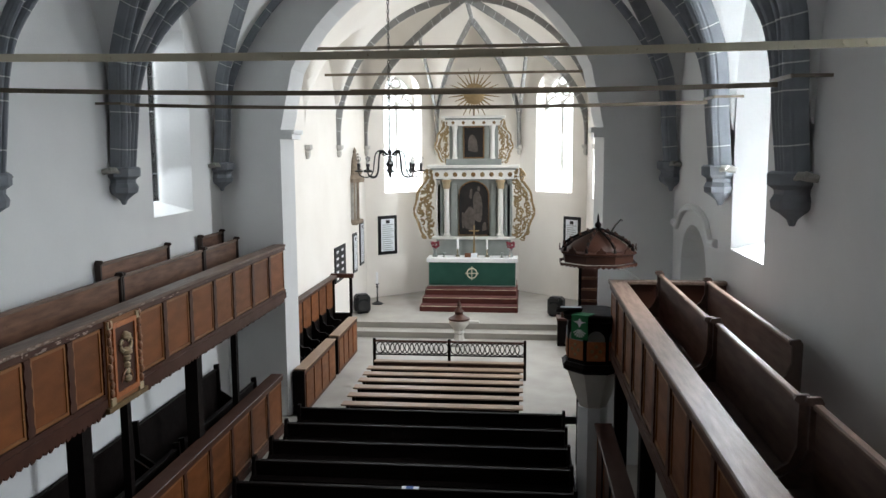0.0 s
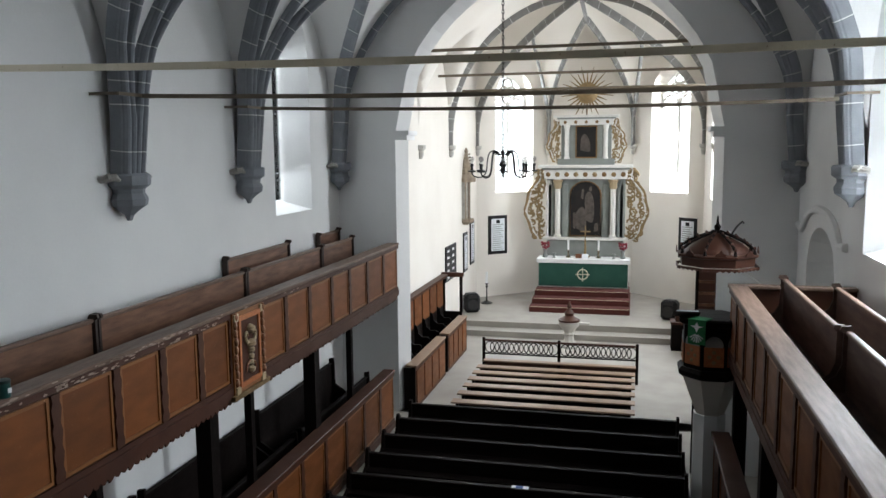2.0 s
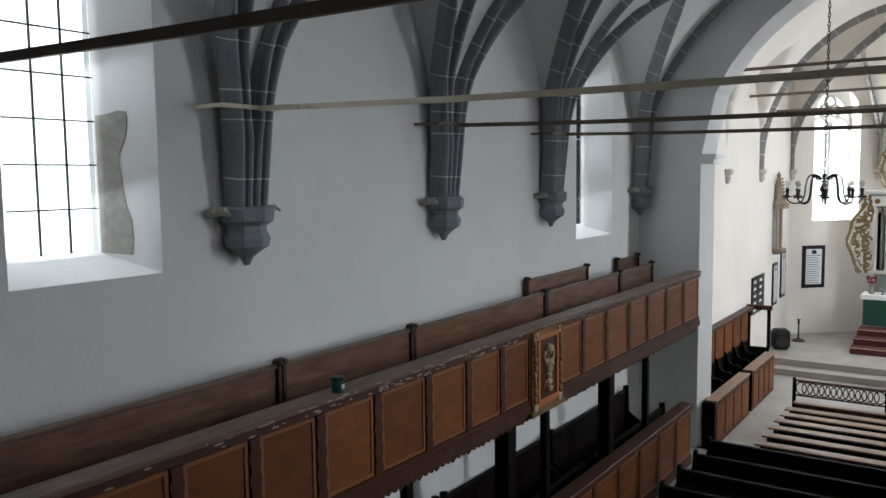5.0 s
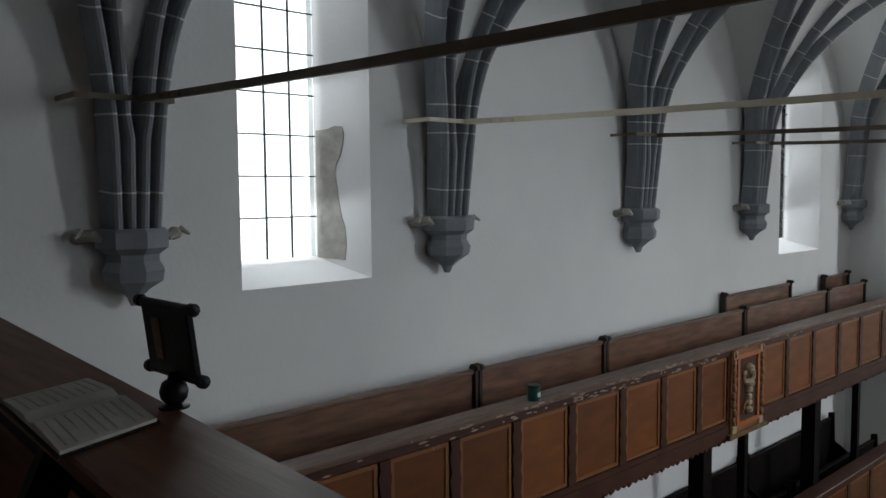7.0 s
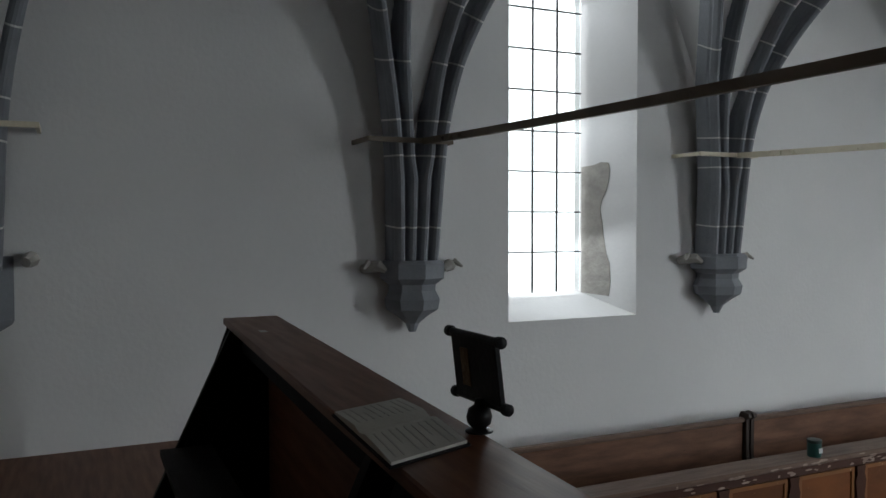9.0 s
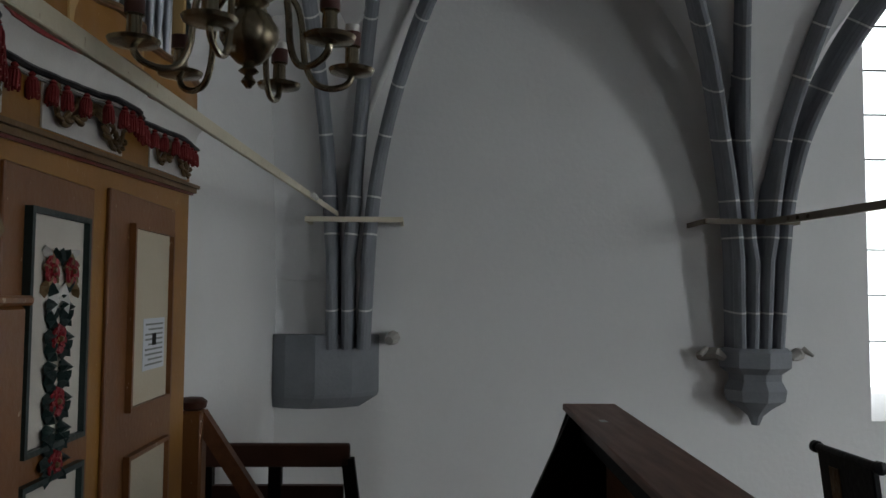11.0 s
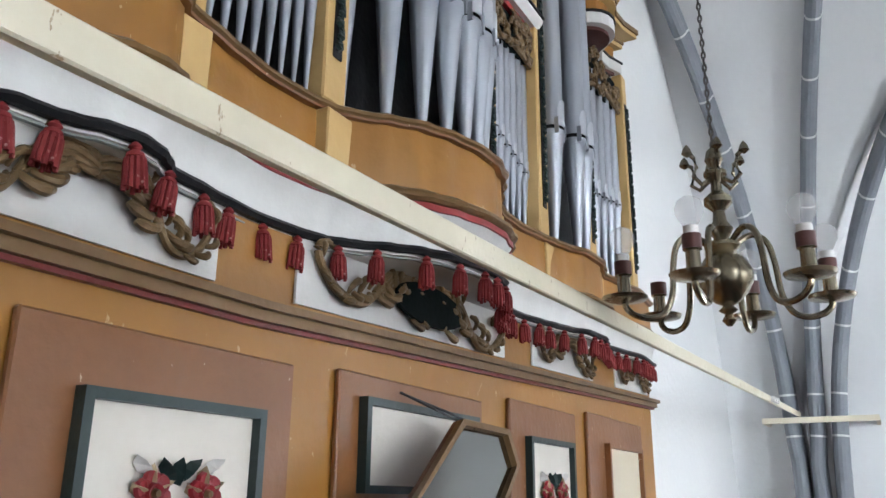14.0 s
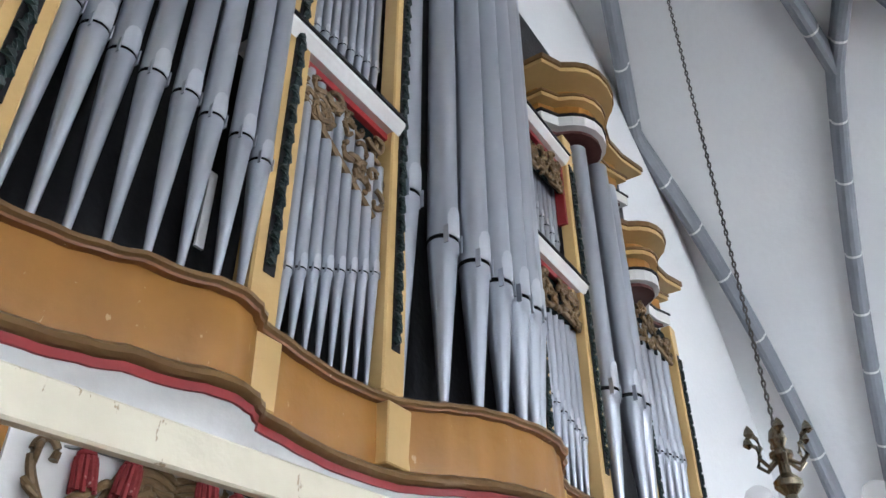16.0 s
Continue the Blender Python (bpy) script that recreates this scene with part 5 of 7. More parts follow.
def crown(outline, z, fascia):
    """A scalloped cornice plate with a curved ochre fascia and a white moulding below it."""
    bm = bmesh.new()
    prism(bm, outline, z, z + 0.02, flat_z)
    part("crown_plate", bm, PALEOCHRE, organ, "pale ochre scalloped cornice plate")
    cx = sum(p[0] for p in outline) / len(outline)
    bm = bmesh.new()
    prism(bm, [(cx + (x - cx) * 1.015, y + 0.008 if y > YW + 0.05 else y) for x, y in outline], z + 0.0205, z + 0.045, flat_z)
    part("crown_edge", bm, DARKGOLD, organ, "brown-gold cornice edge")
    for name, k, dy, z0, z1, mat in (("crown_step", 0.80, 0.05, z - fascia * 0.5, z - fascia * 0.5 + 0.02, PALEOCHRE), ("crown_step_edge", 0.815, 0.044, z - fascia * 0.5 + 0.0205, z - fascia * 0.5 + 0.032, DARKGOLD), ("crown_fascia", 0.72, 0.085, z - fascia, z - 0.0005, OCHRE), ("crown_moulding", 0.80, 0.06, z - fascia - 0.05, z - fascia - 0.0005, WHITE), ("crown_line", 0.82, 0.054, z - fascia - 0.0004, z - fascia + 0.010, BLACK), ("crown_bed", 0.72, 0.085, z - fascia - 0.065, z - fascia - 0.0505, MAROON)):
        bm = bmesh.new()
        prism(bm, [(cx + (x - cx) * k, max(y - dy, YW + 0.022)) for x, y in outline], z0, z1, flat_z)
        part(name, bm, mat, organ)


def scallop(xa, xb, y0, d):
    """Plan of a crown: corner, round lobe, hollow and a pointed ear."""
    w = xb - xa
    pts = [(xa, YW + 0.022), (xa, y0), (xa + 0.10 * w, y0 + 0.25 * d)]
    pts += [(xa + w * (0.32 - 0.20 * math.cos(a)), y0 + d * (0.30 + 0.70 * math.sin(a))) for a in (math.pi * k / 8 for k in range(1, 8))]
    pts += [(xa + 0.58 * w, y0 + 0.28 * d), (xa + 0.70 * w, y0 + 0.12 * d), (xa + 0.84 * w, y0 + 0.18 * d), (xa + w, y0 + 0.42 * d), (xb, y0 - 0.2 * d), (xb - 0.04 * w, YW + 0.022)]
    return pts


crown(scallop(-2.70, -3.36, -0.21, 0.13), 7.84, 0.15)
crown(scallop(-2.14, -3.04, -0.22, 0.16), 8.32, 0.17)


# white frieze panels with gilt acanthus carving
def leaf_finger(bm, x, z, ang, size):
    """A plump blunt leaf lobe lying in the front plane, curling at its tip."""
    pts = []
    for k in range(6):
        t = k / 5
        a = ang + 1.1 * t * (1 if math.cos(ang) > 0 else -1)
        pts.append((x + size * t * math.cos(a), OY + 0.016 + 0.012 * math.sin(2.6 * t), z + size * t * math.sin(a)))
    soft_tube(bm, pts, size * 0.17, 8, [0.55, 0.8, 0.95, 1.1, 1.15, 0.8])


def acanthus(x0, x1, z0):
    """Two mirrored leafy scrolls: a broad ridged arch, hanging lobes and a curled tail; every leaf is a piece of its own."""
    c, w = (x0 + x1) / 2, (x1 - x0) / 2 - 0.012
    k = math.sqrt(w / 0.41)
    bm = bmesh.new()
    tails = []
    for s in (-1, 1):
        at = lambda u, v: (c + s * u * w, OY + 0.018, z0 + v + lift(c))
        for off in (-0.011, 0.0, 0.011):
            soft_tube(bm, [at(-0.02, 0.028 + off), at(0.10, 0.038 + off), at(0.22, 0.040 + off), at(0.34, 0.028 + off), at(0.42, 0.006 + off * 0.8), at(0.50, -0.020 + off * 0.4)], 0.0078 * k, 8, [0.8, 1.1, 1.2, 1.2, 1.0, 0.7])
        tails.append([at(0.48, -0.016), at(0.58, -0.042), at(0.70, -0.047), at(0.82, -0.032), at(0.92, 0.004), at(0.93, 0.032), at(0.86, 0.044), at(0.80, 0.034), at(0.81, 0.020)])
    main = part("frieze_carving", bm, GOLD, organ, "old gilt acanthus carving", True)
    for pts in tails:
        bm = bmesh.new()
        soft_tube(bm, pts, 0.0095 * k, 8, [0.8, 1.0, 1.0, 0.95, 0.85, 0.8, 0.75, 0.7, 0.9])
        part("carved_curl", bm, GOLD, main, "", True)
    for s in (-1, 1):
        for u, v, an, size in ((0.36, 0.006, -2.5, 0.044), (0.42, -0.004, -2.1, 0.050), (0.48, -0.012, -1.8, 0.050), (0.54, -0.020, -1.4, 0.044), (0.60, -0.032, -1.1, 0.036), (0.68, -0.040, -1.5, 0.032), (0.76, -0.036, -1.0, 0.034), (0.84, -0.022, -0.6, 0.032), (0.54, -0.012, 1.2, 0.036), (0.62, -0.030, 1.0, 0.040), (0.70, -0.034, 1.3, 0.038), (0.90, 0.012, 0.4, 0.028), (0.14, 0.046, 1.9, 0.026), (0.26, 0.046, 1.3, 0.028), (0.36, 0.034, 0.7, 0.034), (0.16, 0.026, -1.9, 0.034), (0.24, 0.026, -1.5, 0.038), (0.31, 0.020, -1.9, 0.040)):
            bm = bmesh.new()
            leaf_finger(bm, c + s * u * w, z0 + v + lift(c), an if s > 0 else math.pi - an, size * (0.55 + 0.45 * k))
            part("carved_leaf", bm, GOLD, main, "", True)


for x0, x1 in ((-0.955, -0.50), (-1.98, -1.14), (-2.68, -2.165), (-3.36, -2.93), (-0.40, 0.08)):
    part("frieze_panel", lifted(x0, x1, OY + 0.001, OY + 0.006, 6.128, 6.242), WHITE, organ, "white painted frieze panel")
    acanthus(x0, x1, 6.192)
    if x1 - x0 > 0.6:
        c = (x0 + x1) / 2
        m = Matrix.Translation((c, OY + 0.024, 6.190 + lift(c))) @ Matrix.Rotation(radians(90), 4, "X")
        bm = bmesh.new()
        lathe(bm, [(0.005, -0.012), (0.145, -0.006), (0.145, 0.004), (0.005, 0.010)], 0, 0, 24, m, 0.30)
        cartouche = part("cartouche", bm, DEEPGREEN, organ, "blackish green oval cartouche", True)
        for k in range(15):
            a = 2 * math.pi * (k + 0.5) / 15 + 0.1 * math.sin(5 * k)
            bm = bmesh.new()
            leaf_finger(bm, c + 0.135 * math.cos(a), 6.190 + lift(c) + 0.040 * math.sin(a), a + 0.6 * math.sin(3 * k), 0.034 + 0.012 * math.sin(2.3 * k))
            part("rim_leaf", bm, GOLD, cartouche, "gilt leaf of the rim", True)

# red tassels under the cord
bm = bmesh.new()
lathe(bm, [(0.002, 0.004), (0.005, 0.0), (0.0065, -0.004), (0.004, -0.008), (0.008, -0.012), (0.0085, -0.017), (0.006, -0.020), (0.010, -0.025)], 0, 0, 10)
for k in range(12):
    a = 2 * math.pi * k / 12
    tube(bm, [(0.0075 * math.cos(a), 0.0075 * math.sin(a), -0.019), (0.0085 * math.cos(a), 0.0085 * math.sin(a), -0.028), (0.0095 * math.cos(a), 0.0095 * math.sin(a), -0.060 - 0.003 * (k % 3))], 0.0024, 5)
TASSEL = finish(bm, "tassel", PINK, True)
xt, k = OL - 0.1, 0
while xt > OR_ + 0.03:
    y = OY + bow(xt) + 0.010
    piece("tassel", TASSEL, Matrix.Translation((xt, y, 6.242 + lift(xt))) @ Matrix.Rotation(radians(7 * math.sin(k * 3.3)), 4, "Y") @ Matrix.Diagonal((1.4, 1.4, 0.92, 1)), organ)
    step = 0.086 if k % 4 else 0.060
    xt -= step
    k += 1


# doors of the lower case
def organ_door(x0, x1, z0, z1, insets, flower=None, label=""):
    door = part("door", bbox(x0, x1, OY + 0.001, OY + 0.014, z0, z1, None, 0.003), REDBROWN, organ, label or "red-brown painted door")
    for a, b, c, d, mat, rim in insets:
        part("inset", bbox(a, b, OY + 0.0145, OY + 0.018, c, d), mat, door, "pale painted inset")
        bm = bmesh.new()
        for u0, u1, w0, w1 in ((a - 0.014, b + 0.014, c - 0.014, c), (a - 0.014, b + 0.014, d, d + 0.014), (a - 0.014, a, c, d), (b, b + 0.014, c, d)):
            box(bm, u0, u1, OY + 0.0145, OY + 0.034, w0, w1)
        part("inset_frame", bm, rim, door)
    if flower:
        cx, hi, w, rows = flower
        y = OY + 0.020

        def leaf(x, z, ang, size, mat=GREEN, name="painted_leaf", label="dark green carved leaf"):
            bm = bmesh.new()
            e, f = Vector((math.cos(ang), 0, math.sin(ang))), Vector((-math.sin(ang), 0, math.cos(ang)))
            c = Vector((x, y, z))
            mid = [bm.verts.new(c + e * size * t + Vector((0, 0.010 + 0.008 * math.sin(3 * t), 0))) for t in (0, 0.35, 0.7, 1)]
            lf = [bm.verts.new(c + e * size * t + f * size * wd) for t, wd in ((0.08, 0.10), (0.4, 0.26), (0.75, 0.17))]
            rt = [bm.verts.new(c + e * size * t - f * size * wd) for t, wd in ((0.08, 0.10), (0.4, 0.26), (0.75, 0.17))]
            for a in (lf, rt):
                bm.faces.new((mid[0], mid[1], a[1], a[0]))
                bm.faces.new((mid[1], mid[2], a[2], a[1]))
                bm.faces.new((mid[2], mid[3], a[2]))
            bmesh.ops.recalc_face_normals(bm, faces=bm.faces[:])
            part(name, bm, mat, door, label)

        def rose(x, z, r):
            petals = []
            for k in range(6):
                a = k * math.pi / 3 + 0.3
                petals.append(bmesh.new())
                lathe(petals[-1], [(0.001, -0.001), (r * 0.48, 0.008), (r * 0.40, 0.014), (r * 0.12, 0.011)], 0, 0, 10, Matrix.Translation((x + r * 0.55 * math.cos(a), y, z + r * 0.55 * math.sin(a))) @ Matrix.Rotation(radians(-90), 4, "X"))
            bm = bmesh.new()
            lathe(bm, [(r * 0.55, 0.008), (r * 0.42, 0.018), (r * 0.2, 0.012)], 0, 0, 12, Matrix.Translation((x, y, z)) @ Matrix.Rotation(radians(-90), 4, "X"))
            part("painted_rose", bm, FLOWERRED, door, "red carved rose", True)
            for bm in petals:
                part("rose_petal", bm, FLOWERRED, door, "", True)
            bm = bmesh.new()
            lathe(bm, [(r * 0.22, 0.014), (r * 0.15, 0.021), (0.001, 0.022)], 0, 0, 10, Matrix.Translation((x, y, z)) @ Matrix.Rotation(radians(-90), 4, "X"))
            part("rose_heart", bm, GOLD, door, "gilt flower heart", True)

        for s in (-1, 1):
            for an in (0.3, 1.5, 2.7, 3.9, 5.1):
                leaf(cx + s * 0.29 * w, hi - 0.26 * w, an, 0.24 * w, CARVEDPALE, "painted_leaf", "old gilt leaf behind a rose")
            rose(cx + s * 0.29 * w, hi - 0.26 * w, 0.19 * w)
            leaf(cx + s * 0.04 * w, hi - 0.16 * w, math.pi / 2 - s * 0.75, 0.26 * w)
            leaf(cx + s * 0.30 * w, hi - 0.10 * w, math.pi / 2 - s * 0.95, 0.24 * w, WHITE, "painted_petal", "pale grey carved petal")
            leaf(cx + s * 0.10 * w, hi - 0.42 * w, -math.pi / 2 + s * 0.25, 0.42 * w, WHITE, "painted_ribbon", "white carved ribbon")
            leaf(cx + s * 0.40 * w, hi - 0.40 * w, -math.pi / 2 + s * 0.4, 0.24 * w, GOLD, "painted_leaf", "brown carved leaf")
        leaf(cx, hi - 0.2 * w, math.pi / 2, 0.24 * w)
        z = hi - 0.62 * w
        for k in range(rows):
            if k % 2:
                rose(cx + 0.03 * w, z - 0.12 * w, 0.20 * w)
            for s in (-1, 1):
                leaf(cx + s * 0.06 * w, z, math.pi / 2 - s * 0.9, 0.40 * w)
                leaf(cx + s * 0.05 * w, z - 0.06 * w, -s * 0.15 + (math.pi if s < 0 else 0), 0.38 * w)
                leaf(cx + s * 0.05 * w, z - 0.12 * w, -math.pi / 2 + s * 0.8, 0.36 * w)
            z -= 0.40 * w
    return door


organ_door(-0.575, -0.15, LOFT + 0.1, 6.02, [(-0.50, -0.22, 5.35, 5.93, CREAMINSET, GREEN)])
organ_door(-1.14, -0.655, LOFT + 0.1, 6.03, [(-1.045, -0.755, 5.35, 5.935, CREAMINSET, GREEN)], (-0.905, 5.868, 0.155, 4))
organ_door(-1.83, -1.265, 5.775, 6.042, [(-1.765, -1.34, 5.845, 5.985, CREAMINSET, GREEN)])
organ_door(-2.47, -1.99, LOFT + 0.1, 6.068, [(-2.395, -2.095, 5.42, 5.965, CREAMINSET, GREEN), (-2.395, -2.095, LOFT + 0.25, 5.33, CREAMINSET, GREEN)], (-2.25, 5.885, 0.19, 6))
organ_door(-3.20, -2.585, LOFT + 0.1, 6.088, [(-3.125, -2.755, 5.43, 5.985, INSET, REDBROWN), (-3.125, -2.755, LOFT + 0.25, 5.27, INSET, REDBROWN)])
notice = thing("paper_notice", (-3.05, OY + 0.019, 5.53), "printed white paper notice pinned to the organ door", "notice")
part("sheet", bbox(-3.09, -2.875, OY + 0.0185, OY + 0.0195, 5.53, 5.70), PAPERWHITE, notice)
bm = bmesh.new()
for k in range(9):
    box(bm, -3.07, -2.895 - 0.03 * (k % 3 == 1), OY + 0.0197, OY + 0.0202, 5.545 + 0.0165 * k, 5.551 + 0.0165 * k)
part("print_lines", bm, GREYPAINT, notice, "grey lines of unreadable print")
part("picture", bbox(-3.0, -2.96, OY + 0.0204, OY + 0.0208, 5.61, 5.65), DARKWOOD, notice)

# console and tilted mirror
console = thing("organ_console", (-1.1, 0.0, LOFT), "red-brown painted wooden organ console cabinet", "console")
part("body", bbox(-1.475, -0.80, -0.205, 0.10, LOFT, 5.76, None, 0.006), REDBROWN, console)
part("top_board", bbox(-1.482, -0.79, -0.205, 0.108, 5.76, 5.775, None, 0.004), REDBROWN, console)
part("metal_strip", bbox(-1.18, -1.155, 0.1005, 0.112, 5.0, 5.772), GREYPAINT, console, "grey metal strip")
part("hinge", bbox(-1.14, -1.12, 0.1005, 0.108, 5.745, 5.768), GOLD, console)
M = Matrix.Translation((-1.52, -0.07, 5.87)) @ Matrix.Rotation(radians(14), 4, "X")
outline = [(0.33, -0.10), (0.02, 0.10), (-0.19, 0.095), (-0.20, 0.02), (-0.05, -0.085)]
mirror = thing("tilted_mirror", (-1.52, -0.07, 5.776), "tilted player's mirror in a gilt wooden frame", "mirror")
bm = bmesh.new()
prism(bm, outline, -0.012, -0.003, lambda u, v, d: M @ Vector((u, d, v)))
part("backing", bm, DESK, mirror)
bm = bmesh.new()
prism(bm, [(u * 0.9, v * 0.86) for u, v in outline], -0.002, 0.0, lambda u, v, d: M @ Vector((u, d, v)))
part("mirror_glass", bm, MIRROR, mirror)
bm = bmesh.new()
for a, b in zip(outline, outline[1:] + outline[:1]):
    ia, ib = (a[0] * 0.91, a[1] * 0.87), (b[0] * 0.91, b[1] * 0.87)
    prism(bm, [a, b, ib, ia], -0.002, 0.012, lambda u, v, d: M @ Vector((u, d, v)))
part("mirror_frame", bm, DARKGOLD, mirror)
for xw in (-1.55, -1.60):
    bm = bmesh.new()
    tube(bm, [(xw, -0.085, 5.955), (xw + 0.06, -0.14, 5.988), (-1.46 + 0.004 * (xw < -1.56), OY + 0.02, 6.02)], 0.0025, 5)
    part("hanging_wire", bm, IRON, mirror)
bm = bmesh.new()
tube(bm, [(-1.46, -0.11, 5.776), (-1.48, -0.085, 5.80)], 0.008, 6)
part("foot_peg", bm, IRON, mirror)


# ---- chandeliers ----
def chandelier(name, cx, cy, zc, k, arms, turn, mats, label, bulbs, top, ball=0.040, tall=1.0, slim=1.0):
    """zc: height of the ball; k: size factor."""
    metal = mats[0]
    ob = thing(name, (cx, cy, zc), label, "chandelier")
    bm = bmesh.new()
    prof = [(0.004, -0.085), (0.012, -0.075), (0.006, -0.065), (0.016, -0.058), (0.008, -0.05), (0.020, -0.044), (0.034, -0.030), (ball, -0.008), (ball, 0.010), (0.033, 0.032), (0.018, 0.042), (0.030, 0.052), (0.030, 0.058), (0.012, 0.068), (0.022, 0.085), (0.012, 0.10), (0.010, 0.118), (0.024, 0.132), (0.024, 0.142), (0.010, 0.155), (0.009, 0.175), (0.020, 0.185), (0.020, 0.192), (0.008, 0.20), (0.016, 0.215), (0.012, 0.232), (0.004, 0.24)]
    lathe(bm, [(r * k * min(1, slim), zc + z * k * tall) for r, z in prof], cx, cy, 20)
    part("stem", bm, metal, ob, "", True)
    for i in range(arms):
        a = turn + 2 * math.pi * i / arms
        e = Vector((math.cos(a), math.sin(a), 0))
        c = Vector((cx, cy, zc))
        pts = []
        for r, z in ((0.02, 0.055), (0.05, 0.075), (0.075, 0.06), (0.085, 0.02), (0.09, -0.03), (0.105, -0.062), (0.130, -0.070), (0.155, -0.064), (0.168, -0.052), (0.17, -0.040)):
            pts.append(c + e * (r * k) + Vector((0, 0, z * k)))
        bm = bmesh.new()
        soft_tube(bm, [tuple(p) for p in pts], 0.0055 * k * slim, 8, [1.0] * len(pts))
        arm = part("arm", bm, metal, ob, "", True)
        q = c + e * (0.17 * k) - Vector((0, 0, 0.033 * k))
        bm = bmesh.new()
        lathe(bm, [(0.006 * k, q.z - 0.012 * k * slim), (0.036 * k * slim, q.z - 0.006 * k), (0.039 * k * slim, q.z), (0.012 * k * slim, q.z + 0.003 * k), (0.011 * k * slim, q.z + 0.035 * k * slim), (0.015 * k * slim, q.z + 0.038 * k * slim)], q.x, q.y, 16)
        part("drip_pan", bm, metal, arm, "", True)
        bm = bmesh.new()
        lathe(bm, [(0.015 * k * slim, q.z + 0.0385 * k * slim), (0.015 * k * slim, q.z + 0.062 * k * slim)], q.x, q.y, 12)
        part("socket", bm, mats[1], arm, "", True)
        if i in bulbs:
            bm = bmesh.new()
            lathe(bm, [(0.012 * k * slim, q.z + 0.0625 * k * slim), (0.012 * k * slim, q.z + 0.075 * k * slim)], q.x, q.y, 12)
            part("bulb_base", bm, WHITE, arm, "white bulb base", True)
            bm = bmesh.new()
            lathe(bm, [(0.010 * k * slim, q.z + 0.0755 * k * slim), (0.014 * k * slim, q.z + 0.082 * k * slim), (0.0215 * k * slim, q.z + 0.096 * k * slim), (0.0225 * k * slim, q.z + 0.106 * k * slim), (0.018 * k * slim, q.z + 0.118 * k * slim), (0.008 * k * slim, q.z + 0.1245 * k * slim)], q.x, q.y, 16)
            g = part("bulb", bm, BULBGLASS, arm, "clear glass bulb", True)
            g.visible_shadow = False
    for i in range(6):
        a = turn + 0.4 + 2 * math.pi * i / 6
        e = Vector((math.cos(a), math.sin(a), 0))
        c = Vector((cx, cy, zc))
        bm = bmesh.new()
        pts = [c + e * (r * k) + Vector((0, 0, z * k * tall)) for r, z in ((0.012, 0.178), (0.03, 0.165), (0.045, 0.178), (0.038, 0.196), (0.042, 0.213), (0.055, 0.222))]
        tube(bm, pts, 0.004 * k, 6)
        lathe(bm, [(0.001, -0.01 * k), (0.010 * k, -0.003 * k), (0.007 * k, 0.006 * k), (0.001, 0.014 * k)], 0, 0, 6, Matrix.Translation(pts[-1]))
        part("leaf_spray", bm, metal, ob, "", True)
    bm = bmesh.new()
    z, n = zc + 0.238 * k * tall, 0
    link, wide, wire = (0.013, 0.0030, 0.0019) if k < 2 else (0.07, 0.018, 0.008)
    while z < top:
        e = Vector((wide, 0, 0)) if n % 2 else Vector((0, wide, 0))
        p = Vector((cx, cy, z))
        ring = [p + e * math.cos(t) * 1.0 + Vector((0, 0, link * 0.62 * math.sin(t) + link / 2)) for t in (2 * math.pi * j / 8 for j in range(9))]
        tube(bm, ring, wire, 4)
        z += link
        n += 1
    part("chain", bm, CHAIN, ob, "thin twisted iron chain")
    return ob


chandelier("brass_chandelier", -1.497, 0.418, 6.187, 1.0, 6, radians(54), [BRASS, MAROON], "aged brass chandelier with clear bulbs before the organ", {0, 1, 2, 4, 5}, 9.98, 0.046)
chandelier("iron_chandelier", -2.45, 15.0, 5.40, 3.15, 8, 0.2, [IRON, IRON], "black iron chandelier with clear bulbs hanging in the nave", set(range(8)), 9.9, 0.034, 0.30, 0.62)


# ---- chancel: altar ----
def at_altar(u, v, d):
    return Vector((XA + u, YA - d, v))


XA, YA = -1.91, 29.75  # axis and back of the retable
steps = thing("altar_steps", (XA, 27.8, 0.35), "three altar steps under red patterned carpet", "steps")
for k in range(3):
    part("step", bbox(XA - 1.62 + 0.03 * k, XA + 1.60 - 0.03 * k, 26.95 + 0.5 * k, 30.2, 0.35 + 0.19 * k, 0.35 + 0.19 * (k + 1), None, 0.012), CARPET, steps)
    part("step_edge", bbox(XA - 1.60 + 0.03 * k, XA + 1.58 - 0.03 * k, 26.945 + 0.5 * k, 26.952 + 0.5 * k, 0.35 + 0.19 * (k + 1) - 0.022, 0.35 + 0.19 * (k + 1) - 0.008), CREAM, steps, "pale carpet border")
table = thing("altar_table", (XA, 28.95, 0.92), "altar table with white linen and green frontal", "altar")
part("block", bbox(XA - 1.52, XA + 1.52, 28.62, 29.4, 0.92, 1.86), WHITE, table)
part("linen", bbox(XA - 1.57, XA + 1.57, 28.56, 29.42, 1.86, 1.90, None, 0.01), LINEN, table, "white altar linen")
part("linen_drop", bbox(XA - 1.575, XA + 1.575, 28.55, 28.565, 1.76, 1.865), LINEN, table)
part("frontal", bbox(XA - 1.50, XA + 1.50, 28.585, 28.605, 0.96, 1.80), GREENCLOTH, table, "dark green altar cloth")
bm = bmesh.new()
ringpts = [(XA + 0.17 * math.cos(a), 28.575, 1.38 + 0.17 * math.sin(a)) for a in (2 * math.pi * k / 24 for k in range(25))]
tube(bm, ringpts, 0.022, 6)
box(bm, XA - 0.24, XA + 0.24, 28.57, 28.584, 1.365, 1.395)
box(bm, XA - 0.015, XA + 0.015, 28.565, 28.569, 1.14, 1.62)
part("cross_emblem", bm, CREAM, table, "pale ring cross emblem")

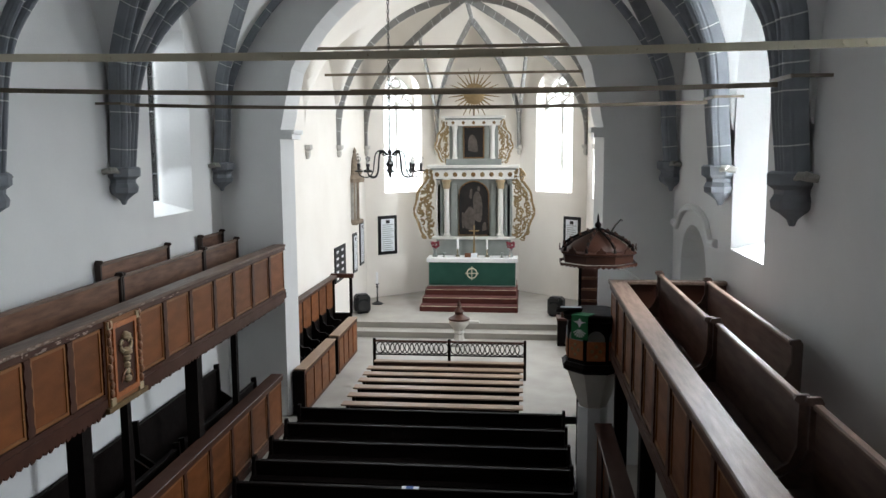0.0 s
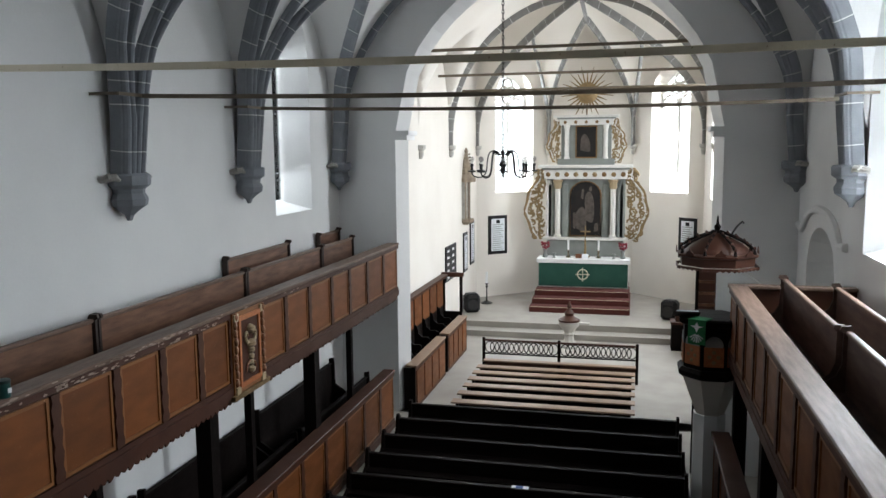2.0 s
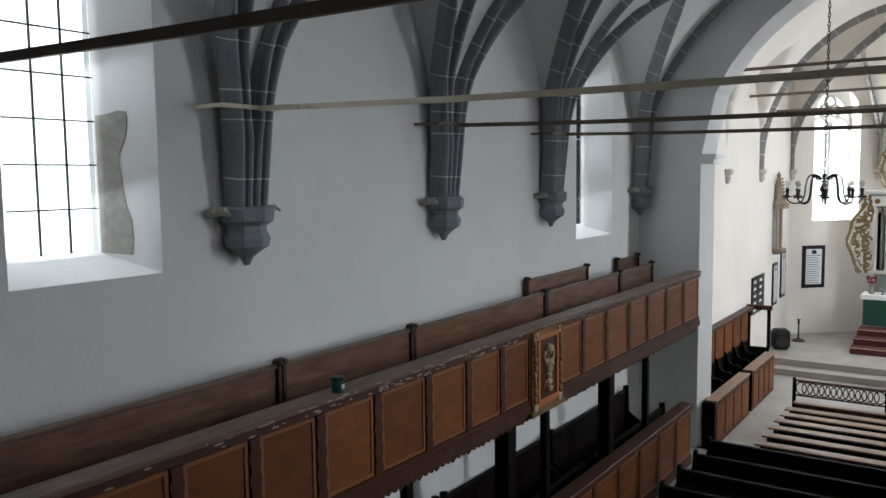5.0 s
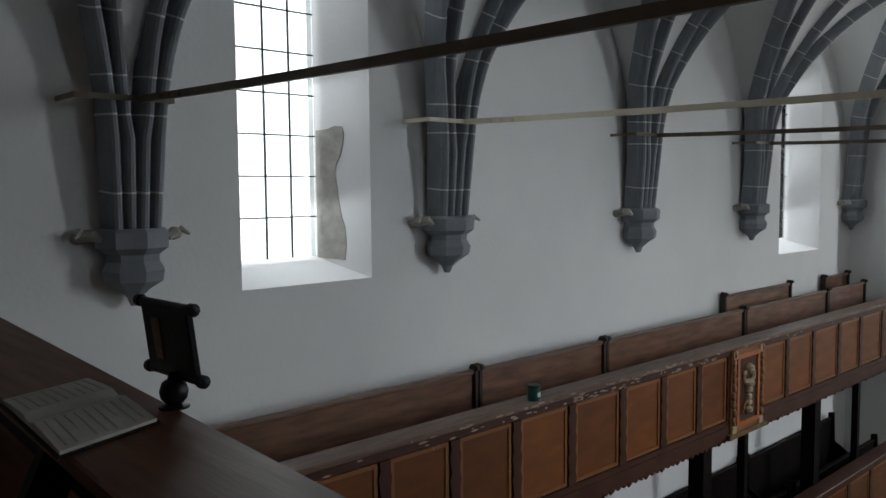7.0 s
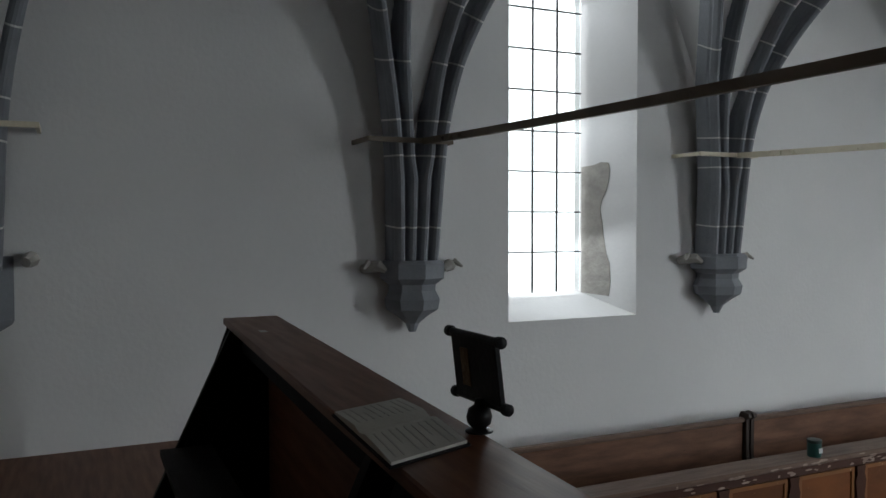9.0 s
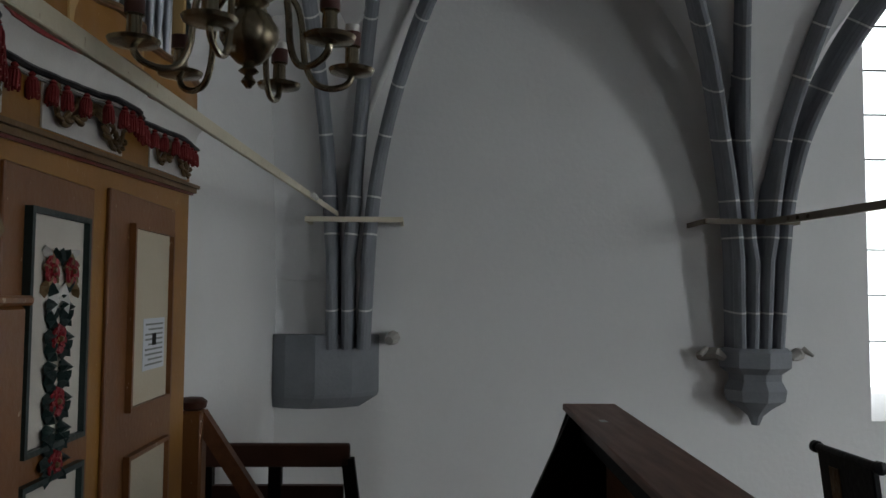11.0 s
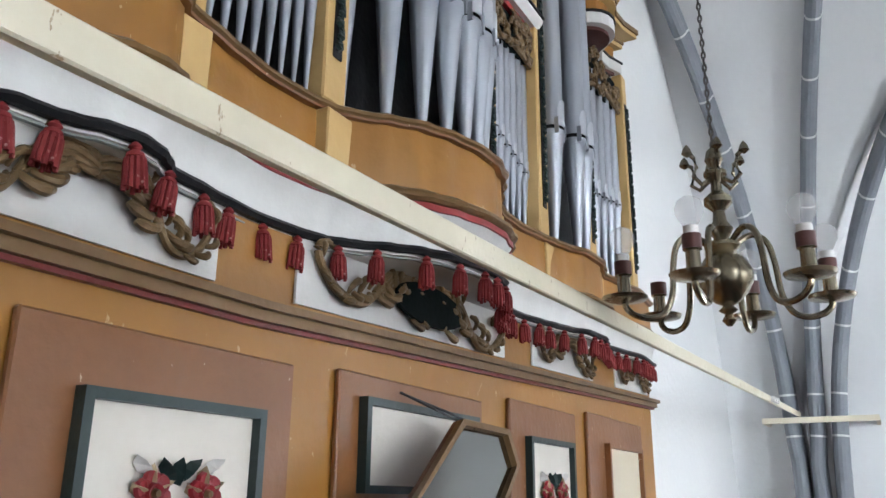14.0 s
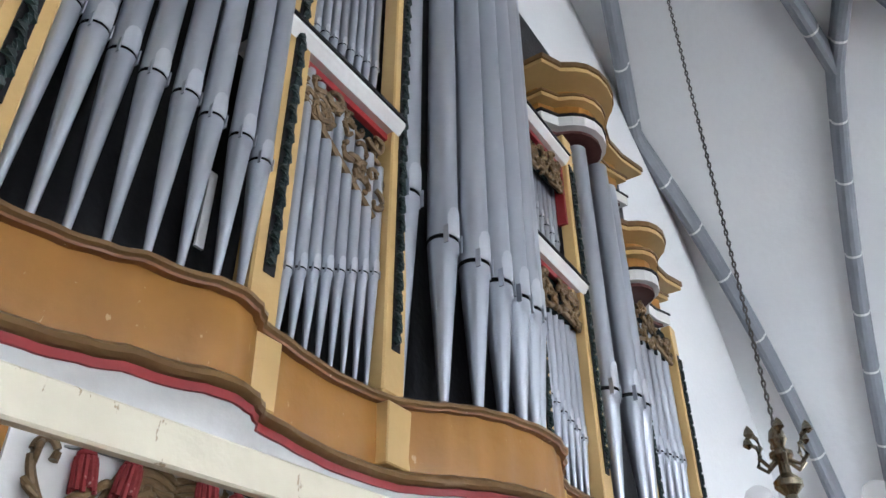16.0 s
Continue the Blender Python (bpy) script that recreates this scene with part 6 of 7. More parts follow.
retable = thing("altar_retable", (XA, YA - 0.2, 0.92), "tall grey and white altarpiece with gilt scrollwork", "altarpiece")
part("predella", bbox(XA - 1.32, XA + 1.32, YA - 0.30, YA, 0.92, 2.47, None, 0.01), GREYPAINT, retable)
part("predella_ledge", bbox(XA - 1.48, XA + 1.48, YA - 0.42, YA, 2.47, 2.56, None, 0.015), WHITE, retable)
part("back_panel", bbox(XA - 1.36, XA + 1.36, YA - 0.12, YA, 2.56, 4.60), GREYPAINT, retable)
for u in (-0.95, 0.95):
    for w, g in ((-0.24, GREYPAINT), (0.24, GREYPAINT)):
        part("pilaster", bbox(XA + u + w - 0.10, XA + u + w + 0.10, YA - 0.20, YA - 0.12, 2.56, 4.42, None, 0.01), g, retable)
    bm = bmesh.new()
    lathe(bm, [(0.13, 2.56), (0.13, 2.64), (0.095, 2.68), (0.10, 3.2), (0.09, 4.26), (0.11, 4.28), (0.09, 4.32), (0.13, 4.52), (0.14, 4.60)], XA + u, YA - 0.30, 16)
    col = part("column", bm, WHITE, retable, "white column", True)
    bm = bmesh.new()
    lathe(bm, [(0.105, 4.26), (0.14, 4.34), (0.125, 4.42), (0.18, 4.55), (0.16, 4.58)], XA + u, YA - 0.30, 12)
    part("capital", bm, CARVEDPALE, col, "pale carved leaf capital", True)
for u in (-1.27, 1.27):
    part("outer_pilaster", bbox(XA + u - 0.08, XA + u + 0.08, YA - 0.2, YA - 0.12, 2.56, 4.55), WHITE if u < 0 else GREYPAINT, retable)
part("entablature", bbox(XA - 1.42, XA + 1.42, YA - 0.40, YA, 4.60, 4.92, None, 0.01), WHITE, retable)
part("cornice", bbox(XA - 1.62, XA + 1.60, YA - 0.55, YA, 4.99, 5.09, None, 0.02), WHITE, retable)
part("cornice_bed", bbox(XA - 1.50, XA + 1.50, YA - 0.47, YA, 4.92, 4.99, None, 0.012), GREYPAINT, retable)
for k in range(9):
    u = -1.28 + 0.32 * k
    bm = bmesh.new()
    lathe(bm, [(0.01, -0.02), (0.06, -0.012), (0.085, 0.0), (0.04, 0.02), (0.01, 0.022)], 0, 0, 10, Matrix.Translation((XA + u, YA - 0.41, 4.76)) @ Matrix.Rotation(radians(90), 4, "X"))
    part("rosette", bm, GILT if k % 2 else DARKGOLD, retable, "gilt rosette", True)
arched = [(-0.53, 2.60), (0.53, 2.60), (0.53, 4.05)] + [(0.53 * math.cos(a), 4.05 + 0.47 * math.sin(a)) for a in (math.pi * k / 10 for k in range(1, 10))] + [(-0.53, 4.05)]
bm = bmesh.new()
prism(bm, arched, 0.125, 0.145, at_altar)
painting = part("painting", bm, CANVAS, retable, "dark arched altar painting")
for pts in ([(-0.30, 2.85), (0.0, 2.8), (0.02, 3.4), (-0.14, 3.62), (-0.36, 3.3)], [(0.02, 3.15), (0.26, 3.1), (0.30, 3.75), (0.16, 4.15), (-0.02, 3.95)], [(-0.16, 3.95), (-0.08, 3.9), (-0.05, 4.2), (-0.12, 4.22)], [(-0.42, 2.9), (-0.34, 2.86), (-0.32, 3.3), (-0.42, 3.4)], [(0.12, 4.2), (0.2, 4.16), (0.22, 4.3), (0.15, 4.34)], [(0.3, 2.75), (0.45, 2.8), (0.42, 3.05), (0.32, 3.0)]):
    bm = bmesh.new()
    prism(bm, smoothed(pts + [pts[0]], 5)[:-1], 0.1455, 0.149, at_altar)
    part("painted_form", bm, PAINTLIGHT, painting, "pale blurred painted form")
bm = bmesh.new()
edge = [at_altar(u, v, 0.16) for u, v in arched]
tube(bm, edge + [edge[0]], 0.024, 6)
part("painting_frame", bm, DARKGOLD, retable, "brown-gold arched frame", True)
# upper storey
part("upper_back", bbox(XA - 0.86, XA + 0.86, YA - 0.10, YA, 5.09, 6.55), GREYPAINT, retable)
part("upper_base", bbox(XA - 0.98, XA + 0.98, YA - 0.22, YA, 5.09, 5.30, None, 0.01), GREYPAINT, retable)
for u in (-0.66, 0.66):
    bm = bmesh.new()
    lathe(bm, [(0.10, 5.30), (0.10, 5.35), (0.08, 5.38), (0.075, 6.28), (0.10, 6.36), (0.11, 6.46)], XA + u, YA - 0.17, 14)
    part("upper_column", bm, WHITE, retable, "white column", True)
    part("upper_pilaster", bbox(XA + u * 0.72 - 0.07, XA + u * 0.72 + 0.07, YA - 0.16, YA - 0.10, 5.30, 6.44), GREYPAINT, retable)
part("upper_entablature", bbox(XA - 0.92, XA + 0.92, YA - 0.24, YA, 6.46, 6.66, None, 0.01), WHITE, retable)
part("upper_cornice", bbox(XA - 1.12, XA + 1.10, YA - 0.34, YA, 6.72, 6.80, None, 0.015), WHITE, retable)
part("upper_bed", bbox(XA - 1.0, XA + 1.0, YA - 0.28, YA, 6.66, 6.72), GREYPAINT, retable)
up = part("upper_painting", bbox(XA - 0.33, XA + 0.33, YA - 0.13, YA - 0.102, 5.36, 6.40), CANVAS, retable, "dark painting in the upper storey")
bm = bmesh.new()
prism(bm, smoothed([(-0.2, 5.6), (0.12, 5.55), (0.10, 5.95), (-0.05, 6.15), (-0.18, 6.0), (-0.2, 5.6)], 5)[:-1], 0.131, 0.134, at_altar)
part("painted_form", bm, PAINTLIGHT, up, "pale blurred painted form")
bm = bmesh.new()
for u0, u1, w0, w1 in ((-0.37, 0.37, 5.32, 5.36), (-0.37, 0.37, 6.40, 6.44), (-0.37, -0.33, 5.36, 6.40), (0.33, 0.37, 5.36, 6.40)):
    box(bm, XA + u0, XA + u1, YA - 0.15, YA - 0.11, w0, w1)
part("upper_frame", bm, DARKGOLD, retable)
for k in range(5):
    bm = bmesh.new()
    lathe(bm, [(0.01, -0.015), (0.05, -0.01), (0.06, 0.0), (0.01, 0.018)], 0, 0, 8, Matrix.Translation((XA - 0.72 + 0.36 * k, YA - 0.25, 6.56)) @ Matrix.Rotation(radians(90), 4, "X"))
    part("rosette", bm, DARKGOLD, retable, "gilt rosette", True)


def scroll_wing(side, u0, z0, z1, width, seed):
    """A pierced gilt wing of scrolls at one side of the altarpiece."""
    rnd = random.Random(seed)
    rim, leaves = bmesh.new(), []
    n = 30
    for k in range(n):
        t = (k + 0.5) / n
        w = width * (0.45 + 0.55 * math.sin(math.pi * min(1, t * 1.15 + 0.05)) ** 0.8)
        for j in range(2):
            x = XA + side * (u0 + w * (0.28 + 0.46 * j + rnd.uniform(-0.08, 0.08)))
            bm = bmesh.new()
            leaves.append(bm)
            scroll(bm, x, z0 + (z1 - z0) * t, YA - 0.10 + rnd.uniform(-0.02, 0.02), rnd.uniform(0.08, 0.13) * width / 0.62, rnd.uniform(0, 6.28), 0.031 * width / 0.62, rnd.uniform(1.2, 1.8), rnd.choice((-1, 1)))
    pts = []
    for k in range(31):
        t = k / 30
        w = width * (0.35 + 0.6 * math.sin(math.pi * min(1, t * 1.1 + 0.04)) ** 0.9) + 0.03 * math.sin(t * 21)
        pts.append((XA + side * (u0 + w), YA - 0.10, z0 + (z1 - z0) * t))
    tube(rim, pts, 0.035 * width / 0.62, 6)
    inner = bmesh.new()
    tube(inner, [(p[0] - side * 0.075 * width / 0.62, p[1] - 0.02, p[2]) for p in pts], 0.024 * width / 0.62, 6)
    part("wing_band", inner, WHITE, retable, "white wing band", True)
    wing = part("scroll_wing", rim, GILT, retable, "pierced gilt scroll wing", True)
    for bm in leaves:
        part("gilt_scroll", bm, GILT, wing, "", True)


for side in (-1, 1):
    scroll_wing(side, 1.38, 2.50, 4.95, 0.78, 11 + side)
    scroll_wing(side, 0.86, 5.20, 6.62, 0.52, 21 + side)
sunny = thing("gilt_sunburst", (XA, YA - 0.2, 6.8), "gilt sunburst with long rays above the altarpiece", "sunburst")
bm = bmesh.new()
lathe(bm, [(0.02, -0.05), (0.30, -0.04), (0.37, 0.0), (0.33, 0.03), (0.02, 0.06)], 0, 0, 28, Matrix.Translation((XA + 0.02, YA - 0.2, 7.55)) @ Matrix.Rotation(radians(90), 4, "X"))
part("disc", bm, GILT, sunny, "", True)
for k in range(26):
    a = 2 * math.pi * (k + 0.5) / 26
    l = 0.90 if k % 2 else 0.72
    e, f = Vector((math.cos(a), 0, math.sin(a))), Vector((-math.sin(a), 0, math.cos(a)))
    c = Vector((XA + 0.02, YA - 0.2, 7.55))
    bm = bmesh.new()
    q = [c + e * 0.34 + f * 0.03, c + e * 0.34 - f * 0.03, c + e * l - f * 0.008, c + e * l + f * 0.008]
    v = [bm.verts.new(p + Vector((0, dy, 0))) for dy in (-0.012, 0.012) for p in q]
    for fc in ((0, 1, 2, 3), (7, 6, 5, 4), (0, 4, 5, 1), (1, 5, 6, 2), (2, 6, 7, 3), (3, 7, 4, 0)):
        bm.faces.new([v[i] for i in fc])
    part("ray", bm, GILT, sunny)
part("rod", bbox(XA - 0.02, XA + 0.02, YA - 0.14, YA - 0.10, 6.80, 7.5), IRON, sunny)

# things on the altar table
cross = thing("altar_cross", (XA + 0.04, 29.15, 1.90), "small brass standing cross on the altar", "cross")
part("upright", bbox(XA + 0.02, XA + 0.06, 29.13, 29.17, 2.5 - 0.02, 3.0), GILT, cross)
part("crossbar", bbox(XA - 0.13, XA + 0.21, 29.13, 29.17, 2.78, 2.82), GILT, cross)
part("stem", lathe(bmesh.new(), [(0.16, 1.90), (0.16, 1.94), (0.05, 1.98), (0.03, 2.48), (0.05, 2.49)], XA + 0.04, 29.15, 12), GILT, cross, "", True)
for u in (-0.53, 0.50):
    can = thing("altar_candle", (XA + u, 29.0, 1.90), "white altar candle in a brass holder", "candle", "candles on the altar")
    part("holder", lathe(bmesh.new(), [(0.09, 1.90), (0.09, 1.93), (0.03, 1.96), (0.03, 2.12), (0.06, 2.15), (0.05, 2.17)], XA + u, 29.0, 12), BRASS, can, "", True)
    part("candle", lathe(bmesh.new(), [(0.035, 2.171), (0.035, 2.52)], XA + u, 29.0, 10), LINEN, can, "white wax candle", True)
for u in (-1.32, 1.32):
    vase = thing("flower_vase", (XA + u, 28.95, 1.90), "glass vase of dark red flowers on the altar", "vase", "vases on the altar")
    part("vase", lathe(bmesh.new(), [(0.07, 1.90), (0.10, 1.93), (0.06, 2.02), (0.06, 2.12), (0.09, 2.2)], XA + u, 28.95, 12), GREYPAINT, vase, "", True)
    bm = bmesh.new()
    rnd = random.Random(5)
    for k in range(16):
        p = Vector((XA + u + rnd.uniform(-0.12, 0.12), 28.95 + rnd.uniform(-0.1, 0.1), 2.33 + rnd.uniform(-0.1, 0.1)))
        lathe(bm, [(0.005, -0.04), (0.04, -0.02), (0.05, 0.01), (0.02, 0.035)], 0, 0, 7, Matrix.Translation(p))
    part("blossoms", bm, ROSE, vase, "dark red blossoms", True)
    bm = bmesh.new()
    for k in range(5):
        tube(bm, [(XA + u, 28.95, 2.15), (XA + u + 0.03 * (k - 2), 28.95 + 0.02 * (k % 2), 2.30)], 0.008, 5)
    part("stems", bm, GREEN, vase)
missal = thing("missal_stand", (XA - 0.05, 28.8, 1.90), "open book on a low stand on the altar", "book")
for s in (-1, 1):
    bm = bmesh.new()
    prism(bm, [(0.0, 1.905), (s * 0.22, 1.905), (s * 0.22, 2.05), (0.0, 2.04)], 0.0, 0.03, lambda u, v, d: Vector((XA - 0.05 + u, 28.8 + d + (v - 1.905) * 0.6, v)))
    part("page_block", bm, PAPERWHITE if s > 0 else DESK, missal)
for u in (-1.0, 1.02):
    cup = single("altar_cup", lathe(bmesh.new(), [(0.06, 1.90), (0.055, 1.92), (0.02, 1.95), (0.06, 2.03), (0.065, 2.07)], XA + u, 28.85, 12), GREYPAINT, "small grey metal cup on the altar", "cup", "cups on the altar", "", True)

# font
font = thing("baptismal_font", (-1.98, 23.9, 0), "carved stone baptismal font with turned wooden cover", "font")
part("base", lathe(bmesh.new(), [(0.30, 0), (0.30, 0.07), (0.22, 0.10), (0.20, 0.16)], -1.98, 23.9, 8), STONE, font)
part("shaft", lathe(bmesh.new(), [(0.18, 0.16), (0.15, 0.22), (0.13, 0.34), (0.17, 0.38), (0.14, 0.44), (0.20, 0.54)], -1.98, 23.9, 8), STONE, font)
part("bowl", lathe(bmesh.new(), [(0.20, 0.54), (0.29, 0.64), (0.30, 0.74), (0.27, 0.76)], -1.98, 23.9, 16), STONE, font, "", True)
part("cover", lathe(bmesh.new(), [(0.31, 0.76), (0.31, 0.80), (0.20, 0.86), (0.12, 0.92), (0.13, 0.98), (0.15, 1.00), (0.08, 1.08), (0.05, 1.14), (0.07, 1.19), (0.02, 1.32)], -1.98, 23.9, 16), BROWN, font, "brown turned wooden cover", True)
part("spout_tray", bbox(-1.72, -1.40, 23.85, 24.0, 0.66, 0.72), STONE, font)

# rail before the benches
rl = thing("kneeling_rail", (-1.95, 20.47, 0), "dark wooden rail with pierced oval lattice", "rail")
for x in (-3.82, -1.95, -0.09):
    part("post", bbox(x - 0.035, x + 0.035, 20.44, 20.50, 0, 1.0, None, 0.006), DARKWOOD, rl)
part("top_rail", bbox(-3.82, -0.09, 20.43, 20.51, 0.92, 0.96), BROWN, rl)
part("lower_rail", bbox(-3.82, -0.09, 20.45, 20.49, 0.58, 0.61), DARKWOOD, rl)
part("book_board", bbox(-3.80, -0.11, 20.25, 20.44, 0.44, 0.47), PALEBENCH, rl)
part("kick_board", bbox(-3.80, -0.11, 20.455, 20.485, 0.30, 0.44), BROWN, rl)
bm = bmesh.new()
tube(bm, [(0.112 * math.cos(a), 0, 0.14 * math.sin(a)) for a in (2 * math.pi * k / 12 for k in range(13))], 0.013, 5)
OVAL = finish(bm, "oval", DARKWOOD)
for x0 in (-3.77, -1.90):
    for k in range(14):
        piece("oval", OVAL, Matrix.Translation((x0 + 0.10 + 0.122 * k, 20.465 + 0.012 * (k % 2), 0.765)), rl)

# chancel stalls
stall = thing("choir_stall", (-5.2, 20.5, 0), "brown panelled choir stall with dark seats against the wall", "stall")
part("back_board", bbox(CXL + 0.02, CXL + 0.07, 17.95, 23.7, 0, 1.98), DARKWOOD, stall)
part("crest_rail", bbox(CXL + 0.02, CXL + 0.22, 17.95, 23.75, 1.98, 2.06, None, 0.01), BROWN, stall)
for k in range(7):
    part("back_panel", bbox(CXL + 0.071, CXL + 0.085, 18.1 + 0.8 * k, 18.78 + 0.8 * k, 1.15, 1.88), PANEL, stall)
    bm = bmesh.new()
    arm = [(0.09, 0.0), (0.46, 0.0), (0.48, 0.10), (0.40, 0.28), (0.44, 0.40), (0.50, 0.46), (0.52, 0.55), (0.46, 0.60), (0.36, 0.62), (0.32, 0.72), (0.38, 0.80), (0.46, 0.82), (0.50, 0.88), (0.44, 0.94), (0.30, 0.93), (0.20, 1.02), (0.16, 1.20), (0.09, 1.24)]
    prism(bm, arm, 18.02 + 0.8 * k, 18.08 + 0.8 * k, lambda u, v, d: Vector((CXL + u, d, v)))
    part("armrest", bm, DARKWOOD, stall, "dark scrolled armrest")
part("seat", bbox(CXL + 0.09, CXL + 0.48, 17.95, 23.65, 0.42, 0.47), DARKWOOD, stall)
bm = bmesh.new()
box(bm, CXL + 0.02, CXL + 0.12, 23.66, 23.74, 0, 1.98)
box(bm, CXL + 0.12, CXL + 0.62, 23.66, 23.74, 0, 0.95)
box(bm, CXL + 0.56, CXL + 0.64, 23.66, 23.74, 0.95, 1.98)
part("end_frame", bm, DARKWOOD, stall)
part("end_top", bbox(CXL + 0.02, CXL + 0.68, 23.64, 23.76, 1.98, 2.10, None, 0.01), BROWN, stall)
for y0, y1, g in ((17.55, 20.35, "stall_front"), (20.65, 22.95, "stall_front")):
    sf = thing("choir_bench", (-4.78, (y0 + y1) / 2, 0), "brown panelled bench front with a sloping book board", "bench", "fronts of the choir stalls")
    part("board", bbox(-4.83, -4.79, y0, y1, 0, 0.96), BROWN, sf)
    part("book_board", bbox(-5.02, -4.76, y0, y1, 0.96, 1.0, None, 0.008), PALEBENCH, sf)
    n = 4
    for k in range(n):
        a = y0 + 0.08 + k * (y1 - y0 - 0.08) / n
        part("panel", bbox(-4.789, -4.772, a, a + (y1 - y0 - 0.08) / n - 0.09, 0.10, 0.86), PANEL, sf)
    for y in (y0, y1):
        part("end_board", bbox(-5.05, -4.79, y - 0.02, y + 0.02, 0, 0.94), DARKWOOD, sf)

# boards, tablets and canopy on the chancel walls
num = thing("hymn_board", (CXL + 0.02, 25.0, 1.65), "black hymn number board with white cards", "board")
part("board", bbox(CXL + 0.005, CXL + 0.04, 24.2, 25.6, 1.70, 2.76), BLACK, num)
for r in range(5):
    for c in range(2):
        part("card", bbox(CXL + 0.041, CXL + 0.046, 24.36 + 0.65 * c, 24.62 + 0.65 * c, 1.78 + 0.20 * r, 1.85 + 0.20 * r), LINEN, num, "white number card")


def tablet(place, u0, u1, z0, z1, mat, group):
    """A framed text tablet on a wall."""
    p = place((u0 + u1) / 2, -0.03, z0)
    ob = thing("framed_tablet", p, "black framed memorial tablet with lines of script", "tablet", group)

    def slab(a, b, c, d, e0, e1):
        q = bmesh.new()
        v = [q.verts.new(place(u, -e, z)) for e in (e0, e1) for u, z in ((a, c), (b, c), (b, d), (a, d))]
        for f in ((0, 1, 2, 3), (7, 6, 5, 4), (0, 4, 5, 1), (1, 5, 6, 2), (2, 6, 7, 3), (3, 7, 4, 0)):
            q.faces.new([v[i] for i in f])
        return q

    part("frame", slab(u0, u1, z0, z1, 0.003, 0.04), BLACK, ob)
    w = 0.11 * (u1 - u0) + 0.03
    part("sheet", slab(u0 + w, u1 - w, z0 + w, z1 - w, 0.041, 0.046), mat, ob, "pale sheet")
    n = max(4, int((z1 - z0 - 2 * w) / 0.075))
    for k in range(n):
        z = z0 + w + 0.04 + k * 0.075
        if z < z1 - w - 0.2:
            part("text_line", slab(u0 + w + 0.04, u1 - w - 0.05 - 0.05 * (k % 3), z, z + 0.026, 0.047, 0.049), GREYPAINT, ob)
    part("crest", slab((u0 + u1) / 2 - 0.08, (u0 + u1) / 2 + 0.08, z1 - w - 0.16, z1 - w - 0.04, 0.047, 0.052), BLACK, ob)


NEa, SEa = along(APSE[0], APSE[1]), along(APSE[2], APSE[3])
CNa = lambda u, d, z: (CXL - d, u, z)
tablet(NEa, 0.48, 1.27, 1.88, 3.28, PAPERWHITE, "tablets in the chancel")
tablet(SEa, 2.12, 2.86, 1.90, 3.28, PAPERWHITE, "tablets in the chancel")
tablet(CNa, 26.75, 27.35, 1.62, 2.92, PAPERWHITE, "tablets in the chancel")
tablet(CNa, 27.85, 28.5, 1.72, 3.22, PAPERWHITE, "tablets in the chancel")
can = thing("stone_canopy", (CXL + 0.2, 26.9, 3.2), "carved stone gothic canopy with a crocketed spire", "canopy")
part("bracket", lathe(bmesh.new(), [(0.10, 3.2), (0.28, 3.3), (0.30, 3.4)], CXL + 0.05, 26.9, 8), TANSTONE, can)
for dy in (-0.22, 0.0, 0.22):
    part("shaft", lathe(bmesh.new(), [(0.05, 3.4), (0.035, 3.45), (0.035, 4.55), (0.06, 4.62)], CXL + 0.2 - abs(dy) * 0.4, 26.9 + dy, 8), TANSTONE, can)
part("niche_back", bbox(CXL + 0.005, CXL + 0.10, 26.62, 27.18, 3.4, 4.6), OLD_PLASTER, can)
part("gable", lathe(bmesh.new(), [(0.30, 4.6), (0.32, 4.72), (0.20, 4.85), (0.16, 5.0), (0.05, 5.55), (0.07, 5.6), (0.01, 5.72)], CXL + 0.1, 26.9, 8), TANSTONE, can)
for k in range(7):
    z = 4.9 + 0.1 * k
    for a in (0.4, 2.0, 4.3, 5.9):
        r = 0.19 - 0.017 * k
        part("crocket", lathe(bmesh.new(), [(0.01, -0.03), (0.035, 0), (0.01, 0.035)], CXL + 0.12 + r * math.cos(a), 26.9 + r * math.sin(a), 6, Matrix.Translation((0, 0, z))), TANSTONE, can)


def loudspeaker(x, y, z, turn, k=1.0):
    ob = thing("loudspeaker", (x, y, z), "black plastic loudspeaker on the chancel step", "loudspeaker", "loudspeakers beside the altar")
    m = Matrix.Translation((x, y, z)) @ Matrix.Rotation(radians(turn), 4, "Z") @ Matrix.Scale(k, 4)
    part("cabinet", bbox(-0.21, 0.21, -0.18, 0.18, 0.0, 0.52, m, 0.09), BLACK, ob)
    part("cone", lathe(bmesh.new(), [(0.13, 0.0), (0.15, 0.012), (0.10, 0.014), (0.03, 0.004)], 0, 0, 18, m @ Matrix.Translation((0, -0.18, 0.22)) @ Matrix.Rotation(radians(90), 4, "X")), IRON, ob, "", True)
    part("horn", bbox(-0.12, 0.12, -0.19, -0.178, 0.40, 0.50, m), IRON, ob)


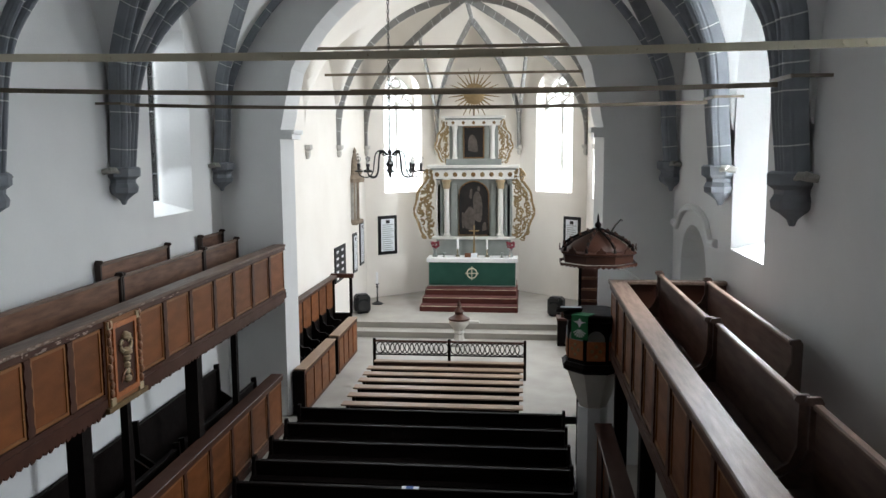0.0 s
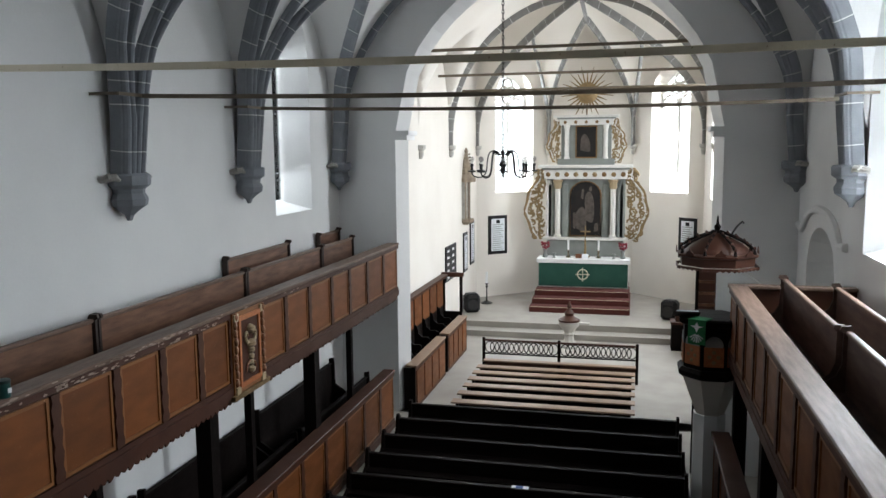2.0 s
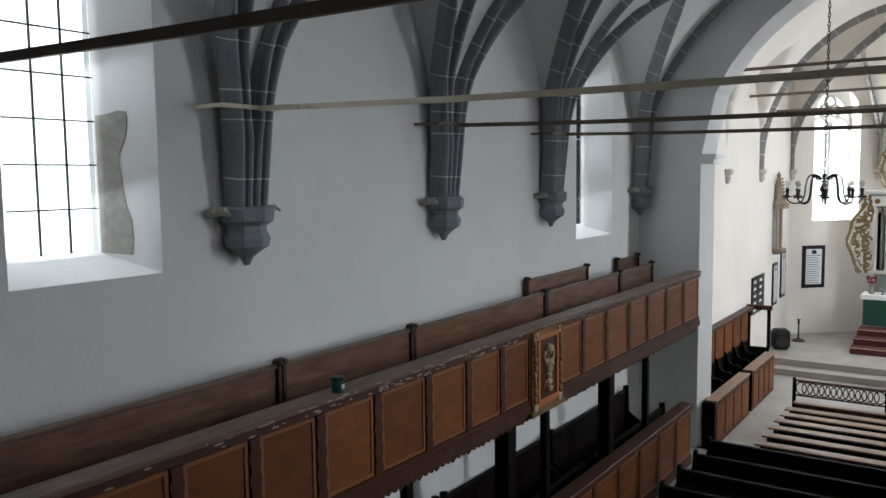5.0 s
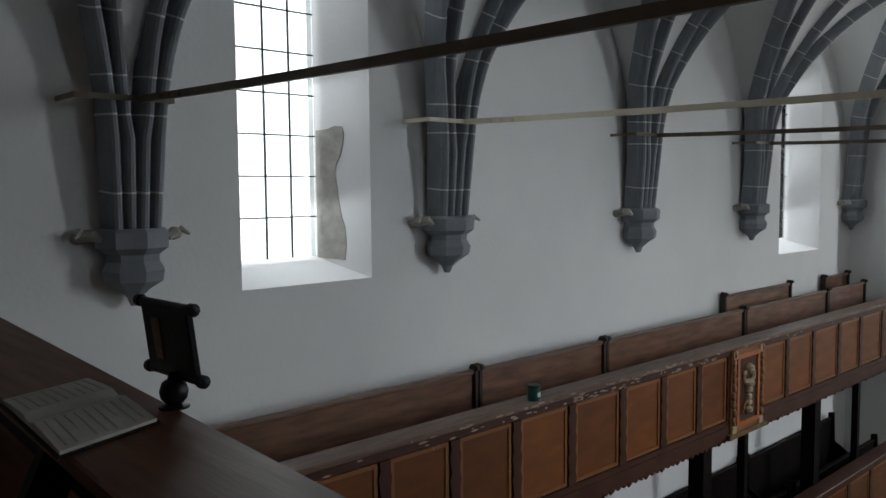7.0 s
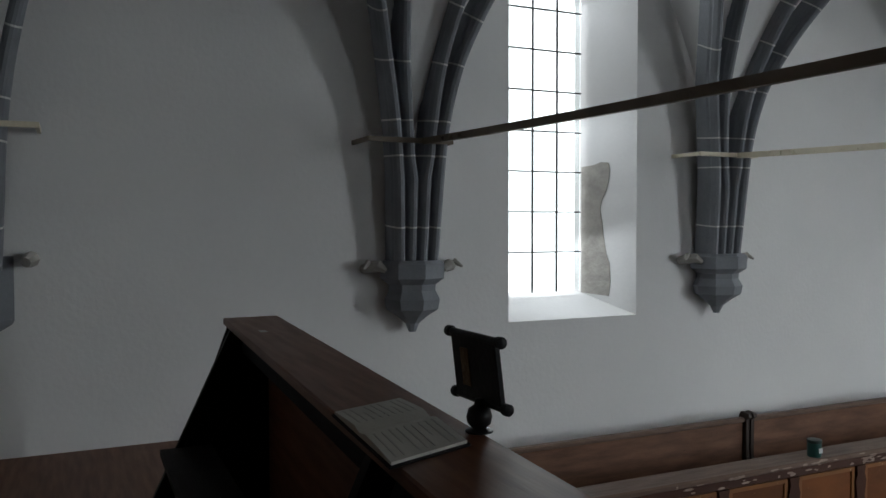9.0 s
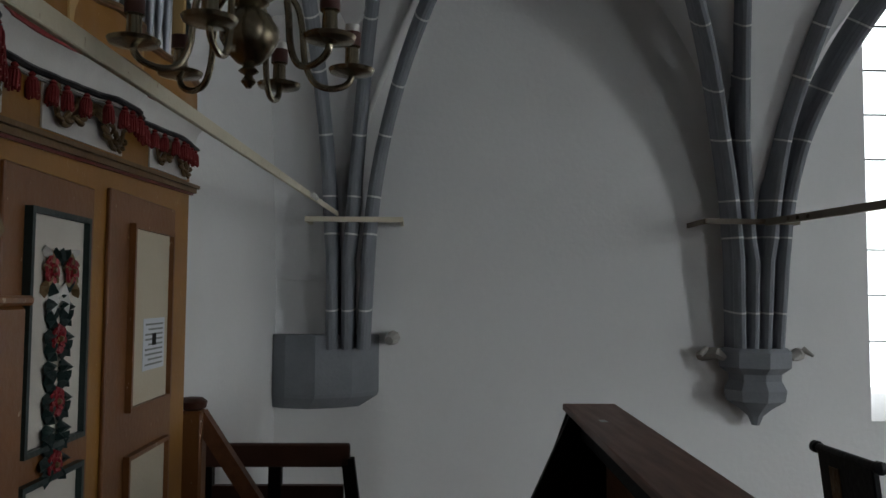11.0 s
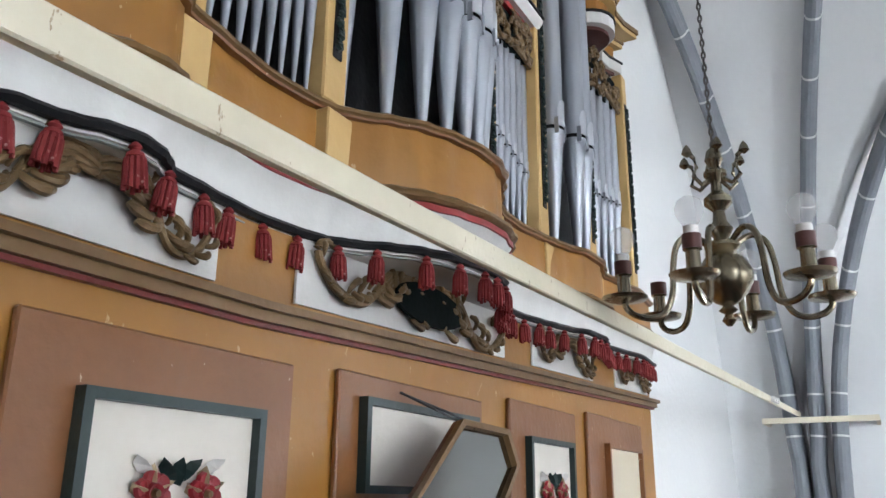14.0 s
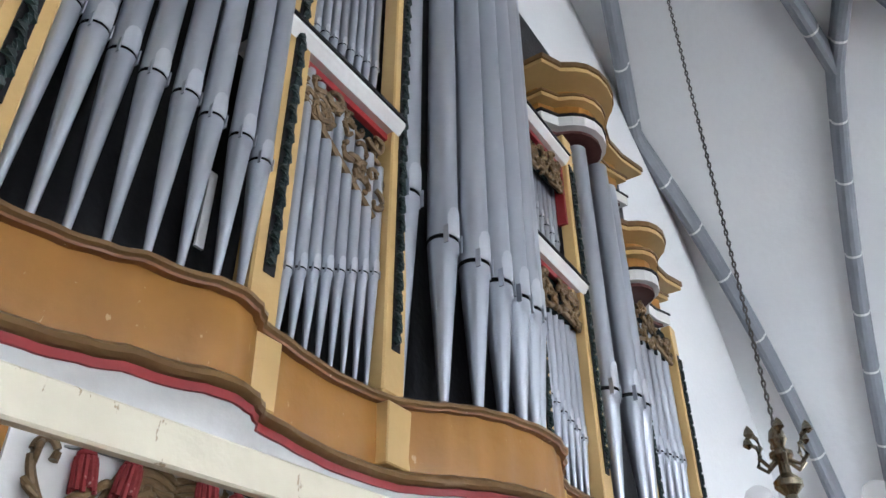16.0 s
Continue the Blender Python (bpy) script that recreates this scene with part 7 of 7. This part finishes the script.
loudspeaker(-5.38, 26.6, 0.35, 25, 1.2)
loudspeaker(0.91, 26.6, 0.35, -20, 1.2)
cs = thing("candle_stand", (-5.15, 28.1, 0.35), "tall pale standing candle holder with a white candle", "candle stand")
part("foot", lathe(bmesh.new(), [(0.2, 0.35), (0.2, 0.38), (0.04, 0.45)], -5.15, 28.1, 10), IRON, cs)
part("stem", lathe(bmesh.new(), [(0.03, 0.45), (0.02, 0.9), (0.05, 0.94), (0.02, 1.0), (0.07, 1.06)], -5.15, 28.1, 10), IRON, cs)
part("candle", lathe(bmesh.new(), [(0.04, 1.06), (0.04, 1.45)], -5.15, 28.1, 10), LINEN, cs, "white candle")
box_ = thing("wooden_chest", (1.35, 24.3, 0), "dark wooden chest in the chancel", "chest")
part("body", bbox(0.85, 1.95, 24.0, 24.5, 0, 0.75, None, 0.01), DARKWOOD, box_)
part("lid", bbox(0.82, 1.98, 23.97, 24.53, 0.75, 0.82, None, 0.01), BROWN, box_)
part("case", bbox(0.95, 1.5, 24.1, 24.4, 0.82, 1.0, None, 0.01), BROWN, box_)

# ---- pulpit ----
PX, PY = 0.93, 13.35
pulpit = thing("pulpit", (PX, PY, 0), "dark octagonal wooden pulpit with orange painted panels", "pulpit")
OCT = Matrix.Translation((PX, PY, 0)) @ Matrix.Rotation(radians(22.5), 4, "Z")
part("pier", lathe(bmesh.new(), [(0.30, 0), (0.30, 0.12), (0.24, 0.16), (0.24, 1.75)], 0, 0, 8, OCT), PLASTER, pulpit, "white plastered pier")
part("bell", lathe(bmesh.new(), [(0.20, 1.72), (0.24, 1.82), (0.44, 2.34)], 0, 0, 8, OCT), CREAMINSET, pulpit, "cream flared underside")
part("base_moulding", lathe(bmesh.new(), [(0.44, 2.33), (0.50, 2.37), (0.51, 2.43), (0.46, 2.48)], 0, 0, 8, OCT), DARKWOOD, pulpit)
part("body", lathe(bmesh.new(), [(0.43, 2.48), (0.43, 3.10)], 0, 0, 8, OCT), DARKWOOD, pulpit)
part("rail_moulding", lathe(bmesh.new(), [(0.43, 3.10), (0.50, 3.14), (0.51, 3.20), (0.45, 3.22)], 0, 0, 8, OCT), DARKWOOD, pulpit)
for k in range(8):
    m = Matrix.Translation((PX, PY, 0)) @ Matrix.Rotation(radians(45 * k), 4, "Z")
    part("painted_panel", bbox(-0.135, 0.135, -0.412, -0.400, 2.54, 2.83, m), PULPITPANEL, pulpit, "orange painted panel")
    part("arched_top", lathe(bmesh.new(), [(0.03, 0), (0.128, 0.0), (0.128, 0.012), (0.03, 0.012)], 0, 0, 18, m @ Matrix.Translation((0, -0.398, 2.86)) @ Matrix.Rotation(radians(90), 4, "X")), GREYPAINT, pulpit, "grey painted arch")
    for u, z in ((0, 2.76), (-0.06, 2.69), (0.06, 2.69), (0, 2.61)):
        part("carved_flower", lathe(bmesh.new(), [(0.005, 0), (0.022, 0.004), (0.032, 0.01), (0.005, 0.016)], 0, 0, 6, m @ Matrix.Translation((u, -0.412, z)) @ Matrix.Rotation(radians(90), 4, "X")), GILT, pulpit, "gilt carved flower")
bm = bmesh.new()
cl = Matrix.Translation((PX, PY, 0)) @ Matrix.Rotation(radians(-28), 4, "Z")
box(bm, -0.13, 0.13, -0.535, -0.525, 2.88, 3.23, cl)
box(bm, -0.13, 0.13, -0.535, -0.30, 3.23, 3.24, cl)
cloth = single("pulpit_cloth", bm, GREENCLOTH2, "green pulpit cloth with a white emblem", "cloth")
bm = bmesh.new()
for k in range(7):
    a = radians(-60 + 20 * k)
    tube(bm, [cl @ Vector((0.02 * math.sin(a), -0.538, 3.04 - 0.02 * math.cos(a))), cl @ Vector((0.11 * math.sin(a), -0.538, 3.04 - 0.13 * math.cos(a)))], 0.007, 5, [0.6, 1.2])
prism(bm, [(-0.10, 3.15), (-0.03, 3.12), (0.0, 3.06), (0.03, 3.12), (0.10, 3.15), (0.03, 3.15), (0.0, 3.20), (-0.03, 3.15)], -0.542, -0.537, lambda u, v, d: cl @ Vector((u, d, v)))
em = new("emblem", finish(bm, "emblem", LINEN))
em.parent = cloth
part("book_board", bbox(-0.22, 0.16, -0.20, 0.16, 0.0, 0.02, Matrix.Translation((PX - 0.36, PY - 0.2, 3.25)) @ Matrix.Rotation(radians(-20), 4, "X")), DARKWOOD, pulpit)
single("pulpit_book", bbox(-0.16, 0.14, -0.14, 0.12, 0.022, 0.045, Matrix.Translation((PX - 0.36, PY - 0.2, 3.25)) @ Matrix.Rotation(radians(-20), 4, "X")), PAPERWHITE, "open white book on the pulpit ledge", "book")

canopy = thing("pulpit_canopy", (PX + 0.04, PY + 0.1, 3.93), "dark brown octagonal domed sounding board with a finial", "canopy")
CM = Matrix.Translation((PX + 0.04, PY + 0.1, 0)) @ Matrix.Rotation(radians(22.5), 4, "Z") @ Matrix.Diagonal((0.90, 0.90, 1, 1))
part("rim", lathe(bmesh.new(), [(0.60, 3.97), (0.61, 4.09), (0.66, 4.11), (0.66, 4.135), (0.58, 4.15)], 0, 0, 8, CM), BROWN, canopy)
part("dome", lathe(bmesh.new(), [(0.53, 4.14), (0.47, 4.22), (0.36, 4.29), (0.22, 4.355), (0.10, 4.40), (0.05, 4.43)], 0, 0, 16, CM), BROWN, canopy, "", True)
part("finial", lathe(bmesh.new(), [(0.06, 4.40), (0.03, 4.46), (0.05, 4.50), (0.05, 4.525), (0.02, 4.56), (0.012, 4.65), (0.002, 4.69)], PX + 0.04, PY + 0.1, 10), DARKWOOD, canopy, "", True)
for k in range(8):
    a = radians(22.5 + 45 * k)
    bm = bmesh.new()
    tube(bm, [(PX + 0.04 + 0.93 * r * math.cos(a), PY + 0.1 + 0.93 * r * math.sin(a), z) for r, z in ((0.58, 4.14), (0.57, 4.21), (0.53, 4.24), (0.43, 4.305), (0.28, 4.37), (0.12, 4.425), (0.05, 4.46))], 0.022, 6, [1.3, 0.8, 1.1, 1, 1, 1, 0.7])
    part("rib", bm, DARKWOOD, canopy, "", True)
    b = radians(45 * k)
    m = Matrix.Translation((PX + 0.04, PY + 0.1, 0)) @ Matrix.Rotation(b, 4, "Z")
    bm = bmesh.new()
    for j in range(6):
        prism(bm, [(-0.235 + 0.078 * j, 3.97), (-0.235 + 0.078 * j, 3.94), (-0.196 + 0.078 * j, 3.915), (-0.157 + 0.078 * j, 3.94), (-0.157 + 0.078 * j, 3.97)], -0.562, -0.552, lambda u, v, d: m @ Vector((u, d, v)))
    part("lambrequin", bm, BROWN, canopy, "scalloped hanging edge")
    bm = bmesh.new()
    prism(bm, [(-0.08, 4.14), (0.08, 4.14), (0.06, 4.18), (0.02, 4.20), (0.0, 4.24), (-0.02, 4.20), (-0.06, 4.18)], -0.575, -0.56, lambda u, v, d: m @ Vector((u, d, v)))
    part("cresting", bm, BROWN, canopy)
    for r, z in ((0.575, 4.24), (0.46, 4.315), (0.31, 4.39), (0.17, 4.44)):
        bm = bmesh.new()
        lathe(bm, [(0.004, -0.03), (0.022, -0.012), (0.018, 0.010), (0.004, 0.028)], 0, 0, 6, Matrix.Translation((PX + 0.04 + 0.93 * r * math.cos(a), PY + 0.1 + 0.93 * r * math.sin(a), z - 0.01)))
        part("crocket", bm, BROWN, canopy, "", True)
bm = bmesh.new()
tube(bm, [(PX + 0.10, PY, 4.2), (PX + 0.30, PY + 0.08, 4.52), (PX + 0.38, PY + 0.10, 4.60), (PX + 0.40, PY + 0.10, 4.57)], 0.014, 6)
part("stay_rod", bm, IRON, canopy)

# ---- stalls under the galleries ----
low = thing("panelled_bench", (-4.95, 10, 0), "long brown panelled stall front under the gallery", "bench")
panel_front(low, -4.95, 1, [3.4 + 0.93 * k for k in range(15)], 0.08, 1.22, BROWN, BROWN, PANEL)
for x, top in ((-5.52, 1.05), (-6.28, 1.30)):
    for a, b in ((3.6, 6.6), (6.7, 9.6), (9.8, 12.8), (13.0, 16.4)):
        ob = thing("stall_bench", (x, (a + b) / 2, 0), "dark-stained wooden stall bench under the gallery", "bench", "benches under the north gallery")
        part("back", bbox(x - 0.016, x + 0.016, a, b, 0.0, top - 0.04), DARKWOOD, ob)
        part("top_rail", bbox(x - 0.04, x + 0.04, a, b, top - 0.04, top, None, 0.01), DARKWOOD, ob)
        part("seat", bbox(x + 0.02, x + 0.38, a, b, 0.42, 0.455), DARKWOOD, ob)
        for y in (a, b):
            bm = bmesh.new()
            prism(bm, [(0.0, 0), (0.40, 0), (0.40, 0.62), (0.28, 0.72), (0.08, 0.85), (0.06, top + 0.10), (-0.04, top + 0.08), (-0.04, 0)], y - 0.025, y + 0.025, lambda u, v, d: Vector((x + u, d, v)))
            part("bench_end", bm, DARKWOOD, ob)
rlow = thing("panelled_bench", (1.0, 8, 0), "dark panelled stall front below the gallery", "bench")
panel_front(rlow, 1.0, -1, [3.4 + 0.97 * k for k in range(11)], 0.08, 1.55, BROWN, DARKWOOD, BROWN)
structure("pew_platform", bbox(-4.3, 0.75, 3.5, 15.9, 0.001, 0.06), DARKWOOD, "low dark plank platform under the pews", "floor")

# ---- small things ----
tin = thing("green_tin", (-5.12, 6.46, GAL_TOP), "small dark green tin standing on the parapet rail", "tin")
part("can", lathe(bmesh.new(), [(0.055, GAL_TOP), (0.058, GAL_TOP + 0.01), (0.058, GAL_TOP + 0.12)], -5.12, 6.46, 16), GLAZE, tin, "", True)
part("lid", lathe(bmesh.new(), [(0.060, GAL_TOP + 0.12), (0.060, GAL_TOP + 0.145), (0.02, GAL_TOP + 0.15)], -5.12, 6.46, 16), GREEN, tin, "", True)
part("label", bbox(-5.06, -5.057, 6.445, 6.485, GAL_TOP + 0.04, GAL_TOP + 0.08), LINEN, tin, "pale paper label")
leaflet = thing("leaflet", (-1.6, 11.3, 1.0), "small blue and white leaflet on a pew rail", "leaflet")
part("sheet", bbox(-1.80, -1.56, 11.73, 11.82, 1.001, 1.004), LINEN, leaflet)
part("printed_band", bbox(-1.74, -1.64, 11.73, 11.82, 1.0045, 1.006), BLUE, leaflet, "blue printed band")

# plastered stair wall and boarded stair behind the pulpit
bm = bmesh.new()
prism(bm, [(1.16, 0.0), (1.16, 3.62), (1.30, 3.61), (1.48, 3.57), (1.66, 3.50), (1.82, 3.41), (1.98, 3.28), (2.10, 3.12), (2.16, 2.9), (2.16, 0.0)], 15.35, 15.75, front_y)
structure("wall_pulpit_stair", bm, PLASTER, "white plastered curved wall beside the pulpit stair", "wall")
stair = thing("pulpit_stair", (1.0, 15.2, 0), "brown boarded wooden stair door behind the pulpit", "stair")
part("board", bbox(0.86, 1.15, 15.28, 15.32, 0.0, 3.58), BROWN, stair)
for k in range(4):
    part("cross_batten", bbox(0.87, 1.14, 15.245, 15.279, 2.78 + 0.20 * k, 2.83 + 0.20 * k, None, 0.006), BENCH, stair)
part("side_post", bbox(0.82, 0.87, 15.24, 15.33, 0.0, 3.62, None, 0.008), DARKWOOD, stair)

# impost blocks of the chancel arch, niche back and hood
for x0, x1 in ((-5.20, -4.80), (1.16, 1.50)):
    bm = bmesh.new()
    box(bm, x0, x1, YE - 0.10, YE + 0.58, 5.97, 6.06)
    box(bm, x0 + 0.05, x1 - 0.05, YE - 0.06, YE + 0.55, 5.87, 5.97)
    structure("impost", bm, PLASTER, "moulded stone impost of the chancel arch", "impost")
structure("niche_back", bbox(XR + T - 0.02, XR + T + 0.05, 14.3, 16.7, 2.8, 4.95), PLASTER, "plain white niche back", "wall")
bm = bmesh.new()
pts = [(XR - 0.02, 13.75, 4.20), (XR - 0.02, 14.1, 4.17)] + [(XR - 0.02, 15.5 + 1.3 * v, 4.17 + 0.46 * math.sqrt(1 - v * v)) for v in (-0.98, -0.85, -0.65, -0.4, 0, 0.4, 0.65, 0.85, 0.98)] + [(XR - 0.02, 16.95, 4.17), (XR - 0.02, 17.3, 4.22)]
tube(bm, pts, 0.07, 8)
structure("hood_mould", bm, PLASTER, "plastered hood moulding over a niche", "moulding", True)
# bare stone patch in the window jamb
bm = bmesh.new()
patch = [(0.06, 5.02), (0.34, 5.0), (0.355, 5.15), (0.345, 5.32), (0.31, 5.42), (0.285, 5.58), (0.27, 5.72), (0.25, 5.84), (0.265, 5.93), (0.31, 6.02), (0.335, 6.12), (0.345, 6.22), (0.33, 6.29), (0.26, 6.30), (0.17, 6.27), (0.06, 6.26)]
prism(bm, [(0.60 - d, z) for d, z in patch], 0.0, 0.008, lambda u, v, d: Vector((XL - u, 5.58 - 0.28 * u / T - d, v)))
structure("bare_patch", bm, OLD_PLASTER, "bare stone showing through broken plaster", "wall")


# stone tracery in the apse windows
def tracery(place, o):
    a, b, sill, spring, rise = o["outer"]
    c, w = (a + b) / 2, (b - a) / 2
    bm = bmesh.new()
    d = T - 0.16
    tube(bm, [place(c, d, sill), place(c, d, spring - 0.1)], 0.045, 6)
    for s in (-1, 1):
        cc = c + s * w / 2
        tube(bm, [place(cc + v * w / 2, d, spring - 0.45 + arch_top(v, 0.45)) for v in (-1, -0.8, -0.5, 0, 0.5, 0.8, 1)], 0.045, 6)
        tube(bm, [place(c + s * w * 0.93, d, spring - 0.45), place(c + s * w * 0.93, d, spring)], 0.05, 6)
    for k in range(3):
        a0 = radians(90 + 120 * k)
        p = (c + 0.19 * math.cos(a0), spring + 0.30 + 0.19 * math.sin(a0))
        tube(bm, [place(p[0] + 0.20 * math.cos(t), d, p[1] + 0.20 * math.sin(t)) for t in (2 * math.pi * j / 14 for j in range(15))], 0.04, 6)
    structure("window_tracery", bm, STONE, "pale stone tracery with three lobes", "tracery", True)


tracery(NEa, AW[0])
tracery(SEa, AWR[0])
